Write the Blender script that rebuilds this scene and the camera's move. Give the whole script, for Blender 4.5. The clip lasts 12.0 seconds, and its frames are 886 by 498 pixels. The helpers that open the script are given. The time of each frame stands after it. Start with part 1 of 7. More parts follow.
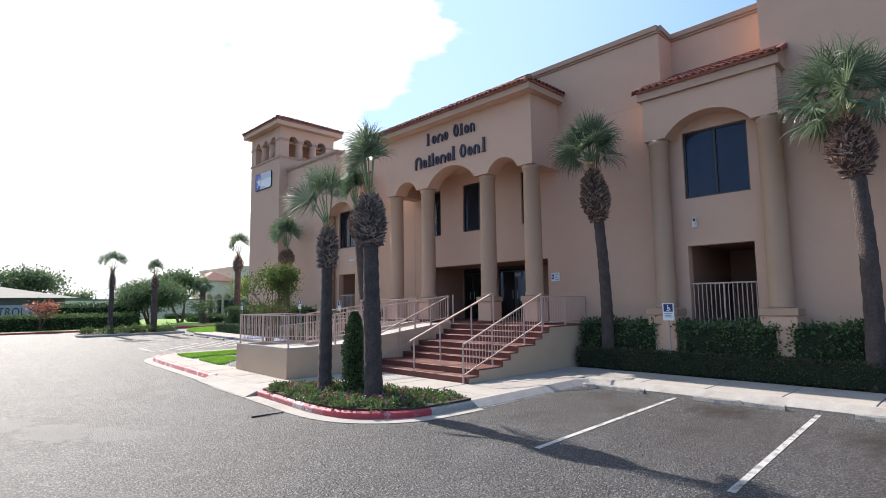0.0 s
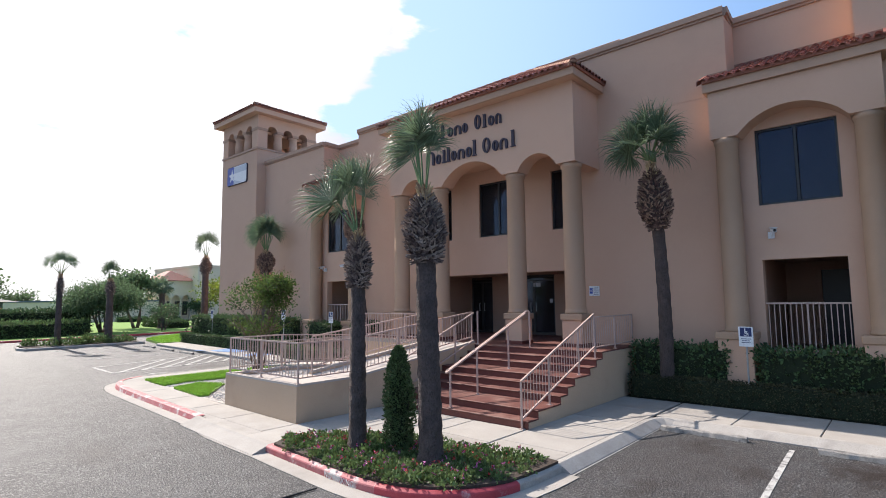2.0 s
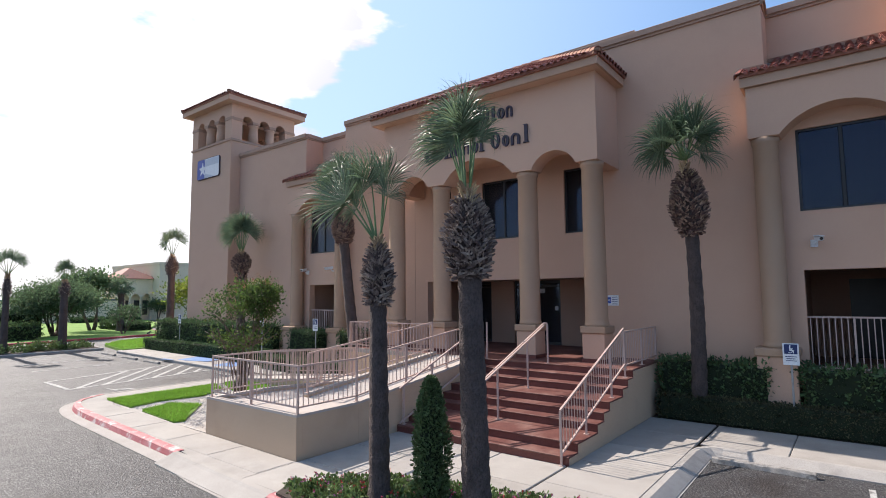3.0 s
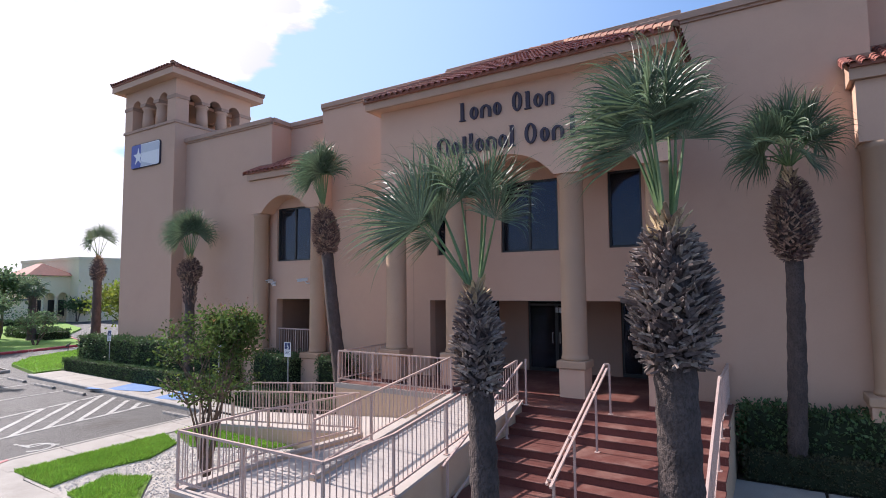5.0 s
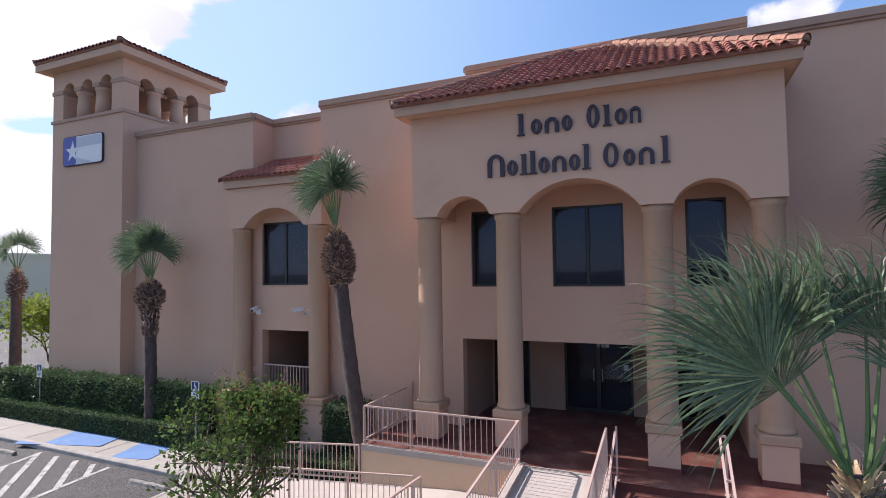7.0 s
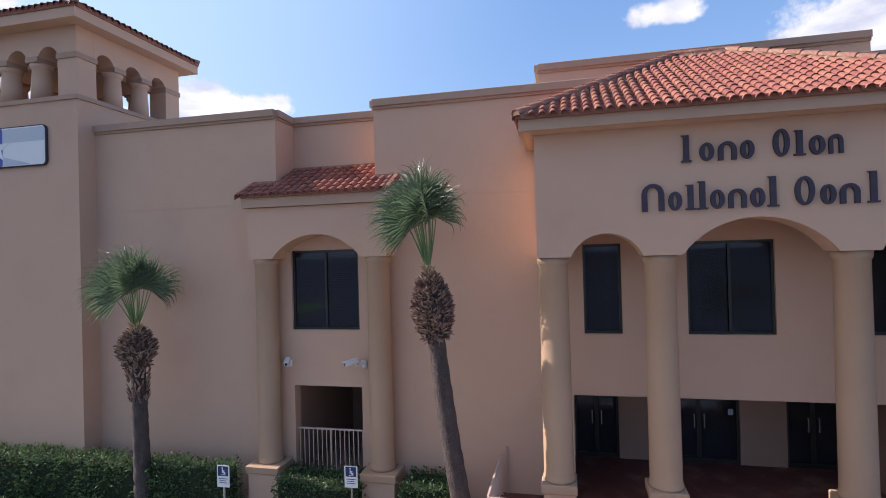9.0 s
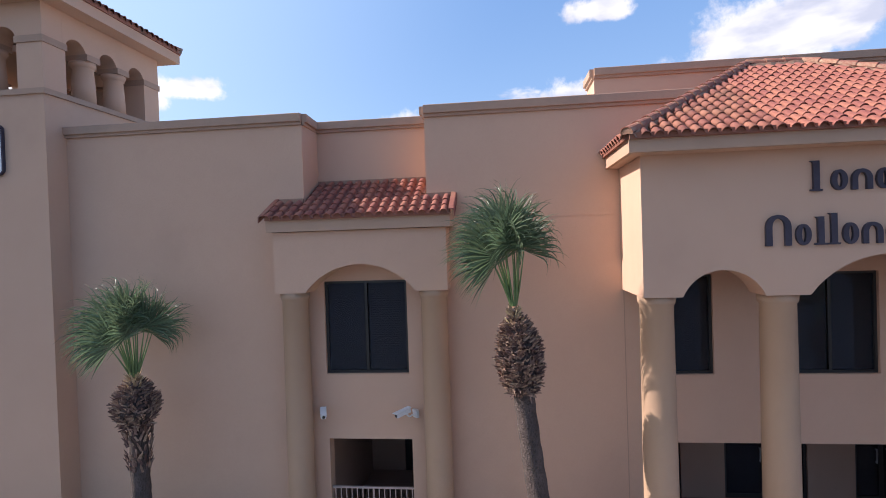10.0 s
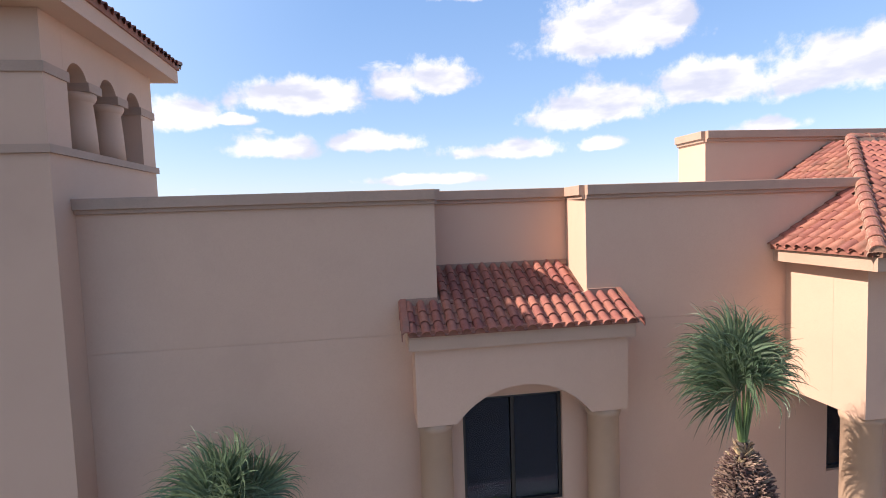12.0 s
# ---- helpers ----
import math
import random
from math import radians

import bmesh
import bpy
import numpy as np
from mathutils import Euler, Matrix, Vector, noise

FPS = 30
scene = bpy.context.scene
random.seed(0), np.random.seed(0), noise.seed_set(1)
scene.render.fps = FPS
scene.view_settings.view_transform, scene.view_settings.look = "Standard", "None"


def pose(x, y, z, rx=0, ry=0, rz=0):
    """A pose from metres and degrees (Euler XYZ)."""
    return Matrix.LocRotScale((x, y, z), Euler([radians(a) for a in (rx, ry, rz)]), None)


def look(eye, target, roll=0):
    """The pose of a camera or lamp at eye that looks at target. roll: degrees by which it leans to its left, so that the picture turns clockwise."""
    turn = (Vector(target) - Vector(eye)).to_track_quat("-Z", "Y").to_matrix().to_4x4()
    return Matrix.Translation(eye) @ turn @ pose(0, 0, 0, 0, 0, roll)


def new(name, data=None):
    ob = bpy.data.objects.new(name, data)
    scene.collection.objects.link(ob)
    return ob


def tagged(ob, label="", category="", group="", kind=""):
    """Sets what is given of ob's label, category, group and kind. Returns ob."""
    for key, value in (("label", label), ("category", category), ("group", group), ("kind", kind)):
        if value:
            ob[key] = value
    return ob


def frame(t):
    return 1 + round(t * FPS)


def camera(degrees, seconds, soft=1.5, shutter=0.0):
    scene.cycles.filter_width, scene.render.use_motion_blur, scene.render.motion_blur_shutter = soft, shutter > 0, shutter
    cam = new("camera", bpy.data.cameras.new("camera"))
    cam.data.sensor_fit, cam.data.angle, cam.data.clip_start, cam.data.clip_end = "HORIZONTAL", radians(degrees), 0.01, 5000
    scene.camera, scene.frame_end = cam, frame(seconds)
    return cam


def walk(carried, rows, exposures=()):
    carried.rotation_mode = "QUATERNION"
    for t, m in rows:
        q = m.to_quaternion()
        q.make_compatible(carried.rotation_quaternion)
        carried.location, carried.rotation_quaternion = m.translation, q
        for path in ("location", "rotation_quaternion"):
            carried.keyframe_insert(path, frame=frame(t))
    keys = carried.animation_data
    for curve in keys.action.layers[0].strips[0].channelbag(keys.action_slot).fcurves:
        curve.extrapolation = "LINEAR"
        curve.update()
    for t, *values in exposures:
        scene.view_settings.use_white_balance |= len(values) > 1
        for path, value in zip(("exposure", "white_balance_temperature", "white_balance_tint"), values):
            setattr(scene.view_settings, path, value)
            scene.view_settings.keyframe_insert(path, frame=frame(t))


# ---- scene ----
cam = camera(79.8, 12.0, soft=0.95)
PATH = [
    (0, (-0.410, -0.519, 2.162), (0.981, 0.904, 2.364), -0.70),
    (0.5, (-0.218, 0.332, 2.258), (1.192, 1.736, 2.461), -0.60),
    (1, (-0.134, 1.112, 2.426), (1.299, 2.493, 2.625), -0.60),
    (1.5, (-0.082, 1.924, 2.615), (1.381, 3.274, 2.811), -0.60),
    (2, (0.012, 2.728, 2.803), (1.506, 4.044, 2.994), -0.60),
    (2.5, (0.201, 3.655, 2.989), (1.732, 4.928, 3.175), -0.60),
    (3, (0.444, 4.613, 3.178), (2.018, 5.834, 3.357), -0.46),
    (3.2, (0.562, 5.001, 3.268), (2.153, 6.199, 3.445), -0.31),
    (4.8, (1.576, 7.815, 4.043), (3.268, 8.872, 4.184), -0.41),
    (5, (1.730, 8.206, 4.110), (3.435, 9.240, 4.255), -0.48),
    (5.5, (2.162, 9.109, 4.483), (3.900, 10.089, 4.617), -0.41),
    (6, (2.464, 10.026, 4.850), (4.235, 10.947, 4.971), -0.43),
    (6.5, (2.473, 10.920, 5.226), (4.274, 11.784, 5.324), -0.60),
    (7, (2.345, 11.899, 5.513), (4.178, 12.695, 5.598), -0.77),
    (7.2, (2.424, 12.307, 5.596), (4.267, 13.080, 5.679), -0.90),
    (9, (3.347, 17.249, 6.989), (5.297, 17.694, 7.005), -1.55),
    (9.5, (3.902, 18.709, 7.453), (5.874, 19.041, 7.446), -1.72),
    (10, (4.563, 20.158, 7.924), (6.551, 20.382, 7.897), -1.89),
    (10.5, (5.166, 21.606, 8.432), (7.162, 21.716, 8.381), -2.06),
    (10.8, (5.545, 22.467, 8.837), (7.543, 22.500, 8.765), -2.22),
    (11, (5.717, 23.004, 9.049), (7.716, 22.986, 8.973), -2.10),
    (11.5, (6.237, 24.297, 9.690), (8.229, 24.150, 9.587), -2.13),
    (12, (6.766, 25.557, 10.396), (8.741, 25.272, 10.259), -1.97),
]
walk(cam, [(t, look(eye, target, roll)) for t, eye, target, roll in PATH],
     exposures=[(0, 1.04, 6750, 13), (2, 0.94, 6800, 14), (3, 0.86, 6800, 15), (5.5, 0.85, 6500, 20), (8, 0.77, 6600, 19), (10, 0.85, 6750, 18), (12, 0.93, 6900, 18)])

# ---- world, sun, exposure ----
SUN_DIR = Vector((0.008, 1.0, 0.80)).normalized()
world = bpy.data.worlds.new("sky")
scene.world = world
world.use_nodes = True


def link(tree, a, b):
    tree.links.new(a, b)


def build_sky():
    t = world.node_tree
    t.nodes.clear()
    out = t.nodes.new("ShaderNodeOutputWorld")
    bg = t.nodes.new("ShaderNodeBackground")
    sky = t.nodes.new("ShaderNodeTexSky")
    sky.sky_type = "NISHITA"
    sky.sun_disc = False
    sky.sun_elevation = math.asin(SUN_DIR.z)
    sky.sun_rotation = math.atan2(SUN_DIR.x, SUN_DIR.y)
    sky.air_density, sky.dust_density, sky.ozone_density = 1.0, 0.45, 2.2
    bg.inputs["Strength"].default_value = 0.137
    co = t.nodes.new("ShaderNodeTexCoord")
    sep = t.nodes.new("ShaderNodeSeparateXYZ")
    link(t, co.outputs["Generated"], sep.inputs[0])

    def m(op, a, b=None, clamp=False):
        n = t.nodes.new("ShaderNodeMath")
        n.operation, n.use_clamp = op, clamp
        for k, v in enumerate((a, b)):
            if v is None:
                continue
            if isinstance(v, (int, float)):
                n.inputs[k].default_value = v
            else:
                link(t, v, n.inputs[k])
        return n.outputs[0]

    # blue body of the sky by height, blended with the scattering model
    grad = t.nodes.new("ShaderNodeValToRGB")
    cr = grad.color_ramp
    cr.elements[0].position, cr.elements[0].color = 0.0, (0.47, 0.64, 0.90, 1)
    cr.elements[1].position, cr.elements[1].color = 0.55, (0.14, 0.37, 0.83, 1)
    mid = cr.elements.new(0.16)
    mid.color = (0.27, 0.51, 0.89, 1)
    link(t, sep.outputs[2], grad.inputs[0])
    lift = t.nodes.new("ShaderNodeVectorMath")
    lift.operation = "SCALE"
    lift.inputs["Scale"].default_value = 4.05
    link(t, grad.outputs[0], lift.inputs[0])
    body = t.nodes.new("ShaderNodeMix")
    body.data_type = "RGBA"
    body.inputs[0].default_value = 0.65
    link(t, sky.outputs[0], body.inputs[6])
    link(t, lift.outputs[0], body.inputs[7])
    # paler towards the sun
    pale = t.nodes.new("ShaderNodeMix")
    pale.data_type = "RGBA"
    pale.inputs[7].default_value = (3.0, 4.2, 5.6, 1)
    link(t, body.outputs[2], pale.inputs[6])
    # cumulus: noise over the flattened direction
    mp = t.nodes.new("ShaderNodeMapping")
    mp.inputs["Scale"].default_value = (1.0, 1.0, 2.8)
    mp.inputs["Location"].default_value = (0.35, 0.1, 0.0)
    link(t, co.outputs["Generated"], mp.inputs[0])
    n1 = t.nodes.new("ShaderNodeTexNoise")
    n1.inputs["Scale"].default_value, n1.inputs["Detail"].default_value = 5.0, 9.0
    n1.inputs["Roughness"].default_value = 0.50
    link(t, mp.outputs[0], n1.inputs["Vector"])
    n2 = t.nodes.new("ShaderNodeTexNoise")
    n2.inputs["Scale"].default_value, n2.inputs["Detail"].default_value = 9.0, 6.0
    link(t, mp.outputs[0], n2.inputs["Vector"])
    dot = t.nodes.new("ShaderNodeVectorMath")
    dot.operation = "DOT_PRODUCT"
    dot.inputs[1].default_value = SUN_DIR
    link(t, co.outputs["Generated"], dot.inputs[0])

    def soft(v, lo, hi):
        r = t.nodes.new("ShaderNodeMapRange")
        r.interpolation_type = "SMOOTHSTEP"
        r.inputs["From Min"].default_value, r.inputs["From Max"].default_value = lo, hi
        link(t, v, r.inputs["Value"])
        return r.outputs[0]

    link(t, m("MULTIPLY", soft(dot.outputs["Value"], 0.20, 0.84), 0.6), pale.inputs[0])
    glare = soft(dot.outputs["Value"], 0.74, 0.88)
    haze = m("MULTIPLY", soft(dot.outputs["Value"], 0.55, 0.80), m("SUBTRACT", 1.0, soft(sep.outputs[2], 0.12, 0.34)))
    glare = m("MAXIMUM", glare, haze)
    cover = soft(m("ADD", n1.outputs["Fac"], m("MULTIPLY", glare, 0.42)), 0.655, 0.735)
    # cumulus standing over the roofs: (azimuth, elevation, half width, half height) in degrees
    n3 = t.nodes.new("ShaderNodeTexNoise")
    n3.inputs["Scale"].default_value, n3.inputs["Detail"].default_value, n3.inputs["Roughness"].default_value = 11.0, 9.0, 0.62
    link(t, co.outputs["Generated"], n3.inputs["Vector"])
    heap = None
    for az, el, w, h in ((-26.3, 16.8, 8.9, 3.5), (-31.3, 17.1, 3.7, 1.8), (-35.4, 10.8, 5.2, 2.6), (-44.7, 10.8, 8.2, 3.2), (-24.8, 9.8, 7.3, 2.6), (-27.6, 10.4, 3.1, 1.8),
                         (5.3, 11.8, 6.6, 2.0), (-8.0, 13.6, 5.2, 2.4), (-3.8, 12.6, 3.7, 1.8), (8.7, 7.0, 4.6, 1.5), (-1.1, 7.5, 4.9, 1.2), (-14.3, 6.2, 6.4, 1.2),
                         (17.3, 9.9, 2.8, 1.8), (12.0, 9.7, 2.1, 0.6), (-25.6, 6.4, 2.4, 0.9), (-39.3, 6.8, 3.7, 0.9), (-7.0, 3.5, 7.3, 0.7), (37.0, 14.9, 3.8, 2.4), (32.1, 15.2, 3.8, 1.4), (-10.9, 21.8, 3.4, 1.3)):
        a, e = radians(az), radians(el)
        flat = t.nodes.new("ShaderNodeCombineXYZ")
        for k, v in enumerate(((-math.sin(a), math.cos(a), 0.0), (-math.cos(a) * math.sin(e), -math.sin(a) * math.sin(e), math.cos(e)), (math.cos(a) * math.cos(e), math.sin(a) * math.cos(e), math.sin(e)))):
            d = t.nodes.new("ShaderNodeVectorMath")
            d.operation = "DOT_PRODUCT"
            d.inputs[1].default_value = v
            link(t, co.outputs["Generated"], d.inputs[0])
            if k < 2:
                x = m("DIVIDE", d.outputs["Value"], radians((w, h)[k]))
                if k:
                    x = m("MAXIMUM", m("MULTIPLY", x, 0.85), m("MULTIPLY", x, -1.5))
                link(t, x, flat.inputs[k])
            else:
                link(t, m("MULTIPLY", m("LESS_THAN", d.outputs["Value"], 0.0), 9.0), flat.inputs[2])
        far = t.nodes.new("ShaderNodeVectorMath")
        far.operation = "LENGTH"
        link(t, flat.outputs[0], far.inputs[0])
        one = m("SUBTRACT", 1.0, far.outputs["Value"])
        heap = one if heap is None else m("MAXIMUM", heap, one)
    heap = m("ADD", heap, m("MULTIPLY", m("SUBTRACT", n3.outputs["Fac"], 0.46), 2.5))
    cover = m("MAXIMUM", cover, m("MULTIPLY", soft(heap, -0.02, 0.45), 0.88))
    shade = t.nodes.new("ShaderNodeMix")
    shade.data_type = "RGBA"
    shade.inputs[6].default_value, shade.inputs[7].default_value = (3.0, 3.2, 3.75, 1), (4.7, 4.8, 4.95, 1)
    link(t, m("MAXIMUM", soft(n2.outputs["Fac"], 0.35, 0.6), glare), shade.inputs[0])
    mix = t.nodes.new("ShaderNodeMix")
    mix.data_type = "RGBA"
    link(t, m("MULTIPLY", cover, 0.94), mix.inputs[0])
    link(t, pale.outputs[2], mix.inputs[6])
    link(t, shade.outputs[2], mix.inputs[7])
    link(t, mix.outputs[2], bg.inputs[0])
    link(t, bg.outputs[0], out.inputs[0])


build_sky()
sun = new("sun", bpy.data.lights.new("sun", "SUN"))
sun.data.energy, sun.data.angle, sun.data.color = 4.35, radians(0.53), (1.0, 0.96, 0.90)
sun.matrix_world = look(SUN_DIR * 50, (0, 0, 0))

# ---- materials ----
def material(name, c1, c2, rough=0.8, scale=6.0, fine=60.0, bump=0.15, metal=0.0, spec=0.4, vary=0.0, island=False, stain=None, stretch=(1, 1, 1), depth=0.01, deep=0.72):
    """Two colours mixed by a coarse and a fine noise; fine relief; optional stains and piece-to-piece variation."""
    mt = bpy.data.materials.new(name)
    mt.use_nodes = True
    t = mt.node_tree
    b = t.nodes["Principled BSDF"]
    co = t.nodes.new("ShaderNodeTexCoord")
    mp = t.nodes.new("ShaderNodeMapping")
    mp.inputs["Scale"].default_value = stretch
    link(t, co.outputs["Object"], mp.inputs[0])

    def noise_of(s, d=4.0, r=0.6):
        n = t.nodes.new("ShaderNodeTexNoise")
        n.inputs["Scale"].default_value, n.inputs["Detail"].default_value, n.inputs["Roughness"].default_value = s, d, r
        link(t, mp.outputs[0], n.inputs["Vector"])
        return n.outputs["Fac"]

    def mixed(fac, a, bb):
        x = t.nodes.new("ShaderNodeMix")
        x.data_type = "RGBA"
        for k, v in ((0, fac), (6, a), (7, bb)):
            if isinstance(v, (tuple, float, int)):
                x.inputs[k].default_value = (*v, 1) if isinstance(v, tuple) else v
            else:
                link(t, v, x.inputs[k])
        return x.outputs[2]

    def ramp(v, lo, hi):
        r = t.nodes.new("ShaderNodeMapRange")
        r.inputs["From Min"].default_value, r.inputs["From Max"].default_value = lo, hi
        link(t, v, r.inputs["Value"])
        return r.outputs[0]

    coarse, grain = noise_of(scale), noise_of(fine, 3.0)
    col = mixed(ramp(coarse, 0.3, 0.7), c1, c2)
    dark = tuple(v * deep for v in c1)
    col = mixed(ramp(grain, 0.45, 0.85), col, dark)
    if stain:
        col = mixed(ramp(noise_of(stain[1], 6.0, 0.65), stain[2], stain[3]), col, stain[0])
    if vary:
        src = t.nodes.new("ShaderNodeNewGeometry").outputs["Random Per Island"] if island else t.nodes.new("ShaderNodeObjectInfo").outputs["Random"]
        hsv = t.nodes.new("ShaderNodeHueSaturation")
        link(t, col, hsv.inputs["Color"])
        r = t.nodes.new("ShaderNodeMapRange")
        r.inputs["To Min"].default_value, r.inputs["To Max"].default_value = 1 - vary, 1 + vary
        link(t, src, r.inputs["Value"])
        link(t, r.outputs[0], hsv.inputs["Value"])
        h = t.nodes.new("ShaderNodeMapRange")
        h.inputs["To Min"].default_value, h.inputs["To Max"].default_value = 0.5 - vary * 0.04, 0.5 + vary * 0.04
        link(t, src, h.inputs["Value"])
        link(t, h.outputs[0], hsv.inputs["Hue"])
        col = hsv.outputs[0]
    link(t, col, b.inputs["Base Color"])
    b.inputs["Roughness"].default_value, b.inputs["Metallic"].default_value = rough, metal
    b.inputs["Specular IOR Level"].default_value = spec
    if bump:
        bp = t.nodes.new("ShaderNodeBump")
        bp.inputs["Strength"].default_value, bp.inputs["Distance"].default_value = bump, depth
        link(t, grain, bp.inputs["Height"])
        link(t, bp.outputs[0], b.inputs["Normal"])
    return mt


def leafy(name, c1, c2, rough=0.5, through_light=0.35, vary=0.35, spec=0.25):
    """Leaf: two greens by piece, part of the light passing through."""
    mt = material(name, c1, c2, rough, 1.5, 25.0, 0.0, vary=vary, island=True, spec=spec)
    t = mt.node_tree
    b, out = t.nodes["Principled BSDF"], t.nodes["Material Output"]
    tr, ad = t.nodes.new("ShaderNodeBsdfTranslucent"), t.nodes.new("ShaderNodeMixShader")
    link(t, b.inputs["Base Color"].links[0].from_socket, tr.inputs[0])
    ad.inputs[0].default_value = through_light
    link(t, b.outputs[0], ad.inputs[1])
    link(t, tr.outputs[0], ad.inputs[2])
    link(t, ad.outputs[0], out.inputs[0])
    return mt


def glassy(name, c, ior):
    mt = material(name, c, c, 0.02, 0.4, 3.0, 0.0, spec=0.5)
    b = mt.node_tree.nodes["Principled BSDF"]
    b.inputs["IOR"].default_value = ior
    b.inputs["Transmission Weight"].default_value = 0.8
    b.inputs["Specular Tint"].default_value = (0.42, 0.54, 0.78, 1)
    return mt


STUCCO = material("stucco", (0.582, 0.371, 0.266), (0.612, 0.395, 0.285), 0.92, 0.7, 90, 0.2, stain=((0.51, 0.325, 0.236), 0.35, 0.52, 0.8), depth=0.005, deep=0.86, spec=0.25)
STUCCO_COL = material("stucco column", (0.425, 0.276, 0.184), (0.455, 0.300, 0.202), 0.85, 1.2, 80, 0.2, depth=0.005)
TRIM = material("stucco trim", (0.415, 0.268, 0.194), (0.455, 0.298, 0.22), 0.88, 1.0, 80, 0.2, stain=((0.30, 0.21, 0.16), 0.8, 0.55, 0.8))
FASCIA = material("eave stucco", (0.475, 0.305, 0.215), (0.515, 0.335, 0.238), 0.9, 1.0, 80, 0.2, stain=((0.40, 0.26, 0.185), 0.8, 0.52, 0.8), depth=0.005)
RAMPWALL = material("ramp wall stucco", (0.52, 0.375, 0.26), (0.55, 0.40, 0.28), 0.9, 0.9, 70, 0.25, stain=((0.42, 0.30, 0.21), 0.6, 0.52, 0.75))
TILE = material("clay tile", (0.25, 0.080, 0.056), (0.325, 0.120, 0.088), 0.74, 5.0, 40, 0.25, vary=0.17, stain=((0.20, 0.105, 0.078), 2.0, 0.50, 0.72))
TILE_FAR = material("clay tile joined", (0.255, 0.088, 0.06), (0.335, 0.132, 0.095), 0.78, 5.0, 40, 0.25, vary=0.2, island=True, stain=((0.16, 0.075, 0.052), 1.3, 0.52, 0.70))
HIP_TILE = material("weathered hip tile", (0.25, 0.092, 0.064), (0.33, 0.145, 0.10), 0.9, 9.0, 40, 0.6, vary=0.15, stain=((0.38, 0.24, 0.17), 6.0, 0.54, 0.66))
MORTAR = material("mortar", (0.30, 0.17, 0.12), (0.37, 0.23, 0.165), 0.95, 8, 60, 0.5)
CONCRETE = material("concrete", (0.335, 0.305, 0.272), (0.395, 0.363, 0.327), 0.9, 1.6, 70, 0.3, vary=0.07, stain=((0.24, 0.22, 0.195), 0.7, 0.52, 0.78))
KERB = material("kerb concrete", (0.33, 0.305, 0.275), (0.42, 0.39, 0.355), 0.9, 3.0, 60, 0.35, stain=((0.25, 0.23, 0.21), 1.6, 0.52, 0.72))
RED_KERB = material("red kerb paint", (0.36, 0.036, 0.05), (0.43, 0.062, 0.078), 0.6, 3.0, 60, 0.25, stain=((0.52, 0.40, 0.38), 2.2, 0.6, 0.72))
PAINT_WHITE = material("road paint", (0.40, 0.39, 0.37), (0.50, 0.49, 0.465), 0.85, 3.0, 50, 0.4, stain=((0.13, 0.125, 0.12), 5.0, 0.50, 0.66), deep=0.5)
PAINT_BLUE = material("blue road paint", (0.10, 0.20, 0.42), (0.13, 0.25, 0.48), 0.8, 2.0, 50, 0.3, stain=((0.30, 0.34, 0.42), 1.5, 0.58, 0.75))
RAMPFLOOR = material("ramp concrete", (0.43, 0.375, 0.335), (0.48, 0.425, 0.385), 0.9, 1.6, 70, 0.3, stain=((0.34, 0.295, 0.265), 0.9, 0.52, 0.78))
QUARRY = material("red quarry tile", (0.120, 0.039, 0.031), (0.160, 0.055, 0.043), 0.62, 2.0, 30, 0.3, stain=((0.235, 0.125, 0.10), 1.6, 0.48, 0.72))
NOSING = material("red tile nosing", (0.130, 0.037, 0.03), (0.170, 0.053, 0.042), 0.55, 3.0, 30, 0.2)
RAIL = material("painted rail", (0.50, 0.36, 0.31), (0.54, 0.40, 0.35), 0.45, 4, 50, 0.1, spec=0.5)
GLASS = glassy("tinted glass", (0.11, 0.11, 0.125), 1.5)
BLIND = material("dark blind slat", (0.15, 0.15, 0.155), (0.19, 0.19, 0.195), 0.6, 4, 40, 0.1)
FRAME = material("dark bronze frame", (0.018, 0.016, 0.016), (0.025, 0.022, 0.02), 0.4, 4, 50, 0.05, spec=0.5)
# near-black that paints in the darkness of unlit interiors
DARK = material("unlit dark", (0.02, 0.018, 0.018), (0.03, 0.026, 0.025), 0.8, 2, 30, 0.1)
# hall and porch plaster, with the indoor shade put into its colour
SHADED_INNER = material("inner plaster darkened for shade", (0.36, 0.225, 0.165), (0.40, 0.25, 0.185), 0.9, 1, 60, 0.15)
ROOF = material("flat roof", (0.45, 0.43, 0.40), (0.52, 0.50, 0.47), 0.9, 1, 30, 0.2)
TRUNK = material("palm bark", (0.072, 0.054, 0.050), (0.13, 0.097, 0.088), 0.95, 6, 38, 1.0, stretch=(1, 1, 0.6), depth=0.05, deep=0.4)
BOOT = material("palm boot", (0.125, 0.070, 0.054), (0.33, 0.215, 0.172), 0.85, 6, 40, 0.5, vary=0.65, island=True)
GREY_BOOT = material("weathered palm boot", (0.120, 0.084, 0.072), (0.33, 0.255, 0.222), 0.85, 6, 40, 0.5, vary=0.65, island=True)
NECK = material("palm neck fibre", (0.36, 0.24, 0.13), (0.56, 0.43, 0.27), 0.9, 9, 50, 0.5, vary=0.35, island=True)
FROND = leafy("palm frond", (0.085, 0.135, 0.074), (0.165, 0.222, 0.128), 0.38, 0.38, 0.4, 0.45)
PETIOLE = material("palm petiole", (0.10, 0.17, 0.06), (0.15, 0.21, 0.08), 0.45, 5, 40, 0.1)
HEDGE = leafy("hedge leaf", (0.064, 0.112, 0.046), (0.112, 0.172, 0.070), 0.5, 0.25, 0.45)
HEDGE_LOW = leafy("low hedge leaf", (0.055, 0.056, 0.03), (0.09, 0.086, 0.046), 0.7, 0.25, 0.5)
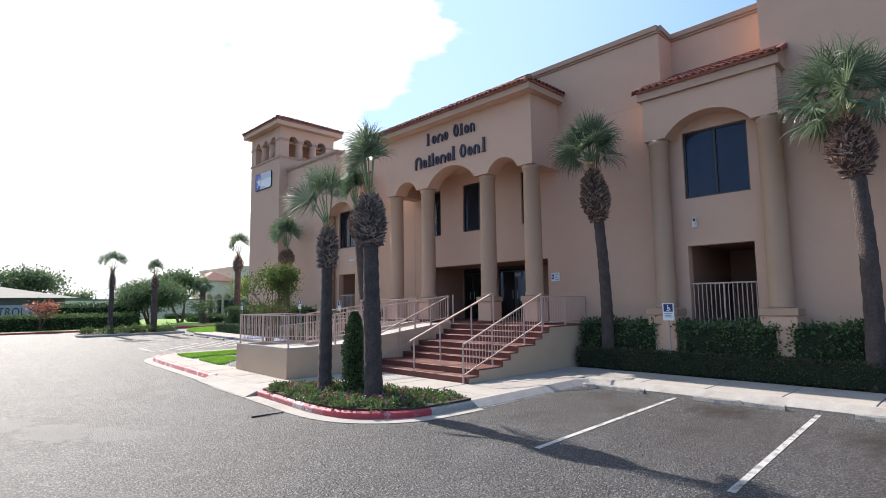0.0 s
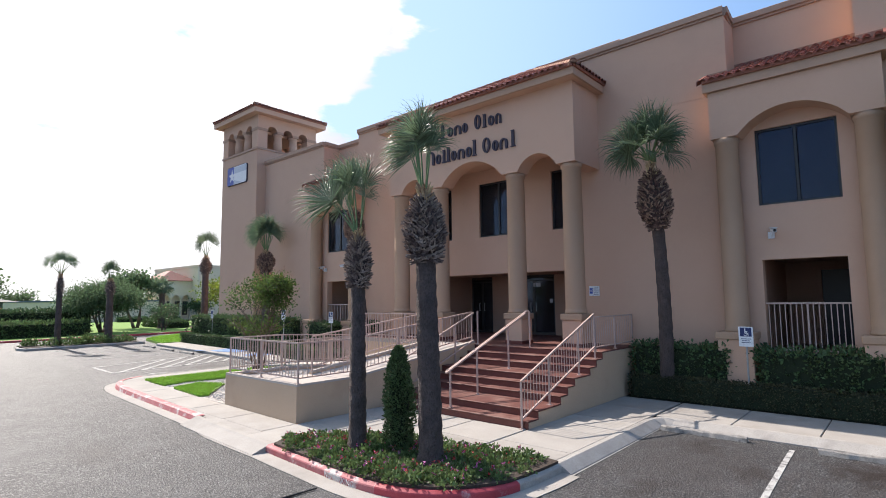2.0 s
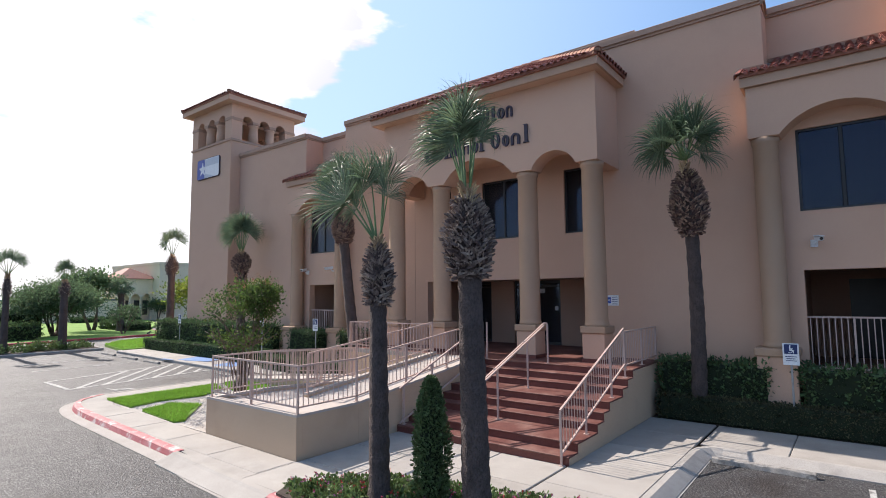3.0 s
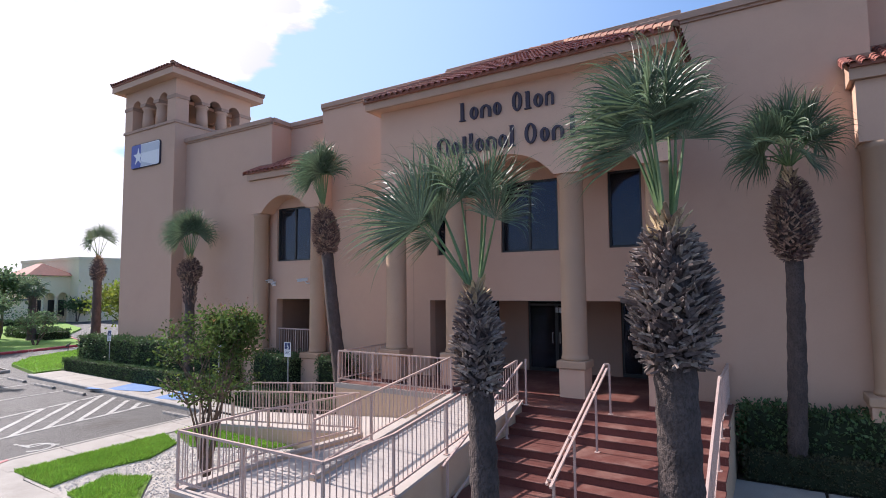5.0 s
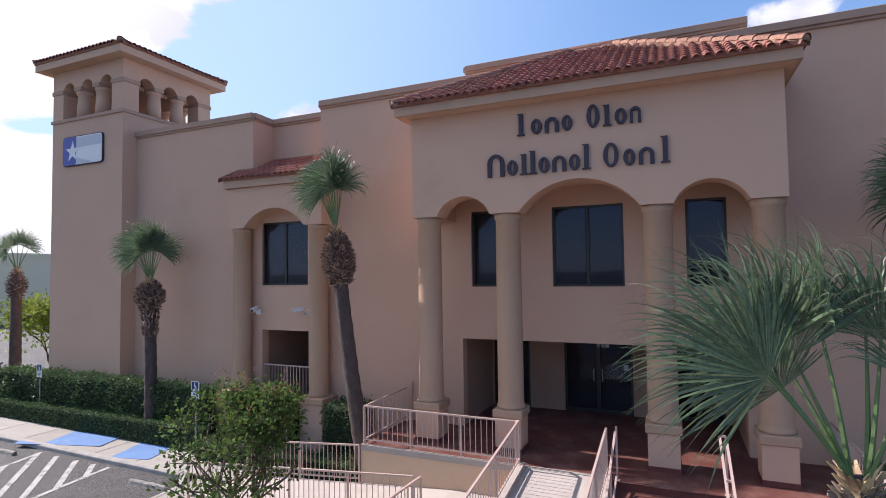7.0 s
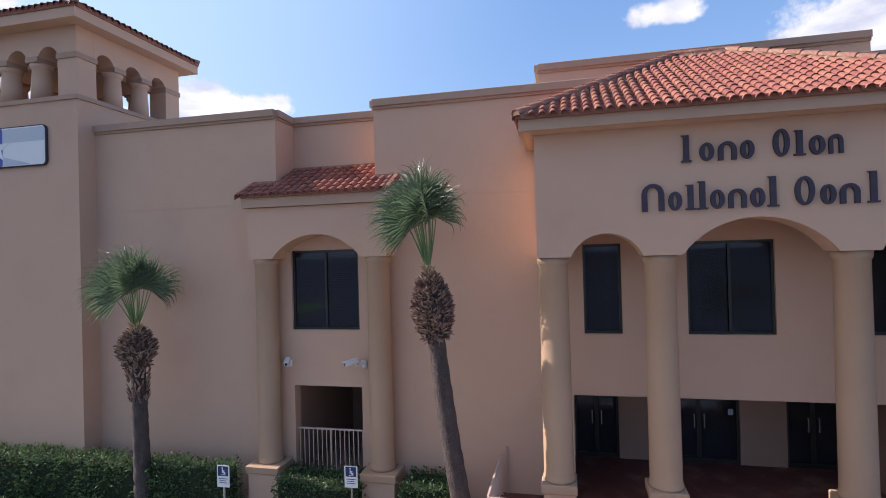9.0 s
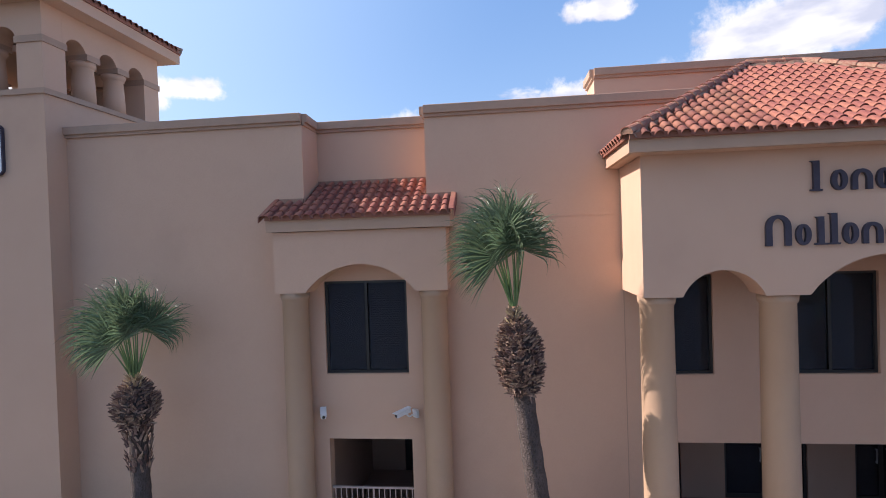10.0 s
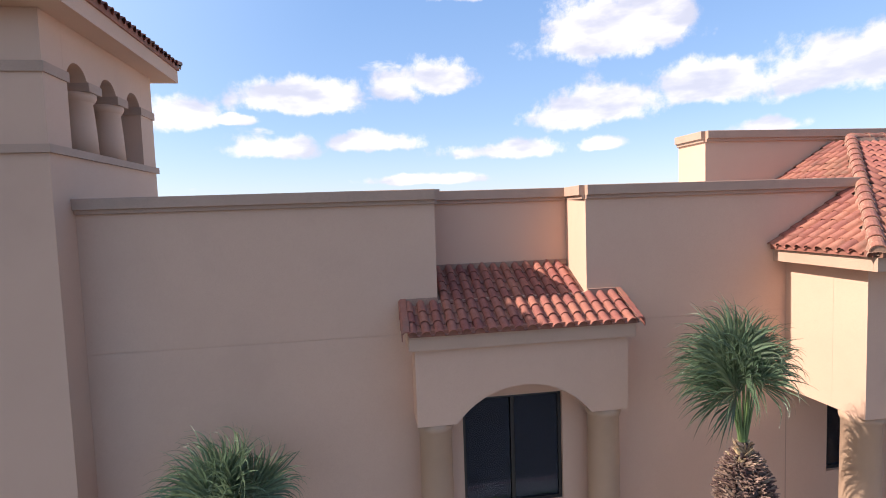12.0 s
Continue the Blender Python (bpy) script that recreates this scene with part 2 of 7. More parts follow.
# near-black green: the shade between leaves is put into the colour
HEDGE_CORE = material("hedge inner shade", (0.012, 0.02, 0.009), (0.02, 0.032, 0.013), 0.95, 6, 30, 0.6)
SHRUB = leafy("ground cover leaf", (0.08, 0.13, 0.045), (0.145, 0.205, 0.075), 0.5, 0.3, 0.4)
CYPRESS = leafy("clipped evergreen leaf", (0.085, 0.135, 0.055), (0.14, 0.20, 0.085), 0.55, 0.3, 0.5)
TREE_LEAF = leafy("tree leaf", (0.06, 0.10, 0.028), (0.125, 0.18, 0.045), 0.75, 0.42, 0.5)
FAR_LEAF = leafy("far tree leaf", (0.085, 0.135, 0.07), (0.13, 0.19, 0.095), 0.85, 0.5, 0.4)
FAR_HEDGE = leafy("far hedge leaf", (0.075, 0.125, 0.05), (0.115, 0.18, 0.07), 0.9, 0.4, 0.4)
YOUNG_LEAF = leafy("young tree leaf", (0.14, 0.19, 0.03), (0.23, 0.28, 0.05), 0.6, 0.45, 0.4)
RED_LEAF = leafy("red leaf", (0.34, 0.12, 0.09), (0.42, 0.2, 0.12), 0.55, 0.4, 0.4)
BARK = material("tree bark", (0.10, 0.07, 0.055), (0.15, 0.11, 0.085), 0.9, 5, 40, 0.5, stretch=(1, 1, 0.3))
LAWN = material("lawn soil and grass", (0.13, 0.25, 0.035), (0.20, 0.34, 0.06), 0.95, 0.5, 22, 0.8, depth=0.03)
BLADE = leafy("grass blade", (0.15, 0.31, 0.04), (0.22, 0.40, 0.06), 0.6, 0.5, 0.35)
SOIL = material("bed soil", (0.045, 0.032, 0.025), (0.07, 0.05, 0.038), 0.95, 4, 30, 0.8, depth=0.03)
GRAVEL = material("pale gravel", (0.42, 0.38, 0.34), (0.54, 0.50, 0.45), 0.95, 8, 45, 0.9, depth=0.03)
PEBBLE = material("pebble", (0.44, 0.40, 0.37), (0.64, 0.60, 0.55), 0.85, 8, 45, 0.2, vary=0.4, island=True)
FLOWER_PINK = material("pink petal", (0.55, 0.10, 0.32), (0.62, 0.18, 0.42), 0.6, 8, 40, 0.0)
FLOWER_RED = material("red petal", (0.50, 0.03, 0.04), (0.58, 0.07, 0.06), 0.6, 8, 40, 0.0)
NAVY = material("dark sign metal", (0.05, 0.042, 0.06), (0.065, 0.055, 0.075), 0.85, 6, 40, 0.08)
SIGN_WHITE = material("sign white", (0.72, 0.73, 0.74), (0.76, 0.77, 0.78), 0.5, 3, 40, 0.03)
SIGN_PALE = material("sign pale grey", (0.46, 0.50, 0.56), (0.50, 0.54, 0.60), 0.5, 3, 40, 0.03)
WORN_RED = material("worn red kerb paint", (0.37, 0.075, 0.085), (0.46, 0.19, 0.19), 0.7, 2.5, 60, 0.3, stain=((0.55, 0.50, 0.47), 2.6, 0.52, 0.62))
STENCIL = material("kerb stencil paint", (0.55, 0.53, 0.52), (0.62, 0.60, 0.59), 0.8, 6.0, 50, 0.3)
WHEEL_STOP = material("weathered stop concrete", (0.24, 0.222, 0.20), (0.36, 0.335, 0.305), 0.9, 7.0, 60, 0.5, stain=((0.13, 0.12, 0.11), 6.0, 0.52, 0.66))
SIGN_NAVY = material("dark blue sign face", (0.016, 0.03, 0.11), (0.02, 0.037, 0.13), 0.5, 3, 40, 0.03)
SIGN_BLUE = material("sign blue", (0.03, 0.07, 0.33), (0.04, 0.09, 0.38), 0.5, 3, 40, 0.03)
GALV = material("galvanised steel", (0.35, 0.36, 0.37), (0.45, 0.46, 0.47), 0.45, 8, 60, 0.1, metal=0.7)
WHITE_METAL = material("white painted metal", (0.66, 0.67, 0.68), (0.72, 0.73, 0.74), 0.4, 4, 50, 0.05)
FAR_WALL = material("far pale stucco", (0.74, 0.64, 0.45), (0.78, 0.68, 0.50), 0.9, 0.5, 30, 0.1)
FAR_DARK = material("far dark wall", (0.12, 0.15, 0.18), (0.15, 0.18, 0.21), 0.9, 0.5, 30, 0.1)
FAR_ROOF = material("far pale roof", (0.22, 0.21, 0.185), (0.26, 0.25, 0.22), 0.9, 0.8, 20, 0.2, stretch=(1, 1, 1))



def asphalt():
    """Worn asphalt: dark binder, pale stone chips, wear, and stains and repairs with shapes of their own."""
    mt = material("asphalt", (0.028, 0.028, 0.0295), (0.043, 0.0425, 0.044), 0.66, 0.35, 30, 1.0, spec=0.34, stain=((0.024, 0.0235, 0.024), 0.5, 0.56, 0.70), depth=0.035, deep=0.35)
    t = mt.node_tree
    b = t.nodes["Principled BSDF"]
    src = b.inputs["Base Color"].links[0].from_socket
    co = t.nodes.new("ShaderNodeTexCoord").outputs["Object"]

    def noise_at(scale, detail):
        n = t.nodes.new("ShaderNodeTexNoise")
        n.inputs["Scale"].default_value, n.inputs["Detail"].default_value = scale, detail
        link(t, co, n.inputs["Vector"])
        return n.outputs["Fac"]

    def ranged(v, lo, hi, a, c):
        r = t.nodes.new("ShaderNodeMapRange")
        r.inputs["From Min"].default_value, r.inputs["From Max"].default_value = lo, hi
        r.inputs["To Min"].default_value, r.inputs["To Max"].default_value = a, c
        link(t, v, r.inputs["Value"])
        return r.outputs[0]

    def over(base, fac, tint):
        x = t.nodes.new("ShaderNodeMix")
        x.data_type = "RGBA"
        x.inputs[7].default_value = (*tint, 1)
        link(t, fac, x.inputs[0])
        link(t, base, x.inputs[6])
        return x.outputs[2]

    def vec(op, a, value):
        n = t.nodes.new("ShaderNodeVectorMath")
        n.operation = op
        link(t, a, n.inputs[0])
        n.inputs[1].default_value = value
        return n

    ragged = noise_at(3.4, 9.0)
    src = over(src, ranged(noise_at(1.3, 5.0), 0.50, 0.68, 0.0, 0.7), (0.064, 0.062, 0.064))
    src = over(src, ranged(noise_at(0.22, 6.0), 0.50, 0.62, 0.0, 0.6), (0.030, 0.0275, 0.028))
    # pale stone chips
    for scale, lo, hi, k, tint in ((13.0, 0.52, 0.66, 0.5, (0.085, 0.082, 0.081)), (26.0, 0.57, 0.64, 0.75, (0.17, 0.167, 0.167)), (60.0, 0.58, 0.65, 0.8, (0.22, 0.215, 0.212))):
        src = over(src, ranged(noise_at(scale, 2.0), lo, hi, 0.0, k), tint)
    # (x, y, half width, half depth, strength, tint): weathered bays, oil by the wheel stops, a repaired spot on the drive
    bay, oil, mend = (0.050, 0.039, 0.036), (0.021, 0.013, 0.010), (0.088, 0.085, 0.084)
    for cx, cy, rx, ry, k, tint in ((9.6, 5.6, 3.2, 1.6, 0.40, bay), (9.6, 2.9, 3.2, 1.5, 0.45, bay), (9.6, 0.2, 3.2, 1.5, 0.45, bay), (11.0, 3.3, 0.8, 0.7, 0.85, oil), (11.1, 5.9, 0.6, 0.5, 0.45, oil),
                                    (10.2, 0.7, 1.0, 0.7, 0.75, oil), (9.9, 4.9, 0.5, 0.35, 0.45, oil), (9.0, 3.2, 0.4, 0.4, 0.5, oil), (8.2, 5.9, 0.5, 0.3, 0.4, oil), (1.3, 11.3, 0.85, 1.5, 0.75, (0.020, 0.019, 0.019)), (1.4, 11.2, 0.6, 1.1, 0.85, mend),
                                    (2.1, 10.3, 0.45, 0.7, 0.85, mend), (0.9, 12.6, 0.4, 0.8, 0.7, mend), (10.4, 25.2, 0.8, 0.5, 0.6, oil), (10.4, 33.0, 0.6, 0.5, 0.6, oil), (3.4, 14.5, 0.5, 1.2, 0.35, oil)):
        d = vec("LENGTH", vec("MULTIPLY", vec("SUBTRACT", co, (cx, cy, 0)).outputs[0], (1 / rx, 1 / ry, 0)).outputs[0], (0, 0, 0)).outputs["Value"]
        add = t.nodes.new("ShaderNodeMath")
        add.operation = "MULTIPLY_ADD"
        link(t, ragged, add.inputs[0])
        add.inputs[1].default_value = 2.2
        link(t, d, add.inputs[2])
        soft_edge = 0.7 if tint is not mend else 0.2
        src = over(src, ranged(add.outputs[0], 2.05 - soft_edge, 2.05 + soft_edge * 0.3, k, 0.0), tint)
    link(t, src, b.inputs["Base Color"])
    return mt


ASPHALT = asphalt()

# ---- mesh helpers ----
def gz(y):
    """Height of the paved ground: level by the steps, rising gently towards the far drive."""
    return -0.04 + 0.012 * min(max(y - 12.0, 0.0), 28.0)


def mesh_of(name, bm, mat, smooth=False):
    me = bpy.data.meshes.new(name)
    bmesh.ops.recalc_face_normals(bm, faces=bm.faces)
    bm.to_mesh(me)
    bm.free()
    me.materials.append(mat)
    if smooth:
        me.shade_smooth()
    return me


def part(name, bm, mat, parent=None, label="", smooth=False, kind=""):
    ob = new(name, mesh_of(name, bm, mat, smooth))
    ob.parent = parent
    return tagged(ob, label, kind=kind)


def data_part(name, verts, faces, mat, parent=None, label="", kind="", smooth=False):
    me = bpy.data.meshes.new(name)
    me.from_pydata(verts, [], faces)
    me.materials.append(mat)
    if smooth:
        me.shade_smooth()
    ob = new(name, me)
    ob.parent = parent
    return tagged(ob, label, kind=kind)


def thing(name, label, category, group="", kind=""):
    return tagged(new(name), label, category, group, kind)


def box(bm, x0, x1, y0, y1, z0, z1, bevel=0.0):
    r = bmesh.ops.create_cube(bm, size=1.0)
    for v in r["verts"]:
        v.co = Vector((x0 + (v.co.x + 0.5) * (x1 - x0), y0 + (v.co.y + 0.5) * (y1 - y0), z0 + (v.co.z + 0.5) * (z1 - z0)))
    if bevel:
        es = {e for v in r["verts"] for e in v.link_edges}
        bmesh.ops.bevel(bm, geom=list(es), offset=bevel, segments=1, affect="EDGES")


def box_bm(*a):
    bm = bmesh.new()
    box(bm, *a)
    return bm


def bar(bm, p, q, r, n=6, r2=None):
    """A round bar from p to q."""
    p, q = Vector(p), Vector(q)
    d = (q - p).normalized()
    a = d.orthogonal().normalized()
    b = d.cross(a)
    r2 = r if r2 is None else r2
    rings = []
    for c, rr in ((p, r), (q, r2)):
        rings.append([bm.verts.new(c + rr * (math.cos(k * math.tau / n) * a + math.sin(k * math.tau / n) * b)) for k in range(n)])
    for k in range(n):
        bm.faces.new((rings[0][k], rings[0][(k + 1) % n], rings[1][(k + 1) % n], rings[1][k]))
    bm.faces.new(rings[0][::-1])
    bm.faces.new(rings[1])


def square_bar(bm, p, q, w, d=None):
    """A square bar from p to q with its sides upright."""
    p, q = Vector(p), Vector(q)
    d = d or w
    u = (q - p).normalized()
    s = u.cross(Vector((0, 0, 1)))
    s = Vector((1, 0, 0)) if s.length < 1e-4 else s.normalized()
    n = s.cross(u)
    ends = [[bm.verts.new(c + i * s * w / 2 + j * n * d / 2) for i, j in ((-1, -1), (1, -1), (1, 1), (-1, 1))] for c in (p, q)]
    for k in range(4):
        bm.faces.new((ends[0][k], ends[0][(k + 1) % 4], ends[1][(k + 1) % 4], ends[1][k]))
    bm.faces.new(ends[0][::-1])
    bm.faces.new(ends[1])


def lathe(bm, centre, profile, n=24):
    """A turned solid: profile of (radius, z) from bottom to top."""
    cx, cy = centre
    rings = [[bm.verts.new((cx + r * math.cos(k * math.tau / n), cy + r * math.sin(k * math.tau / n), z)) for k in range(n)] for r, z in profile]
    for a, b in zip(rings, rings[1:]):
        for k in range(n):
            bm.faces.new((a[k], a[(k + 1) % n], b[(k + 1) % n], b[k]))
    bm.faces.new(rings[0][::-1])
    bm.faces.new(rings[-1])


def prism(bm, poly, z0, z1):
    """An upright prism over a plan outline; z0 and z1 are numbers or functions of (x, y)."""
    f0 = z0 if callable(z0) else (lambda x, y: z0)
    f1 = z1 if callable(z1) else (lambda x, y: z1)
    lo = [bm.verts.new((x, y, f0(x, y))) for x, y in poly]
    hi = [bm.verts.new((x, y, f1(x, y))) for x, y in poly]
    n = len(poly)
    bm.faces.new(lo[::-1])
    bm.faces.new(hi)
    for k in range(n):
        bm.faces.new((lo[k], lo[(k + 1) % n], hi[(k + 1) % n], hi[k]))


def side_prism(bm, poly, y0, y1):
    """A prism along y over an outline in (x, z)."""
    a = [bm.verts.new((x, y0, z)) for x, z in poly]
    b = [bm.verts.new((x, y1, z)) for x, z in poly]
    n = len(poly)
    bm.faces.new(a[::-1])
    bm.faces.new(b)
    for k in range(n):
        bm.faces.new((a[k], a[(k + 1) % n], b[(k + 1) % n], b[k]))


def pierced_wall(bm, x0, x1, y0, y1, z0, z1, holes):
    """A wall in the y-z plane with thickness and rectangular openings (ya, yb, za, zb)."""
    ys = sorted({y0, y1, *[v for h in holes for v in h[:2] if y0 < v < y1]})
    zs = sorted({z0, z1, *[v for h in holes for v in h[2:] if z0 < v < z1]})

    def solid(i, j):
        if not (0 <= i < len(ys) - 1 and 0 <= j < len(zs) - 1):
            return False
        cy, cz = (ys[i] + ys[i + 1]) / 2, (zs[j] + zs[j + 1]) / 2
        return not any(a < cy < b and c < cz < d for a, b, c, d in holes)

    vs = {}

    def v(x, y, z):
        k = (x, y, z)
        if k not in vs:
            vs[k] = bm.verts.new(k)
        return vs[k]

    for i in range(len(ys) - 1):
        for j in range(len(zs) - 1):
            if not solid(i, j):
                continue
            a, b, c, d = ys[i], ys[i + 1], zs[j], zs[j + 1]
            bm.faces.new((v(x0, a, c), v(x0, a, d), v(x0, b, d), v(x0, b, c)))
            bm.faces.new((v(x1, a, c), v(x1, b, c), v(x1, b, d), v(x1, a, d)))
            if not solid(i - 1, j):
                bm.faces.new((v(x0, a, c), v(x1, a, c), v(x1, a, d), v(x0, a, d)))
            if not solid(i + 1, j):
                bm.faces.new((v(x0, b, c), v(x0, b, d), v(x1, b, d), v(x1, b, c)))
            if not solid(i, j - 1):
                bm.faces.new((v(x0, a, c), v(x0, b, c), v(x1, b, c), v(x1, a, c)))
            if not solid(i, j + 1):
                bm.faces.new((v(x0, a, d), v(x1, a, d), v(x1, b, d), v(x0, b, d)))


def arch_curve(a, b, spring, rise, n=18):
    """Points of a segmental or round arch from a to b."""
    c, h = (a + b) / 2, (b - a) / 2
    rad = (h * h + rise * rise) / (2 * rise)
    zc = spring + rise - rad
    ang = math.asin(min(1.0, h / rad))
    if rise > h:
        ang = math.pi / 2
    return [(c + rad * math.sin(-ang + 2 * ang * k / n), zc + rad * math.cos(-ang + 2 * ang * k / n)) for k in range(n + 1)]


def arch_wall(bm, d0, d1, a0, a1, z0, z1, arches, axis="y"):
    """A wall from z0 (the springing) to z1 whose lower edge is cut by arches (a, b, rise); it runs along the given axis."""
    low = [(a0, z0)]
    for a, b, rise in sorted(arches):
        pts = arch_curve(a, b, z0, rise)
        pts[0], pts[-1] = (a, z0), (b, z0)
        low += pts
    low.append((a1, z0))

    def P(d, a, z):
        return bm.verts.new((d, a, z) if axis == "y" else (a, d, z))

    rows = []
    for d in (d0, d1):
        rows.append(([P(d, a, z) for a, z in low], [P(d, a, z1) for a, z in low]))
    for k in range(len(low) - 1):
        if abs(low[k + 1][0] - low[k][0]) < 1e-6:
            continue
        (l0, h0), (l1, h1) = rows
        bm.faces.new((l0[k], l0[k + 1], h0[k + 1], h0[k]))
        bm.faces.new((l1[k], h1[k], h1[k + 1], l1[k + 1]))
        bm.faces.new((l0[k], l1[k], l1[k + 1], l0[k + 1]))
        bm.faces.new((h0[k], h0[k + 1], h1[k + 1], h1[k]))
    (l0, h0), (l1, h1) = rows
    bm.faces.new((l0[0], h0[0], h1[0], l1[0]))
    bm.faces.new((l0[-1], l1[-1], h1[-1], h0[-1]))
    bmesh.ops.remove_doubles(bm, verts=bm.verts, dist=1e-5)


def sweep(bm, pts, profile, up0=lambda x, y: 0.0):
    """A strip along plan points: profile of (offset to the left, height) closed outline."""
    n = len(pts)
    rings = []
    for k in range(n):
        a, b = Vector(pts[max(k - 1, 0)]), Vector(pts[min(k + 1, n - 1)])
        d = (b - a).normalized()
        side = Vector((-d.y, d.x))
        p = Vector(pts[k])
        rings.append([bm.verts.new((p.x + side.x * o, p.y + side.y * o, up0(p.x, p.y) + h)) for o, h in profile])
    m = len(profile)
    for a, b in zip(rings, rings[1:]):
        for k in range(m):
            bm.faces.new((a[k], a[(k + 1) % m], b[(k + 1) % m], b[k]))
    bm.faces.new(rings[0][::-1])
    bm.faces.new(rings[-1])


def smooth_line(pts, n=6):
    """Catmull-Rom points through plan points."""
    out = []
    for k in range(len(pts) - 1):
        p = [Vector(pts[min(max(k + j, 0), len(pts) - 1)]) for j in (-1, 0, 1, 2)]
        for s in range(n):
            t = s / n
            v = 0.5 * (2 * p[1] + (p[2] - p[0]) * t + (2 * p[0] - 5 * p[1] + 4 * p[2] - p[3]) * t * t + (3 * p[1] - p[0] - 3 * p[2] + p[3]) * t ** 3)
            out.append((v.x, v.y))
    out.append(tuple(pts[-1]))
    return out


def leaf_cloud(points, normals, size, rng, long=1.6, tilt=0.9):
    """Small pointed leaves (two triangles each) at points, leaning off the normals."""
    n = len(points)
    d = normals + rng.normal(0, tilt, (n, 3))
    d /= np.linalg.norm(d, axis=1)[:, None]
    r = rng.normal(0, 1, (n, 3))
    s = np.cross(d, r)
    s /= np.linalg.norm(s, axis=1)[:, None]
    sz = size * rng.uniform(0.6, 1.3, n)[:, None]
    tip, left, right = points + d * sz * long, points + d * sz * 0.6 * long + s * sz * 0.45, points + d * sz * 0.6 * long - s * sz * 0.45
    verts = np.stack([points, left, tip, right], 1).reshape(-1, 3)
    faces = np.arange(4 * n).reshape(-1, 4)
    return verts.tolist(), faces.tolist()


def lettering(body, size, m, mat, parent, label):
    """Flat raised letters in the built-in font."""
    cu = bpy.data.curves.new("lettering", "FONT")
    cu.body, cu.size, cu.extrude, cu.align_x, cu.align_y = body, size, 0.002, "CENTER", "CENTER"
    tmp = bpy.data.objects.new("lettering", cu)
    me = bpy.data.meshes.new_from_object(tmp)
    bpy.data.objects.remove(tmp)
    me.materials.append(mat)
    ob = new("lettering", me)
    ob.parent = parent
    ob.matrix_world = m
    return tagged(ob, label)


# ---- ground and paving ----
def build_ground():
    xs = [-1500, -300, -60, -20, -5, 0, 5, 10, 15, 20, 30, 60, 300, 1500]
    ys = [-1500, -300, -60, -20, 0, 6, 12, 18, 24, 30, 36, 40, 48, 60, 90, 300, 1500]
    verts = [(x, y, gz(y)) for y in ys for x in xs]
    w = len(xs)
    faces = [(j * w + i, j * w + i + 1, (j + 1) * w + i + 1, (j + 1) * w + i) for j in range(len(ys) - 1) for i in range(w - 1)]
    tagged(data_part("ground", verts, faces, ASPHALT), "weathered dark grey asphalt car park and drive", "asphalt", kind="structure")


build_ground()
WALK = 0.14


def top(x, y):
    return gz(y) + WALK


def slabs(name, x0, x1, y0, y1, step_x, step_y, label, mat=CONCRETE):
    """Concrete paving cast in slabs with open joints, each a piece."""
    root = thing(name, label, "pavement", kind="structure")
    nx, ny = max(1, round((x1 - x0) / step_x)), max(1, round((y1 - y0) / step_y))
    dx, dy, g = (x1 - x0) / nx, (y1 - y0) / ny, 0.008
    for i in range(nx):
        for j in range(ny):
            a, b, c, d = x0 + i * dx + g, x0 + (i + 1) * dx - g, y0 + j * dy + g, y0 + (j + 1) * dy - g
            bm = bmesh.new()
            e = 0.012
            vs = [[bm.verts.new((x, y, top(x, y) + h)) for x, y in ((a + o, c + o), (b - o, c + o), (b - o, d - o), (a + o, d - o))] for h, o in ((-0.16, 0), (-e, 0), (0, e))]
            for lo, hi in zip(vs, vs[1:]):
                for k in range(4):
                    bm.faces.new((lo[k], lo[(k + 1) % 4], hi[(k + 1) % 4], hi[k]))
            bm.faces.new(vs[2])
            part("slab", bm, mat, root)
    bm = bmesh.new()
    prism(bm, [(x0, y0), (x1, y0), (x1, y1), (x0, y1)], lambda x, y: gz(y) - 0.1, lambda x, y: top(x, y) - 0.03)
    part("bedding", bm, SOIL, root)
    return root


def kerb(points, mat, label, name="kerb", toe=0.0):
    """A kerb along plan points; toe is how far its sloping face runs out at the foot."""
    bm = bmesh.new()
    sweep(bm, points, [(-toe, -0.1), (-toe, 0.02 if toe else 0.10), (0.01, WALK - 0.02), (0.06, WALK + 0.008), (0.17, WALK + 0.008), (0.17, -0.1)], lambda x, y: gz(y))
    return tagged(part(name, bm, mat), label, "kerb", kind="structure")


slabs("pavement_right", 12.62, 14.55, -16.0, 7.36, 1.93, 1.55, "pale concrete footpath along the hedges")
slabs("pavement_steps", 7.2, 14.55, 7.40, 8.93, 1.5, 1.5, "pale concrete apron beside the red steps")
slabs("pavement_front", 5.70, 9.70, 8.95, 13.10, 1.33, 1.4, "pale concrete apron in front of the red steps")
slabs("pavement_drive", 6.0, 6.83, 13.12, 21.6, 1.13, 1.7, "pale concrete footpath beside the ramp wall")
slabs("pavement_lawn", 6.85, 12.60, 22.3, 23.4, 1.45, 1.1, "pale concrete footpath between lawn and parking bays")
slabs("pavement_left", 12.78, 14.9, 22.5, 36.5, 2.1, 1.75, "pale concrete footpath by the accessible bays")

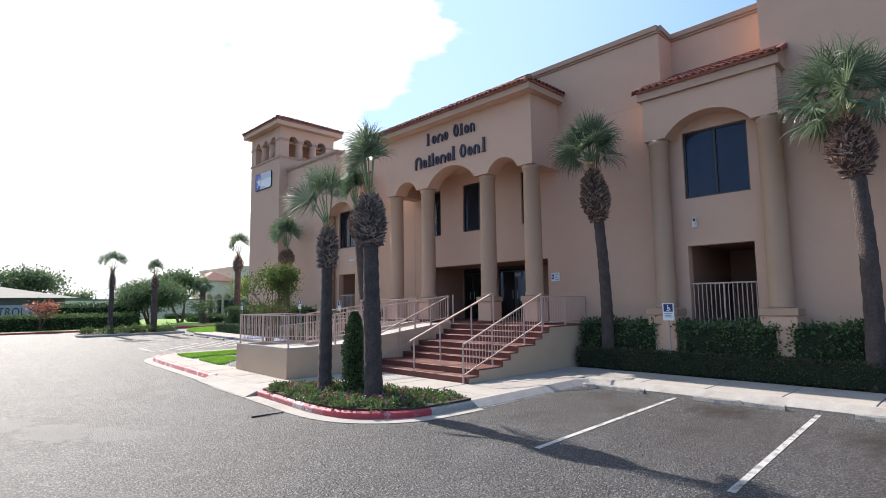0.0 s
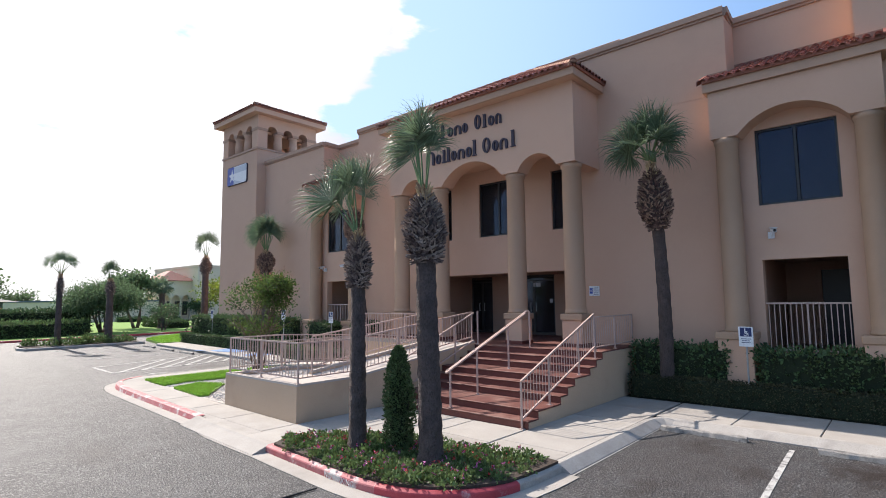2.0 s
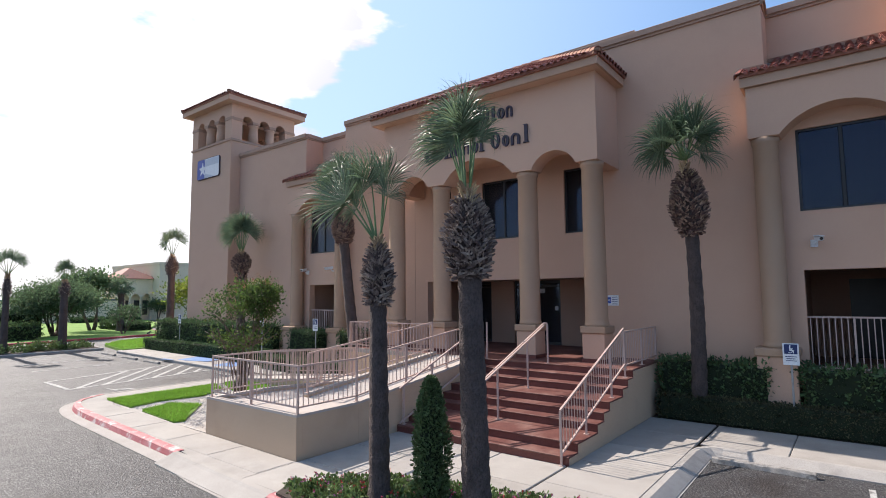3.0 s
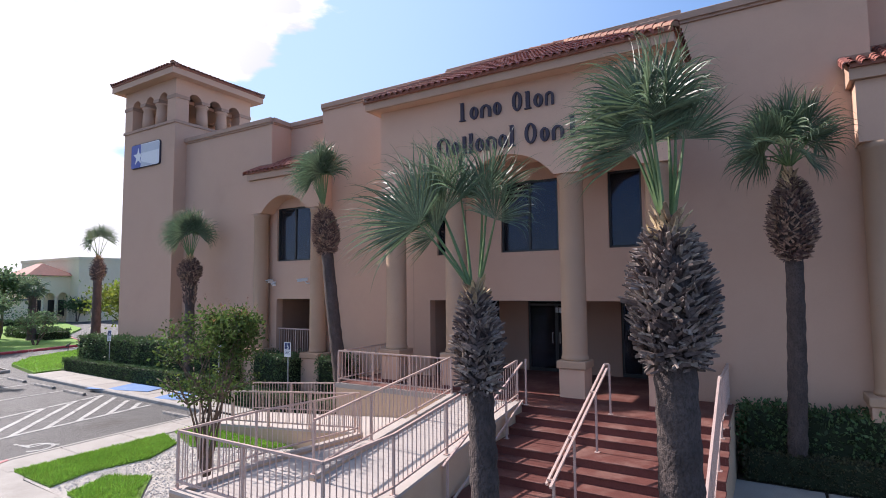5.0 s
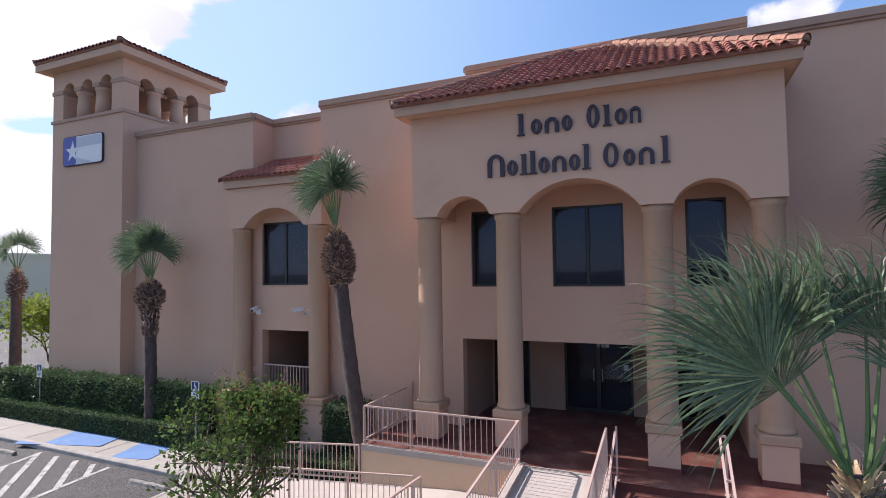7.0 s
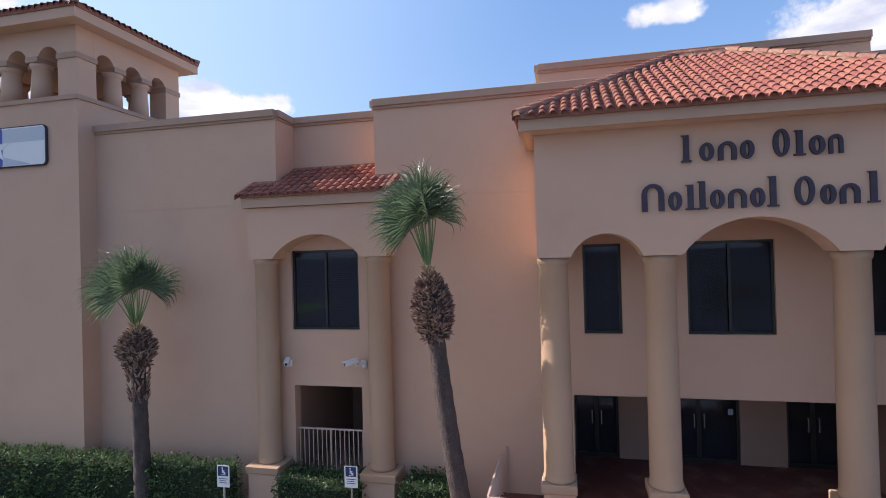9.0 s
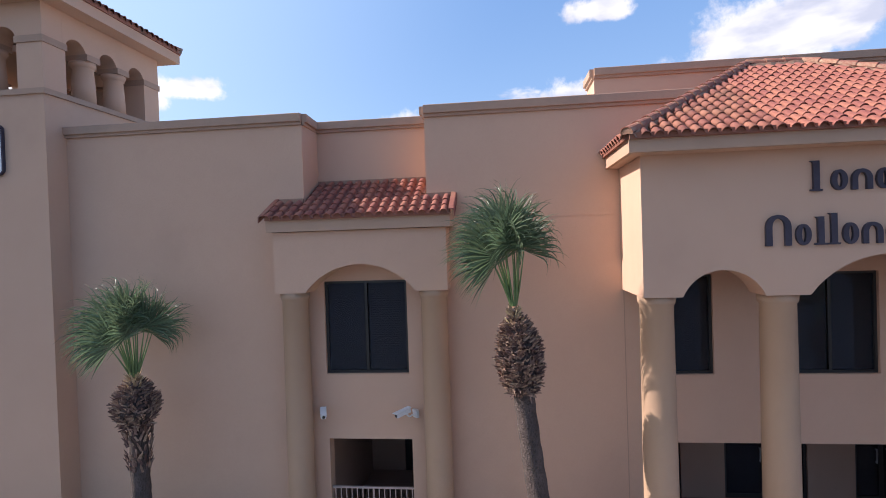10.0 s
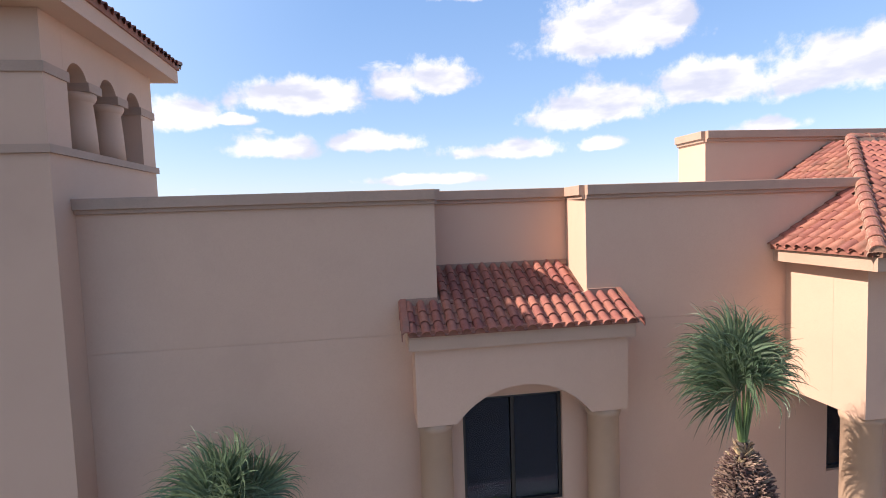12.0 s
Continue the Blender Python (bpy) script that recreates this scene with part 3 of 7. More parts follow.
# kerbs: right bays, red island, faded drive kerb, left bays
kerb([(8.0, 7.22), (10.0, 7.22), (12.0, 7.22), (12.22, 7.19), (12.38, 7.08), (12.45, 6.9), (12.45, 0.0), (12.45, -16.0)], KERB, "worn grey concrete kerb stained with tyre marks", toe=0.16)
ISLAND = smooth_line([(5.52, 12.1), (5.42, 10.6), (5.36, 9.1), (5.62, 8.1), (6.35, 7.42), (7.2, 7.25), (8.0, 7.22)], 5)
CUT = next(k for k, p in enumerate(ISLAND) if p[1] < 8.97)
END = next(k for k, p in enumerate(ISLAND) if p[0] > 6.84)
kerb(ISLAND[: CUT + 1], WORN_RED, "faded red painted kerb with worn white patches")
kerb(ISLAND[CUT : END + 1], RED_KERB, "bright red painted kerb round the flower bed")
kerb(ISLAND[END:], KERB, "grey concrete kerb beside the flower bed")
DRIVE = smooth_line([(5.74, 15.5), (5.82, 18.0), (5.90, 20.5), (6.02, 21.9), (6.40, 22.9), (7.2, 23.42)], 5)
kerb([(5.62, 15.5), (5.56, 13.8), (5.52, 12.1)], CONCRETE, "low sloping concrete kerb at the apron", toe=0.28)
kerb(DRIVE[::-1], WORN_RED, "faded red painted kerb along the drive with a worn white top", toe=0.03)
kerb([(7.2, 23.42), (9.5, 23.5), (12.0, 23.5), (12.62, 24.0), (12.62, 28.0), (12.62, 36.6)][::-1], KERB, "grey concrete kerb round the parking bays")
bm = bmesh.new()
prism(bm, [(x + 0.1, y - 0.08) for x, y in DRIVE] + [(7.2, 22.3), (6.84, 21.5), (6.84, 13.11), (5.66, 13.11), (5.70, 14.5)], lambda x, y: gz(y) - 0.05, lambda x, y: gz(y) + WALK - 0.006)
bmesh.ops.triangulate(bm, faces=[f for f in bm.faces if len(f.verts) > 4])
tagged(part("pavement_corner", bm, CONCRETE), "pale concrete paving behind the curved kerb", "pavement", kind="structure")
# stencilled words on the faded kerb face
kerb_words = tagged(new("kerb_lettering"), "white stencilled words on the faded red kerb", "road marking", "painted markings", kind="structure")
near = min(ISLAND, key=lambda p: abs(p[1] - 9.6) + (p[0] > 6.2) * 9)
lettering("NO PARKING", 0.13, pose(near[0] - 0.010, near[1], gz(near[1]) + 0.062, 90, 0, -93), STENCIL, kerb_words, "white stencilled capital letters")
# flush gutter apron along the drive
bm = bmesh.new()
sweep(bm, DRIVE[::-1] + [(5.56, 14.0), (5.52, 12.8)] + ISLAND, [(-0.32, 0.004), (-0.32, 0.012), (0.0, 0.016), (0.0, 0.004)], lambda x, y: gz(y))
tagged(part("gutter", bm, CONCRETE), "pale concrete gutter strip along the drive", "gutter", kind="structure")
bm = bmesh.new()
prism(bm, [(5.45, 12.1), (5.72, 12.1), (5.72, 15.5), (5.50, 15.5)], lambda x, y: gz(y) - 0.05, lambda x, y: gz(y) + (0.02 if x < 5.6 else WALK - 0.004))
tagged(part("kerb_ramp", bm, CONCRETE), "sloping pale concrete dropped kerb", "kerb ramp", kind="structure")


def stripe(pts, w, mat=PAINT_WHITE, name="road_marking", label="worn white painted bay line on asphalt", lift=0.006):
    bm = bmesh.new()
    sweep(bm, pts, [(-w / 2, 0.0), (-w / 2, lift), (w / 2, lift), (w / 2, 0.0)], lambda x, y: gz(y) + 0.002)
    return tagged(part(name, bm, mat), label, "road marking", "painted markings", kind="structure")


for y in (4.52, 1.82, -0.9, -3.6):
    stripe([(6.35, y - 0.1), (11.85, y + 0.08)], 0.09)
stripe([(6.6, 7.08), (12.25, 7.10)], 0.13, KERB, label="pale worn edge line beside the kerb")
for y in (31.9, 34.6, 37.2):
    stripe([(7.6, y - 0.1), (12.0, y)], 0.10)
HATCH = "white line of the hatched access bay"


def hatch_low(x):
    return 25.95 + 0.125 * (x - 7.13)


def hatch_high(x):
    return 28.35 + 0.255 * (x - 7.13)


for line in ([(7.13, hatch_low(7.13)), (12.45, hatch_low(12.45))], [(7.13, hatch_high(7.13)), (12.45, hatch_high(12.45))], [(7.13, hatch_low(7.13)), (7.13, hatch_high(7.13))]):
    stripe(line, 0.13, label=HATCH)
for x in (7.35, 8.25, 9.12, 10.02, 10.95, 11.75):
    y, e = hatch_low(x), x
    while e < 12.42 and y + 1.08 * (e - x) < hatch_high(e):
        e += 0.02
    stripe([(x, y), (e, y + 1.08 * (e - x))], 0.15, label="white diagonal stripe of the hatched access bay")
SYMBOL = "worn white painted wheelchair symbol on the bay floor"
ring = [(8.2 + 0.34 * math.cos(a), 24.35 + 0.34 * math.sin(a)) for a in (radians(-150 + 24 * k) for k in range(12))]
for pts in (ring, [(8.05, 24.95), (8.1, 24.5), (8.45, 24.5), (8.62, 24.15)], [(8.08, 24.72), (8.38, 24.72)], [(8.02, 25.02), (8.02, 25.14)]):
    stripe(pts, 0.09, label=SYMBOL)
for pts in ([(12.80, 29.60), (14.50, 30.1)], [(12.84, 26.5), (14.2, 26.85)]):
    bm = bmesh.new()
    h = 1.5 if pts[0][1] > 28 else 0.75
    sweep(bm, pts, [(-h, WALK), (-h, WALK + 0.006), (h, WALK + 0.006), (h, WALK)], lambda x, y: gz(y))
    tagged(part("ramp_paint", bm, PAINT_BLUE), "faded blue painted patch on the footpath", "road marking", "painted markings", kind="structure")


def wheel_stop(x, y0, y1):
    bm = bmesh.new()
    n = 12
    prof = [(-0.07, 0.0), (-0.055, 0.08), (-0.03, 0.10), (0.03, 0.10), (0.05, 0.085), (0.07, 0.0)]
    rings = [[bm.verts.new((x + o + random.uniform(-0.010, 0.010), y0 + (y1 - y0) * k / n, gz(y0) + 0.004 + h * random.uniform(0.85, 1.08))) for o, h in prof] for k in range(n + 1)]
    for a, b in zip(rings, rings[1:]):
        for k in range(len(prof)):
            bm.faces.new((a[k], a[(k + 1) % len(prof)], b[(k + 1) % len(prof)], b[k]))
    bm.faces.new(rings[0][::-1])
    bm.faces.new(rings[-1])
    tagged(part("wheel_stop", bm, WHEEL_STOP), "chipped grey concrete wheel stop on the asphalt", "wheel stop", "wheel stops")


for x, a, b in ((11.95, 5.35, 7.0), (11.9, 2.45, 4.2), (11.9, -0.4, 1.35), (12.0, 23.75, 25.1), (12.0, 30.2, 31.7), (12.0, 32.6, 34.2), (12.0, 35.2, 36.8)):
    wheel_stop(x, a, b)


def patch(name, poly, mat, lift, label, category, base=-0.05):
    bm = bmesh.new()
    prism(bm, poly, lambda x, y: gz(y) + base, lambda x, y: gz(y) + lift)
    bmesh.ops.triangulate(bm, faces=[f for f in bm.faces if len(f.verts) > 4])
    return tagged(part(name, bm, mat), label, category, kind="structure")


patch("gravel_bed", [(6.9, 16.5), (11.3, 16.5), (11.3, 22.28), (6.9, 22.28), (6.84, 19.0)], GRAVEL, WALK - 0.02, "pale gravel bed between ramp and lawn", "gravel")
LAWNS = [
    [(6.88, 18.0), (7.1, 17.9), (7.75, 18.9), (8.35, 19.45), (7.85, 20.25), (6.95, 19.9)],
    [(6.95, 20.6), (7.8, 20.85), (9.0, 20.65), (10.0, 21.2), (10.3, 22.25), (6.95, 22.25)],
    [(10.05, 20.7), (10.9, 19.05), (11.28, 18.4), (11.28, 22.25), (10.6, 22.25)],
]
FAR_LAWNS = [
    [(13.0, 36.9), (15.0, 37.0), (20.5, 37.0), (20.5, 45.5), (18.5, 45.0), (15.2, 43.2), (13.6, 41.0)],
    [(-40.0, 47.2), (9.0, 47.2), (17.0, 47.9), (20.7, 48.7), (21.9, 53.0), (23.4, 58.0), (28.2, 66.0), (31.5, 77.0), (31.5, 80.0), (-40.0, 80.0)],
]
for poly in LAWNS:
    patch("lawn", poly, LAWN, WALK + 0.01, "small bright green clipped lawn patch", "lawn")
for poly in FAR_LAWNS:
    patch("lawn", poly, LAWN, WALK, "broad sunlit green lawn across the drive", "lawn")
kerb([(12.9, 40.8), (12.75, 38.75), (9.5, 38.72), (6.75, 38.5), (6.5, 39.4), (6.7, 40.9), (12.9, 40.8)][::-1], KERB, "grey concrete kerb round the far planter")
patch("planter_bed", [(6.8, 38.75), (12.55, 38.95), (12.6, 40.7), (6.8, 40.7)], SOIL, WALK + 0.02, "low planted island at the end of the bays", "flower bed")
patch("hedge_bed", [(14.55, -16.0), (15.64, -16.0), (15.64, 8.9), (14.55, 8.9)], SOIL, WALK - 0.01, "dark soil strip under the hedges", "flower bed")
patch("hedge_bed", [(13.35, 18.95), (15.64, 18.95), (15.64, 36.6), (14.92, 36.6), (14.92, 22.4), (13.35, 22.4)], SOIL, WALK - 0.01, "dark soil strip under the hedges", "flower bed")
kerb([(-40.0, 47.1), (9.0, 47.1), (17.0, 47.8), (20.75, 48.6), (22.05, 53.0), (23.5, 58.0)], RED_KERB, "red painted kerb round the far lawn")
BED = ISLAND[1:-1] + [(8.05, 7.62), (7.75, 8.6), (7.5, 9.8), (7.25, 10.9), (6.5, 11.8), (5.9, 12.1)]
patch("flower_bed", [(x + 0.1, y + 0.06) for x, y in BED[:-6]] + BED[-6:], SOIL, WALK + 0.05, "dark soil of the planted island bed", "flower bed")


# ---- bank building ----
FLOOR = 1.41
FX = 15.65
CAP = 10.79
bank = thing("bank_building", "tan stucco bank with tiled portico, corner tower and flat roof", "building")

# front wall in three stretches, with its openings
WINDOWS = [(22.22, 24.03, 5.15, 7.15), (16.03, 16.85, 5.1, 7.1), (12.97, 14.68, 5.1, 7.1), (10.78, 11.62, 5.1, 7.1), (3.80, 5.55, 5.15, 7.15)]
VEST = (10.5, 17.13, FLOOR - 0.1, 3.72)
PORCHES = [(22.2, 24.02, FLOOR - 0.06, 3.74), (3.80, 5.56, FLOOR - 0.06, 3.74)]
HOLES = WINDOWS + [VEST] + PORCHES
SCORE = 8.36


def front_wall(y0, y1, ztop):
    bm = bmesh.new()
    holes = [h for h in HOLES if h[0] > y0 - 0.1 and h[1] < y1 + 0.1]
    pierced_wall(bm, FX, FX + 0.3, y0, y1, -0.2, min(SCORE, ztop) - 0.008, holes)
    if ztop > SCORE:
        part("upper_wall", box_bm(FX, FX + 0.3, y0, y1, SCORE + 0.008, ztop), STUCCO, bank)
        part("score_joint", box_bm(FX + 0.006, FX + 0.29, y0 + 0.01, y1 - 0.01, SCORE - 0.0079, SCORE + 0.0079), STUCCO, bank)
    return part("wall", bm, STUCCO, bank)


RECESS = [(21.72, 24.40), (3.32, 6.10)]
front_wall(24.40, 29.958, CAP - 0.16)
front_wall(6.10, 21.72, CAP - 0.16)
front_wall(-16.0, 3.32, CAP - 0.16)
for a, b in RECESS:
    front_wall(a, b, 8.9)
    bm = bmesh.new()
    box(bm, 16.6, 16.85, a - 0.3, b + 0.3, 8.6, CAP - 0.16)
    part("wall", bm, STUCCO, bank)
    for y in (a, b):
        bm = bmesh.new()
        s = -0.25 if y == a else 0.25
        box(bm, FX + 0.302, 16.6, min(y, y + s), max(y, y + s), 8.5, CAP - 0.16)
        part("wall", bm, STUCCO, bank)


def cornice(pts, z=CAP - 0.32):
    """Two-step parapet cap along plan points, the outer face to the left of the way."""
    bm = bmesh.new()
    sweep(bm, pts, [(-0.3, 0.08), (-0.3, 0.325), (0.10, 0.325), (0.105, 0.315), (0.105, 0.155), (0.095, 0.148), (0.055, 0.145), (0.05, 0.085), (0.04, 0.08)], lambda x, y: z)
    part("parapet_cap", bm, TRIM, bank)


for y0, y1 in ((29.95, 24.40), (21.72, 16.22), (11.45, 6.10), (3.32, -16.0)):
    cornice([(FX, y1), (FX, y0)])
for a, b in RECESS:
    cornice([(16.6, a), (16.6, b)])
    cornice([(16.58, b + 0.05), (FX + 0.02, b)])
    cornice([(FX + 0.02, a), (16.58, a - 0.05)])
part("score_joint", box_bm(FX - 0.004, FX + 0.002, 17.735, 17.75, 1.5, 6.83), TRIM, bank)
bm = bmesh.new()
bar(bm, (FX - 0.03, 18.66, 1.2), (FX - 0.03, 18.66, 2.48), 0.02)
part("pipe", bm, RAIL, bank)
# sides, back and flat roof close the block
for x0, x1, y0, y1 in ((FX + 0.3, 34.0, -16.0, -15.7), (33.7, 34.0, -15.7, 29.9), (19.2, 34.0, 29.6, 29.9)):
    part("wall", box_bm(x0, x1, y0, y1, -0.2, CAP - 0.16), STUCCO, bank)
part("flat_roof", box_bm(16.86, 33.7, -15.7, 29.6, 9.7, 9.9), ROOF, bank)
for y0, y1 in ((24.65, 29.6), (6.35, 21.47), (-15.7, 3.07)):
    part("flat_roof", box_bm(FX + 0.3, 16.86, y0, y1, 9.7, 9.9), ROOF, bank)
# upper storey behind the portico roof
bm = bmesh.new()
box(bm, 18.0, 19.05, 9.95, 17.8, 9.9, 11.9)
part("upper_storey", bm, STUCCO, bank)
cornice([(18.0, 9.95), (18.0, 17.8)], 11.72)
cornice([(18.0, 17.8), (19.05, 17.8)], 11.72)


def window(y0, y1, z0, z1, leaves, depth=0.10):
    """Dark framed window set back in its opening."""
    w = thing("window", "", "")
    w.parent = bank
    x = FX + depth
    bm = bmesh.new()
    f = 0.055
    for a in ((y0, y1, z0, z0 + f), (y0, y1, z1 - f, z1), (y0, y0 + f, z0 + f, z1 - f), (y1 - f, y1, z0 + f, z1 - f)):
        box(bm, x - 0.03, x + 0.06, *a)
    for k in range(1, leaves):
        c = y0 + (y1 - y0) * k / leaves
        box(bm, x - 0.025, x + 0.06, c - 0.03, c + 0.03, z0 + f, z1 - f)
    part("frame", bm, FRAME, w)
    for k in range(leaves):
        a, b = y0 + (y1 - y0) * k / leaves + 0.045, y0 + (y1 - y0) * (k + 1) / leaves - 0.045
        part("pane", box_bm(x + 0.01, x + 0.022, a, b, z0 + f - 0.01, z1 - f + 0.01), GLASS, w)
    part("sill", box_bm(FX - 0.012, x + 0.02, y0 - 0.02, y1 + 0.02, z0 - 0.035, z0 - 0.002), STUCCO, w)
    # added black sheet in place of the unlit room behind the panes
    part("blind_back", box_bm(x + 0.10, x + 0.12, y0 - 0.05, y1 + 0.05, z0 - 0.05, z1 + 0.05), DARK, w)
    return w


for k, h in enumerate(WINDOWS):
    window(*h, 1 if k in (1, 3) else 2)
# louvre blinds behind the two canopy windows
for h in (WINDOWS[0], WINDOWS[4]):
    bm = bmesh.new()
    for k in range(38):
        z = h[2] + 0.08 + k * 0.049
        side_prism(bm, [(FX + 0.150, z), (FX + 0.185, z + 0.03), (FX + 0.187, z + 0.028), (FX + 0.152, z - 0.002)], h[0] + 0.06, (h[0] + h[1]) / 2 - 0.05)
    part("louvre_blind", bm, BLIND, bank, "grey slatted blind")

# recessed entrance hall
BX = 18.15
part("hall_side", box_bm(FX + 0.3, BX, 9.9, 10.5, FLOOR, 4.0), SHADED_INNER, bank)
part("hall_side", box_bm(FX + 0.3, BX, 17.13, 17.7, FLOOR, 4.0), SHADED_INNER, bank)
part("hall_ceiling", box_bm(FX + 0.3, BX + 0.3, 10.5, 17.13, 3.74, 3.9), SHADED_INNER, bank)
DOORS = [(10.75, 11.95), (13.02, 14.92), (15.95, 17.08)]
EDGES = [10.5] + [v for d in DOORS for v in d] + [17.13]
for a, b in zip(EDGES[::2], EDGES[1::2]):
    part("hall_back", box_bm(BX, BX + 0.2, a, b, FLOOR, 3.74), SHADED_INNER, bank)


def glass_door(y0, y1):
    d = thing("door", "", "")
    d.parent = bank
    x = BX + 0.08
    bm = bmesh.new()
    f = 0.06
    n = 2
    for a in ((y0, y1, 3.64, 3.74), (y0, y0 + f, FLOOR, 3.64), (y1 - f, y1, FLOOR, 3.64), (y0 + f, y1 - f, 3.50, 3.56), (y0 + f, y1 - f, FLOOR, FLOOR + 0.10)):
        box(bm, x - 0.03, x + 0.05, *a)
    for k in range(1, n):
        c = y0 + (y1 - y0) * k / n
        box(bm, x - 0.03, x + 0.05, c - 0.05, c + 0.05, FLOOR + 0.1, 3.5)
    part("frame", bm, FRAME, d)
    part("pane", box_bm(x, x + 0.012, y0 + 0.05, y1 - 0.05, FLOOR + 0.09, 3.63), GLASS, d)
    c = (y0 + y1) / 2
    for s in (-1, 1):
        bm = bmesh.new()
        bar(bm, (x - 0.08, c + s * 0.12, FLOOR + 0.9), (x - 0.08, c + s * 0.12, FLOOR + 1.25), 0.014)
        for z in (0.92, 1.23):
            bar(bm, (x - 0.08, c + s * 0.12, FLOOR + z), (x - 0.02, c + s * 0.12, FLOOR + z), 0.011)
        part("handle", bm, GALV, d, "steel pull handle")
    # black sheet added behind the glass, its colour giving the lobby's darkness
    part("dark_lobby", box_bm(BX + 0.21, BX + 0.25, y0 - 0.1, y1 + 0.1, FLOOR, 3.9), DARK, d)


for a, b in DOORS:
    glass_door(a, b)
# small plates over the entrance door, and a notice on its glass
for k in range(3):
    tagged(part("number_plate", box_bm(BX + 0.035, BX + 0.05, 13.82 - 0.16 + k * 0.12, 13.91 - 0.16 + k * 0.12, 3.28, 3.44), SIGN_PALE, bank))
part("door_notice", box_bm(BX + 0.068, BX + 0.078, 13.15, 13.27, 2.65, 2.8), SIGN_PALE, bank)

# open porches behind the canopy columns
for a, b, z0, z1 in PORCHES:
    part("porch_side", box_bm(FX + 0.3, 19.6, a - 0.3, a - 0.1, z0, z1 + 0.1), SHADED_INNER, bank)
    part("porch_side", box_bm(FX + 0.3, 19.6, b + 0.1, b + 0.3, z0, z1 + 0.1), SHADED_INNER, bank)
    part("porch_ceiling", box_bm(FX + 0.3, 19.6, a - 0.3, b + 0.3, z1 + 0.1, z1 + 0.2), SHADED_INNER, bank)
    part("porch_floor", box_bm(FX + 0.3, 19.6, a - 0.3, b + 0.3, z0 - 0.2, z0), SHADED_INNER, bank)
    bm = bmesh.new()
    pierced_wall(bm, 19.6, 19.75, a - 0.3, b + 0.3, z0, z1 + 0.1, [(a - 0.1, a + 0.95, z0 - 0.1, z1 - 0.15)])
    part("porch_back", bm, SHADED_INNER, bank)
    part("porch_door", box_bm(19.68, 19.72, a - 0.1, a + 0.95, z0, z1 - 0.15), FRAME, bank)
    r = thing("porch_railing", "", "")
    r.parent = bank
    for z in (z0 + 0.12, 2.63):
        bm = bmesh.new()
        square_bar(bm, (FX + 0.12, a, z), (FX + 0.12, b, z), 0.04)
        part("rail", bm, RAIL, r)
    n = 15
    for k in range(n):
        y = a + (b - a) * (k + 0.5) / n
        bm = bmesh.new()
        w = 0.04 if k == n // 2 else 0.02
        square_bar(bm, (FX + 0.12, y, z0 + 0.01), (FX + 0.12, y, 2.62), w)
        part("baluster", bm, RAIL, r)

# portico: arched front, returns, soffit, columns
PY0, PY1, PX, SPRING = 9.87, 17.77, 14.0, 6.84
PTOP = 9.30
COLS = [10.17, 12.18, 15.44, 17.47]
bm = bmesh.new()
arch_wall(bm, PX, PX + 0.62, PY0, PY1, SPRING, PTOP, [(10.50, 11.86, 0.45), (12.50, 15.08, 0.66), (15.78, 17.12, 0.45)])
part("portico_wall", bm, STUCCO, bank)
for y0, y1 in ((PY0, PY0 + 0.5), (PY1 - 0.5, PY1)):
    bm = bmesh.new()
    box(bm, PX + 0.622, FX - 0.002, y0, y1, SPRING, PTOP)
    part("portico_return", bm, STUCCO, bank)
part("portico_ceiling", box_bm(PX + 0.622, FX - 0.002, PY0 + 0.5, PY1 - 0.5, 7.6, 7.75), STUCCO, bank)


def column(x, y, z0, ped_top, r, half, spring):
    c = thing("column", "", "")
    c.parent = bank
    bm = bmesh.new()
    lathe(bm, (x, y), [(r * 1.05, ped_top), (r * 1.08, ped_top + 0.04), (r * 1.06, ped_top + 0.08), (r * 1.02, ped_top + 0.10), (r, ped_top + 0.16),
                       (r * 0.985, (ped_top + spring) / 2), (r * 0.95, spring - 0.16), (r * 1.02, spring - 0.14), (r * 1.06, spring - 0.10), (r * 1.08, spring - 0.003)], 32)
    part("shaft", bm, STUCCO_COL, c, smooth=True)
    bm = bmesh.new()
    box(bm, x - half, x + half, y - half, y + half, z0 + 0.002, ped_top - 0.19, 0.012)
    part("pedestal", bm, STUCCO, c)
    bm = bmesh.new()
    box(bm, x - half - 0.045, x + half + 0.045, y - half - 0.045, y + half + 0.045, ped_top - 0.188, ped_top - 0.001, 0.02)
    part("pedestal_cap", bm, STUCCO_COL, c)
    if z0 > 1:
        bm = bmesh.new()
        box(bm, x - half - 0.012, x + half + 0.012, y - half - 0.012, y + half + 0.012, z0 + 0.001, z0 + 0.10)
        part("tile_skirting", bm, NOSING, c)
    return c


for y in COLS:
    column(14.35, y, FLOOR, 2.36, 0.30, 0.305, SPRING)
# canopies over the porches with engaged columns
for mid in (23.07, 4.67):
    a, b = mid - 1.80, mid + 1.80
    bm = bmesh.new()
    arch_wall(bm, 15.05, FX - 0.002, a, b, 6.96, 8.22, [(mid - 1.15, mid + 1.15, 0.57)])
    part("canopy_wall", bm, STUCCO, bank)
    for y in (mid - 1.48, mid + 1.48):
        column(15.35, y, -0.1, 1.92, 0.285, 0.40, 6.96)


# ---- clay tile roofs ----
TW, TL = 0.205, 0.275


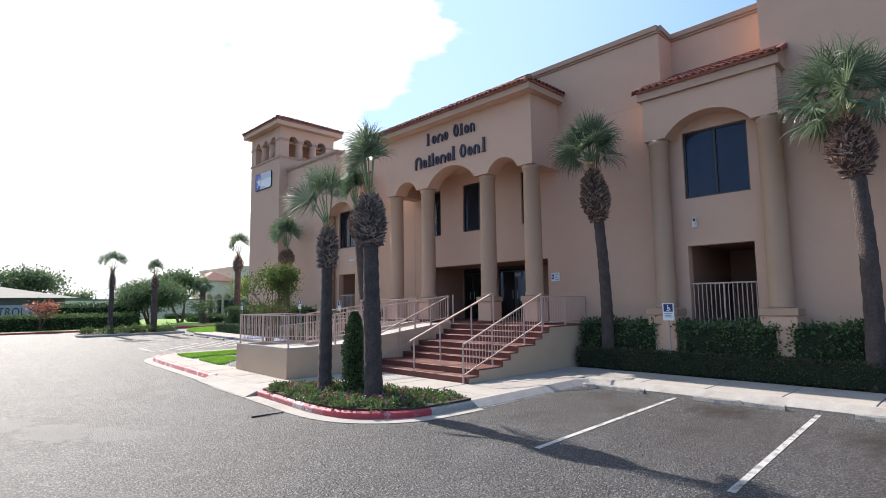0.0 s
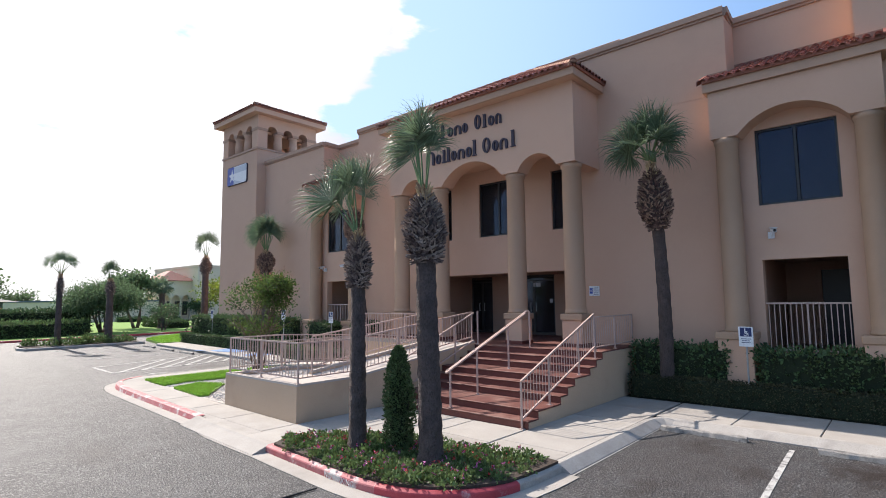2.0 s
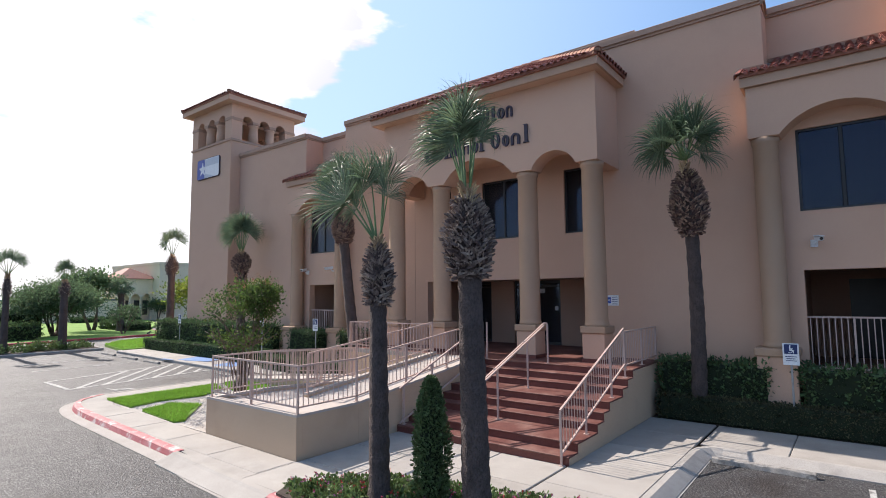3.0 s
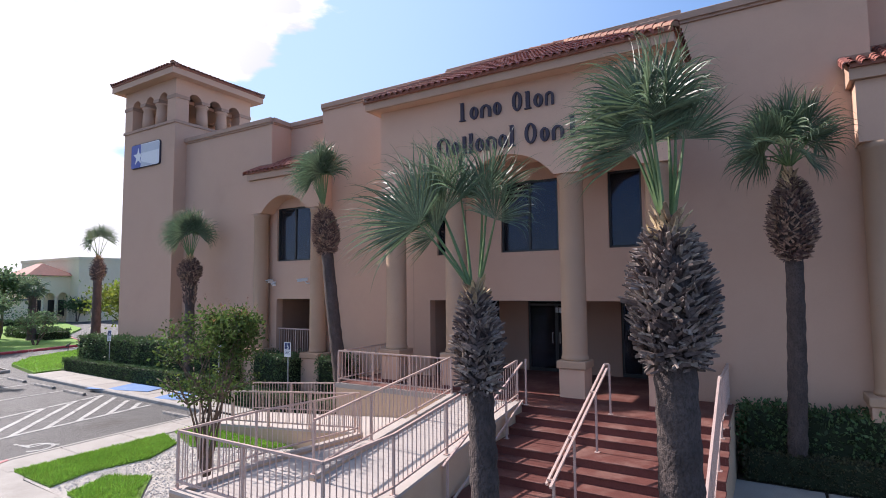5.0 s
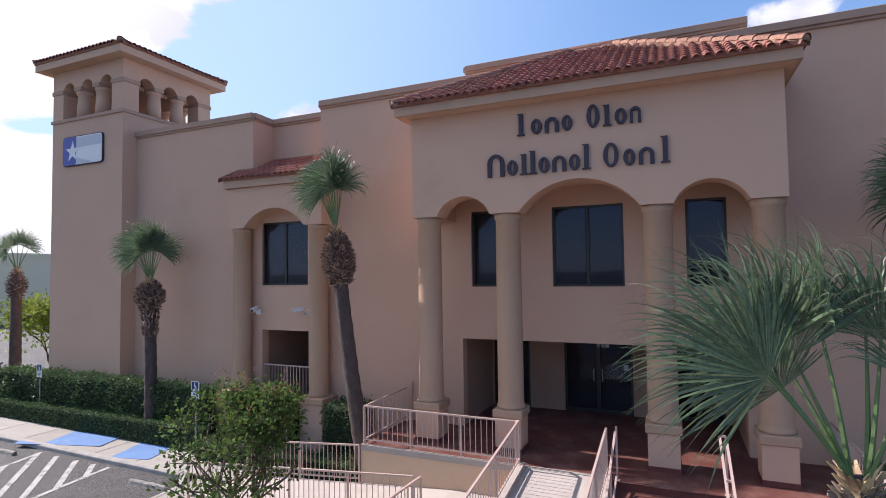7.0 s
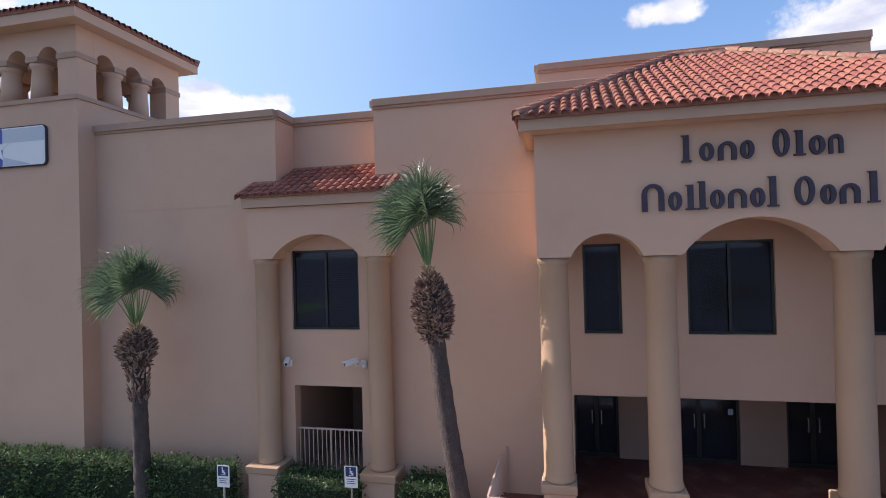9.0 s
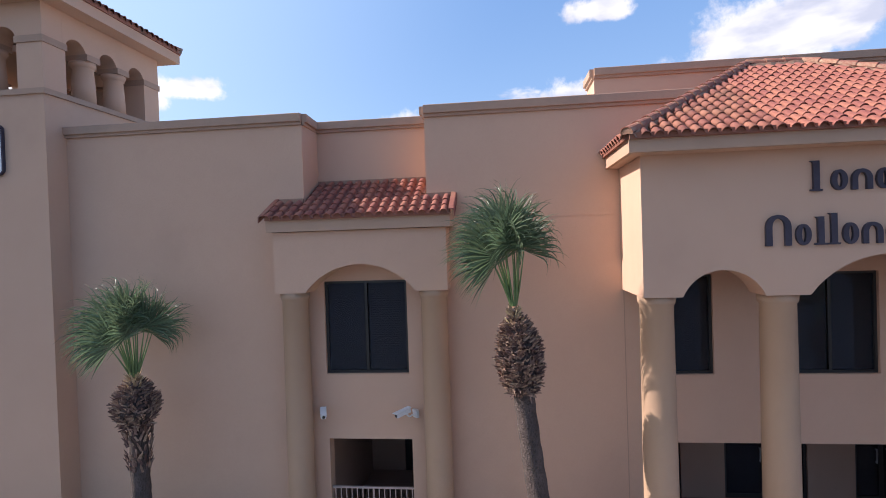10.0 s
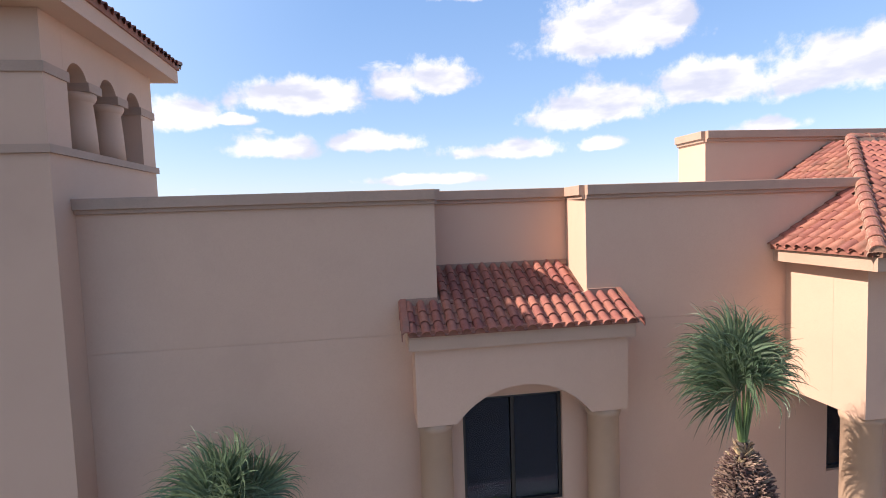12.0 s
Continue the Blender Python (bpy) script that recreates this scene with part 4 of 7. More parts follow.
def tile_mesh(name, mat, length=TL + 0.05):
    """One S-shaped clay tile lying along x, its butt at x = 0: a round roll and a shallow pan."""
    bm = bmesh.new()
    prof = []
    for k in range(9):
        a = math.pi * k / 8
        prof.append((0.028 + 0.075 * math.cos(a), 0.078 * math.sin(a) + 0.004))
    prof += [(-0.066, -0.010), (-0.090, -0.012), (-TW / 2 - 0.012, 0.0)]
    rows = []
    for x, lift, s in ((0.0, 0.024, 1.0), (length, 0.0, 0.93)):
        for th in (0.0, -0.016):
            rows.append([bm.verts.new((x, y * s, lift + z * s + th)) for y, z in prof])
    o0, i0, o1, i1 = rows
    for k in range(len(prof) - 1):
        bm.faces.new((o0[k], o0[k + 1], o1[k + 1], o1[k]))
        bm.faces.new((o0[k], i0[k], i0[k + 1], o0[k + 1]))
    return mesh_of(name, bm, mat, False)


def cap_mesh(name, mat, length=0.36, r=0.115):
    """One half-round hip or ridge tile along x."""
    bm = bmesh.new()
    n = 8
    rows = []
    for x, rr, lift in ((0.0, r, 0.02), (length, r * 0.88, 0.0)):
        for off in (0.0, -0.016):
            rows.append([bm.verts.new((x, (rr + off) * math.cos(math.pi * k / n), lift + (rr + off) * math.sin(math.pi * k / n))) for k in range(n + 1)])
    o0, i0, o1, i1 = rows
    for k in range(n):
        bm.faces.new((o0[k], o0[k + 1], o1[k + 1], o1[k]))
        bm.faces.new((o0[k], i0[k], i0[k + 1], o0[k + 1]))
    return mesh_of(name, bm, mat, False)


CAP_ME = cap_mesh("ridge_tile", HIP_TILE)
TILE_ME = tile_mesh("tile", TILE)
TILE_FAR_ME = tile_mesh("tile_far", TILE_FAR)


def slope_tiles(root, eave_a, eave_b, up, length_at, limit, skip=None):
    """Rows of tiles on a slope: eave from a to b, up is the way up the slope (unit, in 3D), length_at(u) the run at u metres along the eave.
    Returns the tiles past the limit as joined data."""
    a, b, up = Vector(eave_a), Vector(eave_b), Vector(up)
    e = (b - a).normalized()
    nrm = up.cross(-e).normalized()
    if nrm.z < 0:
        nrm = -nrm
    n = int((b - a).length / TW)
    made, rest = 0, []
    side = nrm.cross(up)
    for i in range(n):
        u = (i + 0.5) * (b - a).length / n
        rows = int(length_at(u) / TL)
        for j in range(rows):
            o = a + e * u + up * (j * TL) + nrm * (0.004 + random.uniform(0, 0.008))
            m = Matrix((up, side, nrm)).transposed().to_4x4()
            m.translation = o
            m = m @ Matrix.Rotation(random.uniform(-0.02, 0.02), 4, "Z")
            if made < limit:
                t = new("tile", TILE_ME)
                t.parent = root
                t.matrix_local = m
                made += 1
            else:
                rest.append(m)
    return rest


def joined_tiles(root, mats):
    if not mats:
        return
    src = [v.co.copy() for v in TILE_FAR_ME.vertices]
    polys = [tuple(p.vertices) for p in TILE_FAR_ME.polygons]
    verts, faces = [], []
    for m in mats:
        k = len(verts)
        verts += [(m @ c)[:] for c in src]
        faces += [tuple(i + k for i in p) for p in polys]
    data_part("tile_field", verts, faces, TILE_FAR, root, kind="stuff", smooth=True)


def ridge_line(root, p, q, name="ridge_tile"):
    """Half-round capping tiles bedded in mortar along a hip or ridge."""
    p, q = Vector(p), Vector(q)
    d = (q - p).normalized()
    side = d.cross(Vector((0, 0, 1))).normalized()
    nrm = side.cross(d)
    n = max(1, int((q - p).length / 0.36))
    for k in range(n):
        m = Matrix((d, side, nrm)).transposed().to_4x4()
        m.translation = p + d * (k * (q - p).length / n) + nrm * 0.045
        m = m @ Matrix.Diagonal((1.3, 1.0, 1.0, 1))
        t = new(name, CAP_ME)
        t.parent = root
        t.matrix_local = m
    bm = bmesh.new()
    m = max(3, int((q - p).length / 0.11))
    rings = []
    for k in range(m + 1):
        c = p.lerp(q, k / m)
        w, h = 0.115 + random.uniform(-0.03, 0.045), 0.075 + random.uniform(-0.02, 0.02)
        rings.append([bm.verts.new(c + side * a * w + nrm * b) for a, b in ((-1.0, -0.03), (-0.8, h * 0.7), (0.0, h), (0.8, h * 0.7), (1.0, -0.03))])
    for a, b in zip(rings, rings[1:]):
        for k in range(4):
            bm.faces.new((a[k], a[k + 1], b[k + 1], b[k]))
    for c in (p + d * 0.012, q - d * 0.012):
        bm.faces.new([bm.verts.new(c + nrm * (0.045 + 0.108 * math.sin(a)) + side * 0.108 * math.cos(a)) for a in (k * math.pi / 10 for k in range(11))])
    part("mortar_bed", bm, MORTAR, root)


# portico roof: a hip running back to the upper storey
EX, EY0, EY1, EZ = 13.57, 9.60, 18.07, 9.54
SL, SIDE = 0.542, 0.902
roof = thing("portico_roof", "", "")
roof.parent = bank
MIDY = (EY0 + EY1) / 2
APX = 17.6
RIDGE = EZ + SL * (APX - EX)
HALF = (EY1 - EY0) / 2
RY = HALF - SIDE * (APX - EX)
bm = bmesh.new()
pts = {"a": (EX, EY0, EZ), "b": (EX, EY1, EZ), "c": (APX, MIDY + RY, RIDGE), "d": (APX, MIDY - RY, RIDGE), "e": (18.0, EY1, EZ), "f": (18.0, EY0, EZ), "g": (18.0, MIDY + RY, RIDGE), "h": (18.0, MIDY - RY, RIDGE)}
v = {k: bm.verts.new(p) for k, p in pts.items()}
bm.faces.new((v["a"], v["b"], v["c"], v["d"]))
bm.faces.new((v["b"], v["e"], v["g"], v["c"]))
bm.faces.new((v["a"], v["d"], v["h"], v["f"]))
bm.faces.new((v["c"], v["g"], v["h"], v["d"]))
part("roof_deck", bm, MORTAR, roof)
bm = bmesh.new()
box(bm, EX + 0.03, EX + 0.10, EY0 + 0.03, EY1 - 0.03, EZ - 0.25, EZ - 0.01)
for y in (EY0 + 0.03, EY1 - 0.10):
    box(bm, EX + 0.102, FX - 0.003, y, y + 0.07, EZ - 0.25, EZ - 0.01)
part("fascia", bm, FASCIA, roof)
bm = bmesh.new()
box(bm, EX + 0.101, FX - 0.003, EY0 + 0.101, EY1 - 0.101, EZ - 0.255, EZ - 0.21)
part("soffit", bm, STUCCO, roof)
bm = bmesh.new()
box(bm, EX - 0.045, EX + 0.06, EY0 + 0.03, EY1 - 0.03, EZ - 0.035, EZ + 0.062)
for y in (EY0 - 0.03, EY1 - 0.06):
    box(bm, EX + 0.06, FX - 0.003, y, y + 0.09, EZ - 0.03, EZ + 0.055)
part("eave_mortar", bm, TILE_FAR, roof)
upf = Vector((1, 0, SL)).normalized()
run = (APX - EX) * math.sqrt(1 + SL * SL)
k_run = math.sqrt(1 + SL * SL)
k_side = math.sqrt(1 + (SL / SIDE) ** 2)
rest = slope_tiles(roof, (EX - 0.07, EY0, EZ - 0.03), (EX - 0.07, EY1, EZ - 0.03), upf, lambda u: max(0.0, min(run, min(u, 2 * HALF - u) / SIDE * k_run)), 300)
# the visible (far-lawn) side slope and its mirror
rest += slope_tiles(roof, (EX, EY1 + 0.05, EZ), (18.0, EY1 + 0.05, EZ), Vector((0, -1, SL / SIDE)).normalized(), lambda u: max(0.0, min(u * SIDE, HALF - RY) * k_side), 0)
rest += slope_tiles(roof, (EX, EY0 - 0.05, EZ), (18.0, EY0 - 0.05, EZ), Vector((0, 1, SL / SIDE)).normalized(), lambda u: max(0.0, min(u * SIDE, HALF - RY) * k_side), 0)
joined_tiles(roof, rest)
ridge_line(roof, (EX, EY1, EZ), (APX, MIDY + RY, RIDGE))
ridge_line(roof, (EX, EY0, EZ), (APX, MIDY - RY, RIDGE))
ridge_line(roof, (APX, MIDY + RY, RIDGE), (APX, MIDY - RY, RIDGE))

# canopy roofs
for mid in (23.07, 4.67):
    cr = thing("canopy_roof", "", "")
    cr.parent = bank
    a, b = mid - 1.92, mid + 1.92
    x0, z0 = 14.93, 8.50
    sl = 0.5
    bm = bmesh.new()
    side_prism(bm, [(x0 + 0.02, z0 - 0.01), (FX - 0.003, z0 + sl * (FX - x0) - 0.01), (FX - 0.003, z0 - 0.27), (x0 + 0.02, z0 - 0.27)], a + 0.02, b - 0.02)
    part("fascia", bm, FASCIA, cr)
    g0, g1 = [r for r in RECESS if r[0] < mid < r[1]][0]
    bm = bmesh.new()
    side_prism(bm, [(FX, z0 + sl * (FX - x0) - 0.01), (16.6, z0 + sl * (16.6 - x0) - 0.01), (16.6, 8.55), (FX, 8.55)], g0 + 0.002, g1 - 0.002)
    part("roof_deck", bm, MORTAR, cr)
    kk = math.sqrt(1 + sl * sl)

    def run_at(u, a=a, g0=g0, g1=g1):
        return (16.6 - x0) * kk + 0.22 if g0 + 0.08 < a + u < g1 - 0.08 else (FX - x0) * kk + 0.1

    part("eave_mortar", box_bm(x0 - 0.045, x0 + 0.05, a + 0.03, b - 0.03, z0 - 0.035, z0 + 0.06), TILE_FAR, cr)
    upv = Vector((1, 0, sl)).normalized()
    for y, s in ((a, -1), (b, 1)):
        for j in range(3):
            bm = bmesh.new()
            w, d = 0.075, 0.05
            rows = []
            for f, o in ((-0.02, 0.012), (0.30, 0.0)):
                base_p = Vector((x0 - 0.07, y + s * (0.03 + o), z0 - 0.02)) + upv * (j * TL + f)
                rows.append([bm.verts.new(base_p + Vector((0, s * u, v))) for u, v in ((-w, 0.11), (0.02, 0.105), (0.05, 0.07), (0.052, -d), (0.036, -d), (0.03, 0.06), (0.0, 0.085), (-w, 0.09))])
            r0, r1 = rows
            for k in range(8):
                bm.faces.new((r0[k], r0[(k + 1) % 8], r1[(k + 1) % 8], r1[k]))
            bm.faces.new(r0[::-1])
            bm.faces.new(r1)
            part("rake_tile", bm, TILE, cr)
    part("flashing", box_bm(16.55, 16.6, g0 + 0.01, g1 - 0.01, z0 + sl * (16.6 - x0) - 0.02, z0 + sl * (16.6 - x0) + 0.085), MORTAR, cr)
    for y0, y1 in ((a + 0.02, g0), (g1, b - 0.02)):
        part("flashing", box_bm(FX - 0.05, FX - 0.003, y0, y1, z0 + sl * (FX - x0) - 0.02, z0 + sl * (FX - x0) + 0.10), MORTAR, cr)
    slope_tiles(cr, (x0 - 0.07, a, z0 - 0.03), (x0 - 0.07, b, z0 - 0.03), Vector((1, 0, sl)).normalized(), run_at, 300)

# ---- corner tower ----
TX0, TX1, TY0, TY1 = 15.10, 19.02, 29.96, 34.0
SILL, SPR, TTOP = 11.54, 12.62, 13.45
bm = bmesh.new()
box(bm, TX0, TX1, TY0, TY1, -0.2, SILL)
part("tower_wall", bm, STUCCO, bank)
T = 0.55


def tower_side(axis, d0, d1, a0, a1):
    """Open belfry side: corner piers, three arches on two squat columns."""
    bm = bmesh.new()
    p = 0.62 if axis == "y" else 0.62 - T
    w = (a1 - a0 - 2 * p)
    cw = 0.40
    ow = (w - 2 * cw) / 3
    arches = [(a0 + p + k * (ow + cw), a0 + p + k * (ow + cw) + ow, ow * 0.499) for k in range(3)]
    arch_wall(bm, d0, d1, a0, a1, SPR, TTOP, arches, axis)
    part("belfry_wall", bm, STUCCO, bank)
    for k in range(2):
        c = a0 + p + ow + cw / 2 + k * (ow + cw)
        d = (d0 + d1) / 2
        bm = bmesh.new()
        lathe(bm, (d, c) if axis == "y" else (c, d), [(0.27, SILL), (0.25, SILL + 0.5), (0.225, SPR - 0.20), (0.25, SPR - 0.18), (0.285, SPR - 0.12), (0.285, SPR - 0.052)], 20)
        part("belfry_column", bm, STUCCO, bank, smooth=True)
        bm = bmesh.new()
        o = cw / 2 + 0.015
        box(bm, *((d0 - 0.03, d1 + 0.03, c - o, c + o) if axis == "y" else (c - o, c + o, d0 - 0.03, d1 + 0.03)), SPR - 0.05, SPR + 0.10, 0.008)
        part("belfry_impost", bm, TRIM, bank)


tower_side("y", TX0, TX0 + T, TY0, TY1)
tower_side("y", TX1 - T, TX1, TY0, TY1)
tower_side("x", TY0, TY0 + T, TX0 + T + 0.002, TX1 - T - 0.002)
tower_side("x", TY1 - T, TY1, TX0 + T + 0.002, TX1 - T - 0.002)
for x in (TX0, TX1 - 0.62):
    for y in (TY0, TY1 - 0.62):
        part("belfry_pier", box_bm(x, x + 0.62, y, y + 0.62, SILL, SPR), STUCCO, bank)
        part("belfry_band", box_bm(x - 0.03, x + 0.65, y - 0.03, y + 0.65, SPR - 0.05, SPR + 0.10), TRIM, bank)
bm = bmesh.new()
box(bm, TX0 - 0.05, TX1 + 0.05, TY0 - 0.05, TY1 + 0.05, SILL - 0.10, SILL + 0.02)
part("belfry_sill", bm, TRIM, bank)
# unseen dark slab, added to cut sunlight bouncing up inside the belfry
part("belfry_floor", box_bm(TX0 + T + 0.01, TX1 - T - 0.01, TY0 + T + 0.01, TY1 - T - 0.01, SILL + 0.001, SILL + 0.03), DARK, bank, "dark slab added to dim the belfry inside")
part("belfry_ceiling", box_bm(TX0 + T, TX1 - T, TY0 + T, TY1 - T, SPR + 0.0, SPR + 0.15), STUCCO, bank)
troof = thing("tower_roof", "", "")
troof.parent = bank
OV = 0.46
TE = 13.76
x0, x1, y0, y1 = TX0 - OV, TX1 + OV, TY0 - OV, TY1 + OV
bm = bmesh.new()
box(bm, x0 + 0.03, x1 - 0.03, y0 + 0.03, y1 - 0.03, TTOP + 0.002, TE - 0.04)
part("fascia", bm, STUCCO, troof)
half = (x1 - x0) / 2
ts = 0.42
bm = bmesh.new()
base = [bm.verts.new(p) for p in ((x0, y0, TE), (x1, y0, TE), (x1, y1, TE), (x0, y1, TE))]
apex = bm.verts.new(((x0 + x1) / 2, (y0 + y1) / 2, TE + ts * half))
bm.faces.new(base[::-1])
for k in range(4):
    bm.faces.new((base[k], base[(k + 1) % 4], apex))
part("roof_deck", bm, MORTAR, troof)
bm = bmesh.new()
box(bm, x0 - 0.01, x0 + 0.08, y0 + 0.02, y1 - 0.02, TE - 0.04, TE + 0.075)
for y in (y0 - 0.01, y1 - 0.07):
    box(bm, x0 + 0.08, x1 - 0.02, y, y + 0.08, TE - 0.04, TE + 0.075)
part("eave_mortar", bm, TILE_FAR, troof)
kt = math.sqrt(1 + ts * ts)
rest = []
for a, b, up in (((x0 - 0.04, y0, TE), (x0 - 0.04, y1, TE), (1, 0, ts)), ((x0, y0 - 0.04, TE), (x1, y0 - 0.04, TE), (0, 1, ts)), ((x0, y1 + 0.04, TE), (x1, y1 + 0.04, TE), (0, -1, ts))):
    L = (Vector(b) - Vector(a)).length
    rest += slope_tiles(troof, a, b, Vector(up).normalized(), lambda u, L=L: min(u, L - u) * kt, 0)
joined_tiles(troof, rest)
for cx, cy in ((x0, y0), (x0, y1), (x1, y0)):
    ridge_line(troof, (cx, cy, TE), ((x0 + x1) / 2, (y0 + y1) / 2, TE + ts * half))

# ---- red steps and entrance terrace ----
steps = thing("entrance_steps", "broad red quarry tile steps with two wide treads", "steps")
NOSE = [9.62, 10.02, 11.0, 11.35, 11.70, 12.52, 12.88, 13.25]
SY0, SY1 = 8.95, 13.12
RISE = (FLOOR - 0.10) / 8
for k, x in enumerate(NOSE):
    z = 0.10 + RISE * (k + 1)
    nxt = NOSE[k + 1] + 0.03 if k < 7 else 13.40
    bm = bmesh.new()
    box(bm, x + 0.02, nxt, SY0, SY1, 0.0, z - 0.035)
    box(bm, x + 0.02, x + 0.038, SY0 - 0.048, SY0 - 0.001, z - RISE + 0.001, z - 0.035)
    part("riser", bm, NOSING, steps)
    bm = bmesh.new()
    box(bm, x, nxt, SY0 - 0.058, SY1, z - 0.033, z, 0.008)
    part("tread", bm, QUARRY, steps)
outline = [(NOSE[0] + 0.04, 0.0)]
for k, x in enumerate(NOSE):
    z = 0.10 + RISE * (k + 1) - 0.04
    outline += [(x + 0.04, z), (NOSE[k + 1] + 0.04 if k < 7 else 15.64, z)]
outline.append((15.64, 0.0))
bm = bmesh.new()
side_prism(bm, outline, SY0 - 0.045, SY0 - 0.003)
part("cheek_wall", bm, RAMPWALL, steps)
terrace = thing("terrace", "raised red tiled entrance terrace with stucco edge", "terrace", kind="structure")
part("terrace_floor", box_bm(13.402, 19.0, SY0 - 0.01, 18.85, FLOOR - 0.06, FLOOR), QUARRY, terrace)
part("terrace_edge", box_bm(13.30, 13.40, 13.13, 18.87, FLOOR - 0.12, FLOOR + 0.012), CONCRETE, terrace)
bm = bmesh.new()
box(bm, 13.32, 13.44, 13.13, 18.87, -0.1, FLOOR - 0.122)
box(bm, 13.442, FX, 18.72, 18.87, -0.1, FLOOR - 0.062)
box(bm, 13.442, FX, SY0 + 0.05, SY0 + 0.2, -0.1, FLOOR - 0.062)
part("terrace_wall", bm, RAMPWALL, terrace)

# ---- access ramp: three runs with landings ----
ramp = thing("access_ramp", "pale concrete access ramp with stucco side walls", "ramp", kind="structure")
LAND = 0.86
L2 = 0.70


def slab_run(poly, z_of, mat=RAMPFLOOR, name="ramp_deck"):
    bm = bmesh.new()
    prism(bm, poly, lambda x, y: -0.1, z_of)
    part(name, bm, mat, ramp)


def run1(x, y):
    return LAND + (FLOOR - LAND) * min(max((x - 8.45) / (13.30 - 8.45), 0), 1)


def run2(x, y):
    return LAND + (L2 - LAND) * min(max((x - 8.45) / (11.4 - 8.45), 0), 1)


def run3(x, y):
    return L2 + (gz(22.4) + WALK - L2) * min(max((y - 16.5) / (22.4 - 16.5), 0), 1)


slab_run([(7.0, 13.28), (8.45, 13.28), (8.45, 16.26), (7.0, 16.26)], lambda x, y: LAND, name="landing")
slab_run([(8.452, 13.28), (13.298, 13.28), (13.298, 14.86), (8.452, 14.86)], run1)
slab_run([(8.452, 15.0), (11.4, 15.0), (11.4, 16.26), (8.452, 16.26)], run2)
slab_run([(11.402, 15.0), (13.318, 15.0), (13.318, 16.5), (11.402, 16.5)], lambda x, y: L2, name="landing")
slab_run([(11.45, 16.502), (13.318, 16.502), (13.318, 22.4), (11.45, 22.4)], run3)


def side_wall(a, b, z_of, t=0.15, lift=0.10):
    """A low stucco wall along a ramp edge with a concrete kerb on top."""
    a, b = Vector(a), Vector(b)
    d = (b - a).normalized()
    s = Vector((-d.y, d.x)) * t
    poly = [a, b, b + s, a + s]
    bm = bmesh.new()
    prism(bm, [p[:] for p in poly], lambda x, y: -0.1, lambda x, y: z_of(x, y) + lift - 0.05)
    part("side_wall", bm, RAMPWALL, ramp)
    bm = bmesh.new()
    prism(bm, [p[:] for p in poly], lambda x, y: z_of(x, y) + lift - 0.049, lambda x, y: z_of(x, y) + lift)
    part("kerb_top", bm, RAMPFLOOR, ramp)


side_wall((6.999, 13.13), (6.999, 16.41), lambda x, y: LAND)
side_wall((8.45, 13.13), (7.0, 13.13), lambda x, y: LAND, -0.149)
side_wall((13.298, 13.13), (8.452, 13.13), run1, -0.149)
side_wall((8.452, 14.862), (13.298, 14.862), run1, 0.137)
side_wall((7.0, 16.262), (8.45, 16.262), lambda x, y: LAND, 0.149)
side_wall((8.452, 16.262), (11.4, 16.262), run2, 0.149)
side_wall((11.402, 16.502), (11.402, 22.4), run3, -0.047, 0.06)


# ---- railings ----
def railing(pts, label, h=0.90, post_gap=1.45, foot=None, balusters=True, cat="railing"):
    """A welded steel railing along points (x, y, base z): top and bottom rails, posts and thin balusters, each a part."""
    root = thing("railing", label, cat, "railings of the entrance")
    pts = [Vector(p) for p in pts]
    up = Vector((0, 0, 1))
    for a, b in zip(pts, pts[1:]):
        bm = bmesh.new()
        square_bar(bm, a + up * h, b + up * h, 0.041, 0.035)
        part("top_rail", bm, RAIL, root)
        if not balusters:
            continue
        bm = bmesh.new()
        square_bar(bm, a + up * 0.12, b + up * 0.12, 0.035, 0.03)
        part("bottom_rail", bm, RAIL, root)
        L = (b - a).length
        n = max(2, int(L / 0.125))
        for k in range(1, n):
            p = a.lerp(b, k / n)
            bm = bmesh.new()
            square_bar(bm, p + up * 0.13, p + up * (h - 0.015), 0.013)
            part("baluster", bm, RAIL, root)
    for i, (a, b) in enumerate(zip(pts, pts[1:])):
        L = Vector((b.x - a.x, b.y - a.y, 0)).length
        n = max(1, round(L / post_gap))
        for k in range(n + 1):
            if k == 0 and i > 0:
                continue
            p = a.lerp(b, k / n)
            bm = bmesh.new()
            square_bar(bm, p - up * 0.0, p + up * (h - 0.02), 0.037)
            box(bm, p.x - 0.05, p.x + 0.05, p.y - 0.05, p.y + 0.05, p.z, p.z + 0.008)
            part("post", bm, RAIL, root)
    return root


K = 0.10
railing([(13.22, 13.20, FLOOR + K), (8.45, 13.20, LAND + K), (6.93, 13.20, LAND + K), (6.93, 16.33, LAND + K), (8.45, 16.33, LAND + K), (11.36, 16.33, L2 + K)],
        "pinkish beige painted steel railing round the ramp landing")
railing([(13.35, 18.80, FLOOR + 0.012), (13.35, 15.06, FLOOR + 0.012), (13.20, 14.95, FLOOR + K - 0.02), (8.5, 14.93, LAND + K)], "pinkish beige painted steel railing between terrace and ramp")
railing([(15.55, 18.80, FLOOR), (13.40, 18.80, FLOOR)], "pinkish beige painted steel railing at the terrace end")
railing([(11.42, 16.52, L2 + 0.06), (11.42, 22.35, run3(0, 22.35) + 0.06)], "pinkish beige painted steel railing along the lower ramp")
railing([(13.28, 18.9, run3(0, 18.9)), (13.28, 22.35, run3(0, 22.35))], "pinkish beige painted steel railing at the foot of the ramp")
railing([(13.15, 9.03, FLOOR), (15.6, 9.03, FLOOR)], "pinkish beige painted steel railing at the terrace edge")


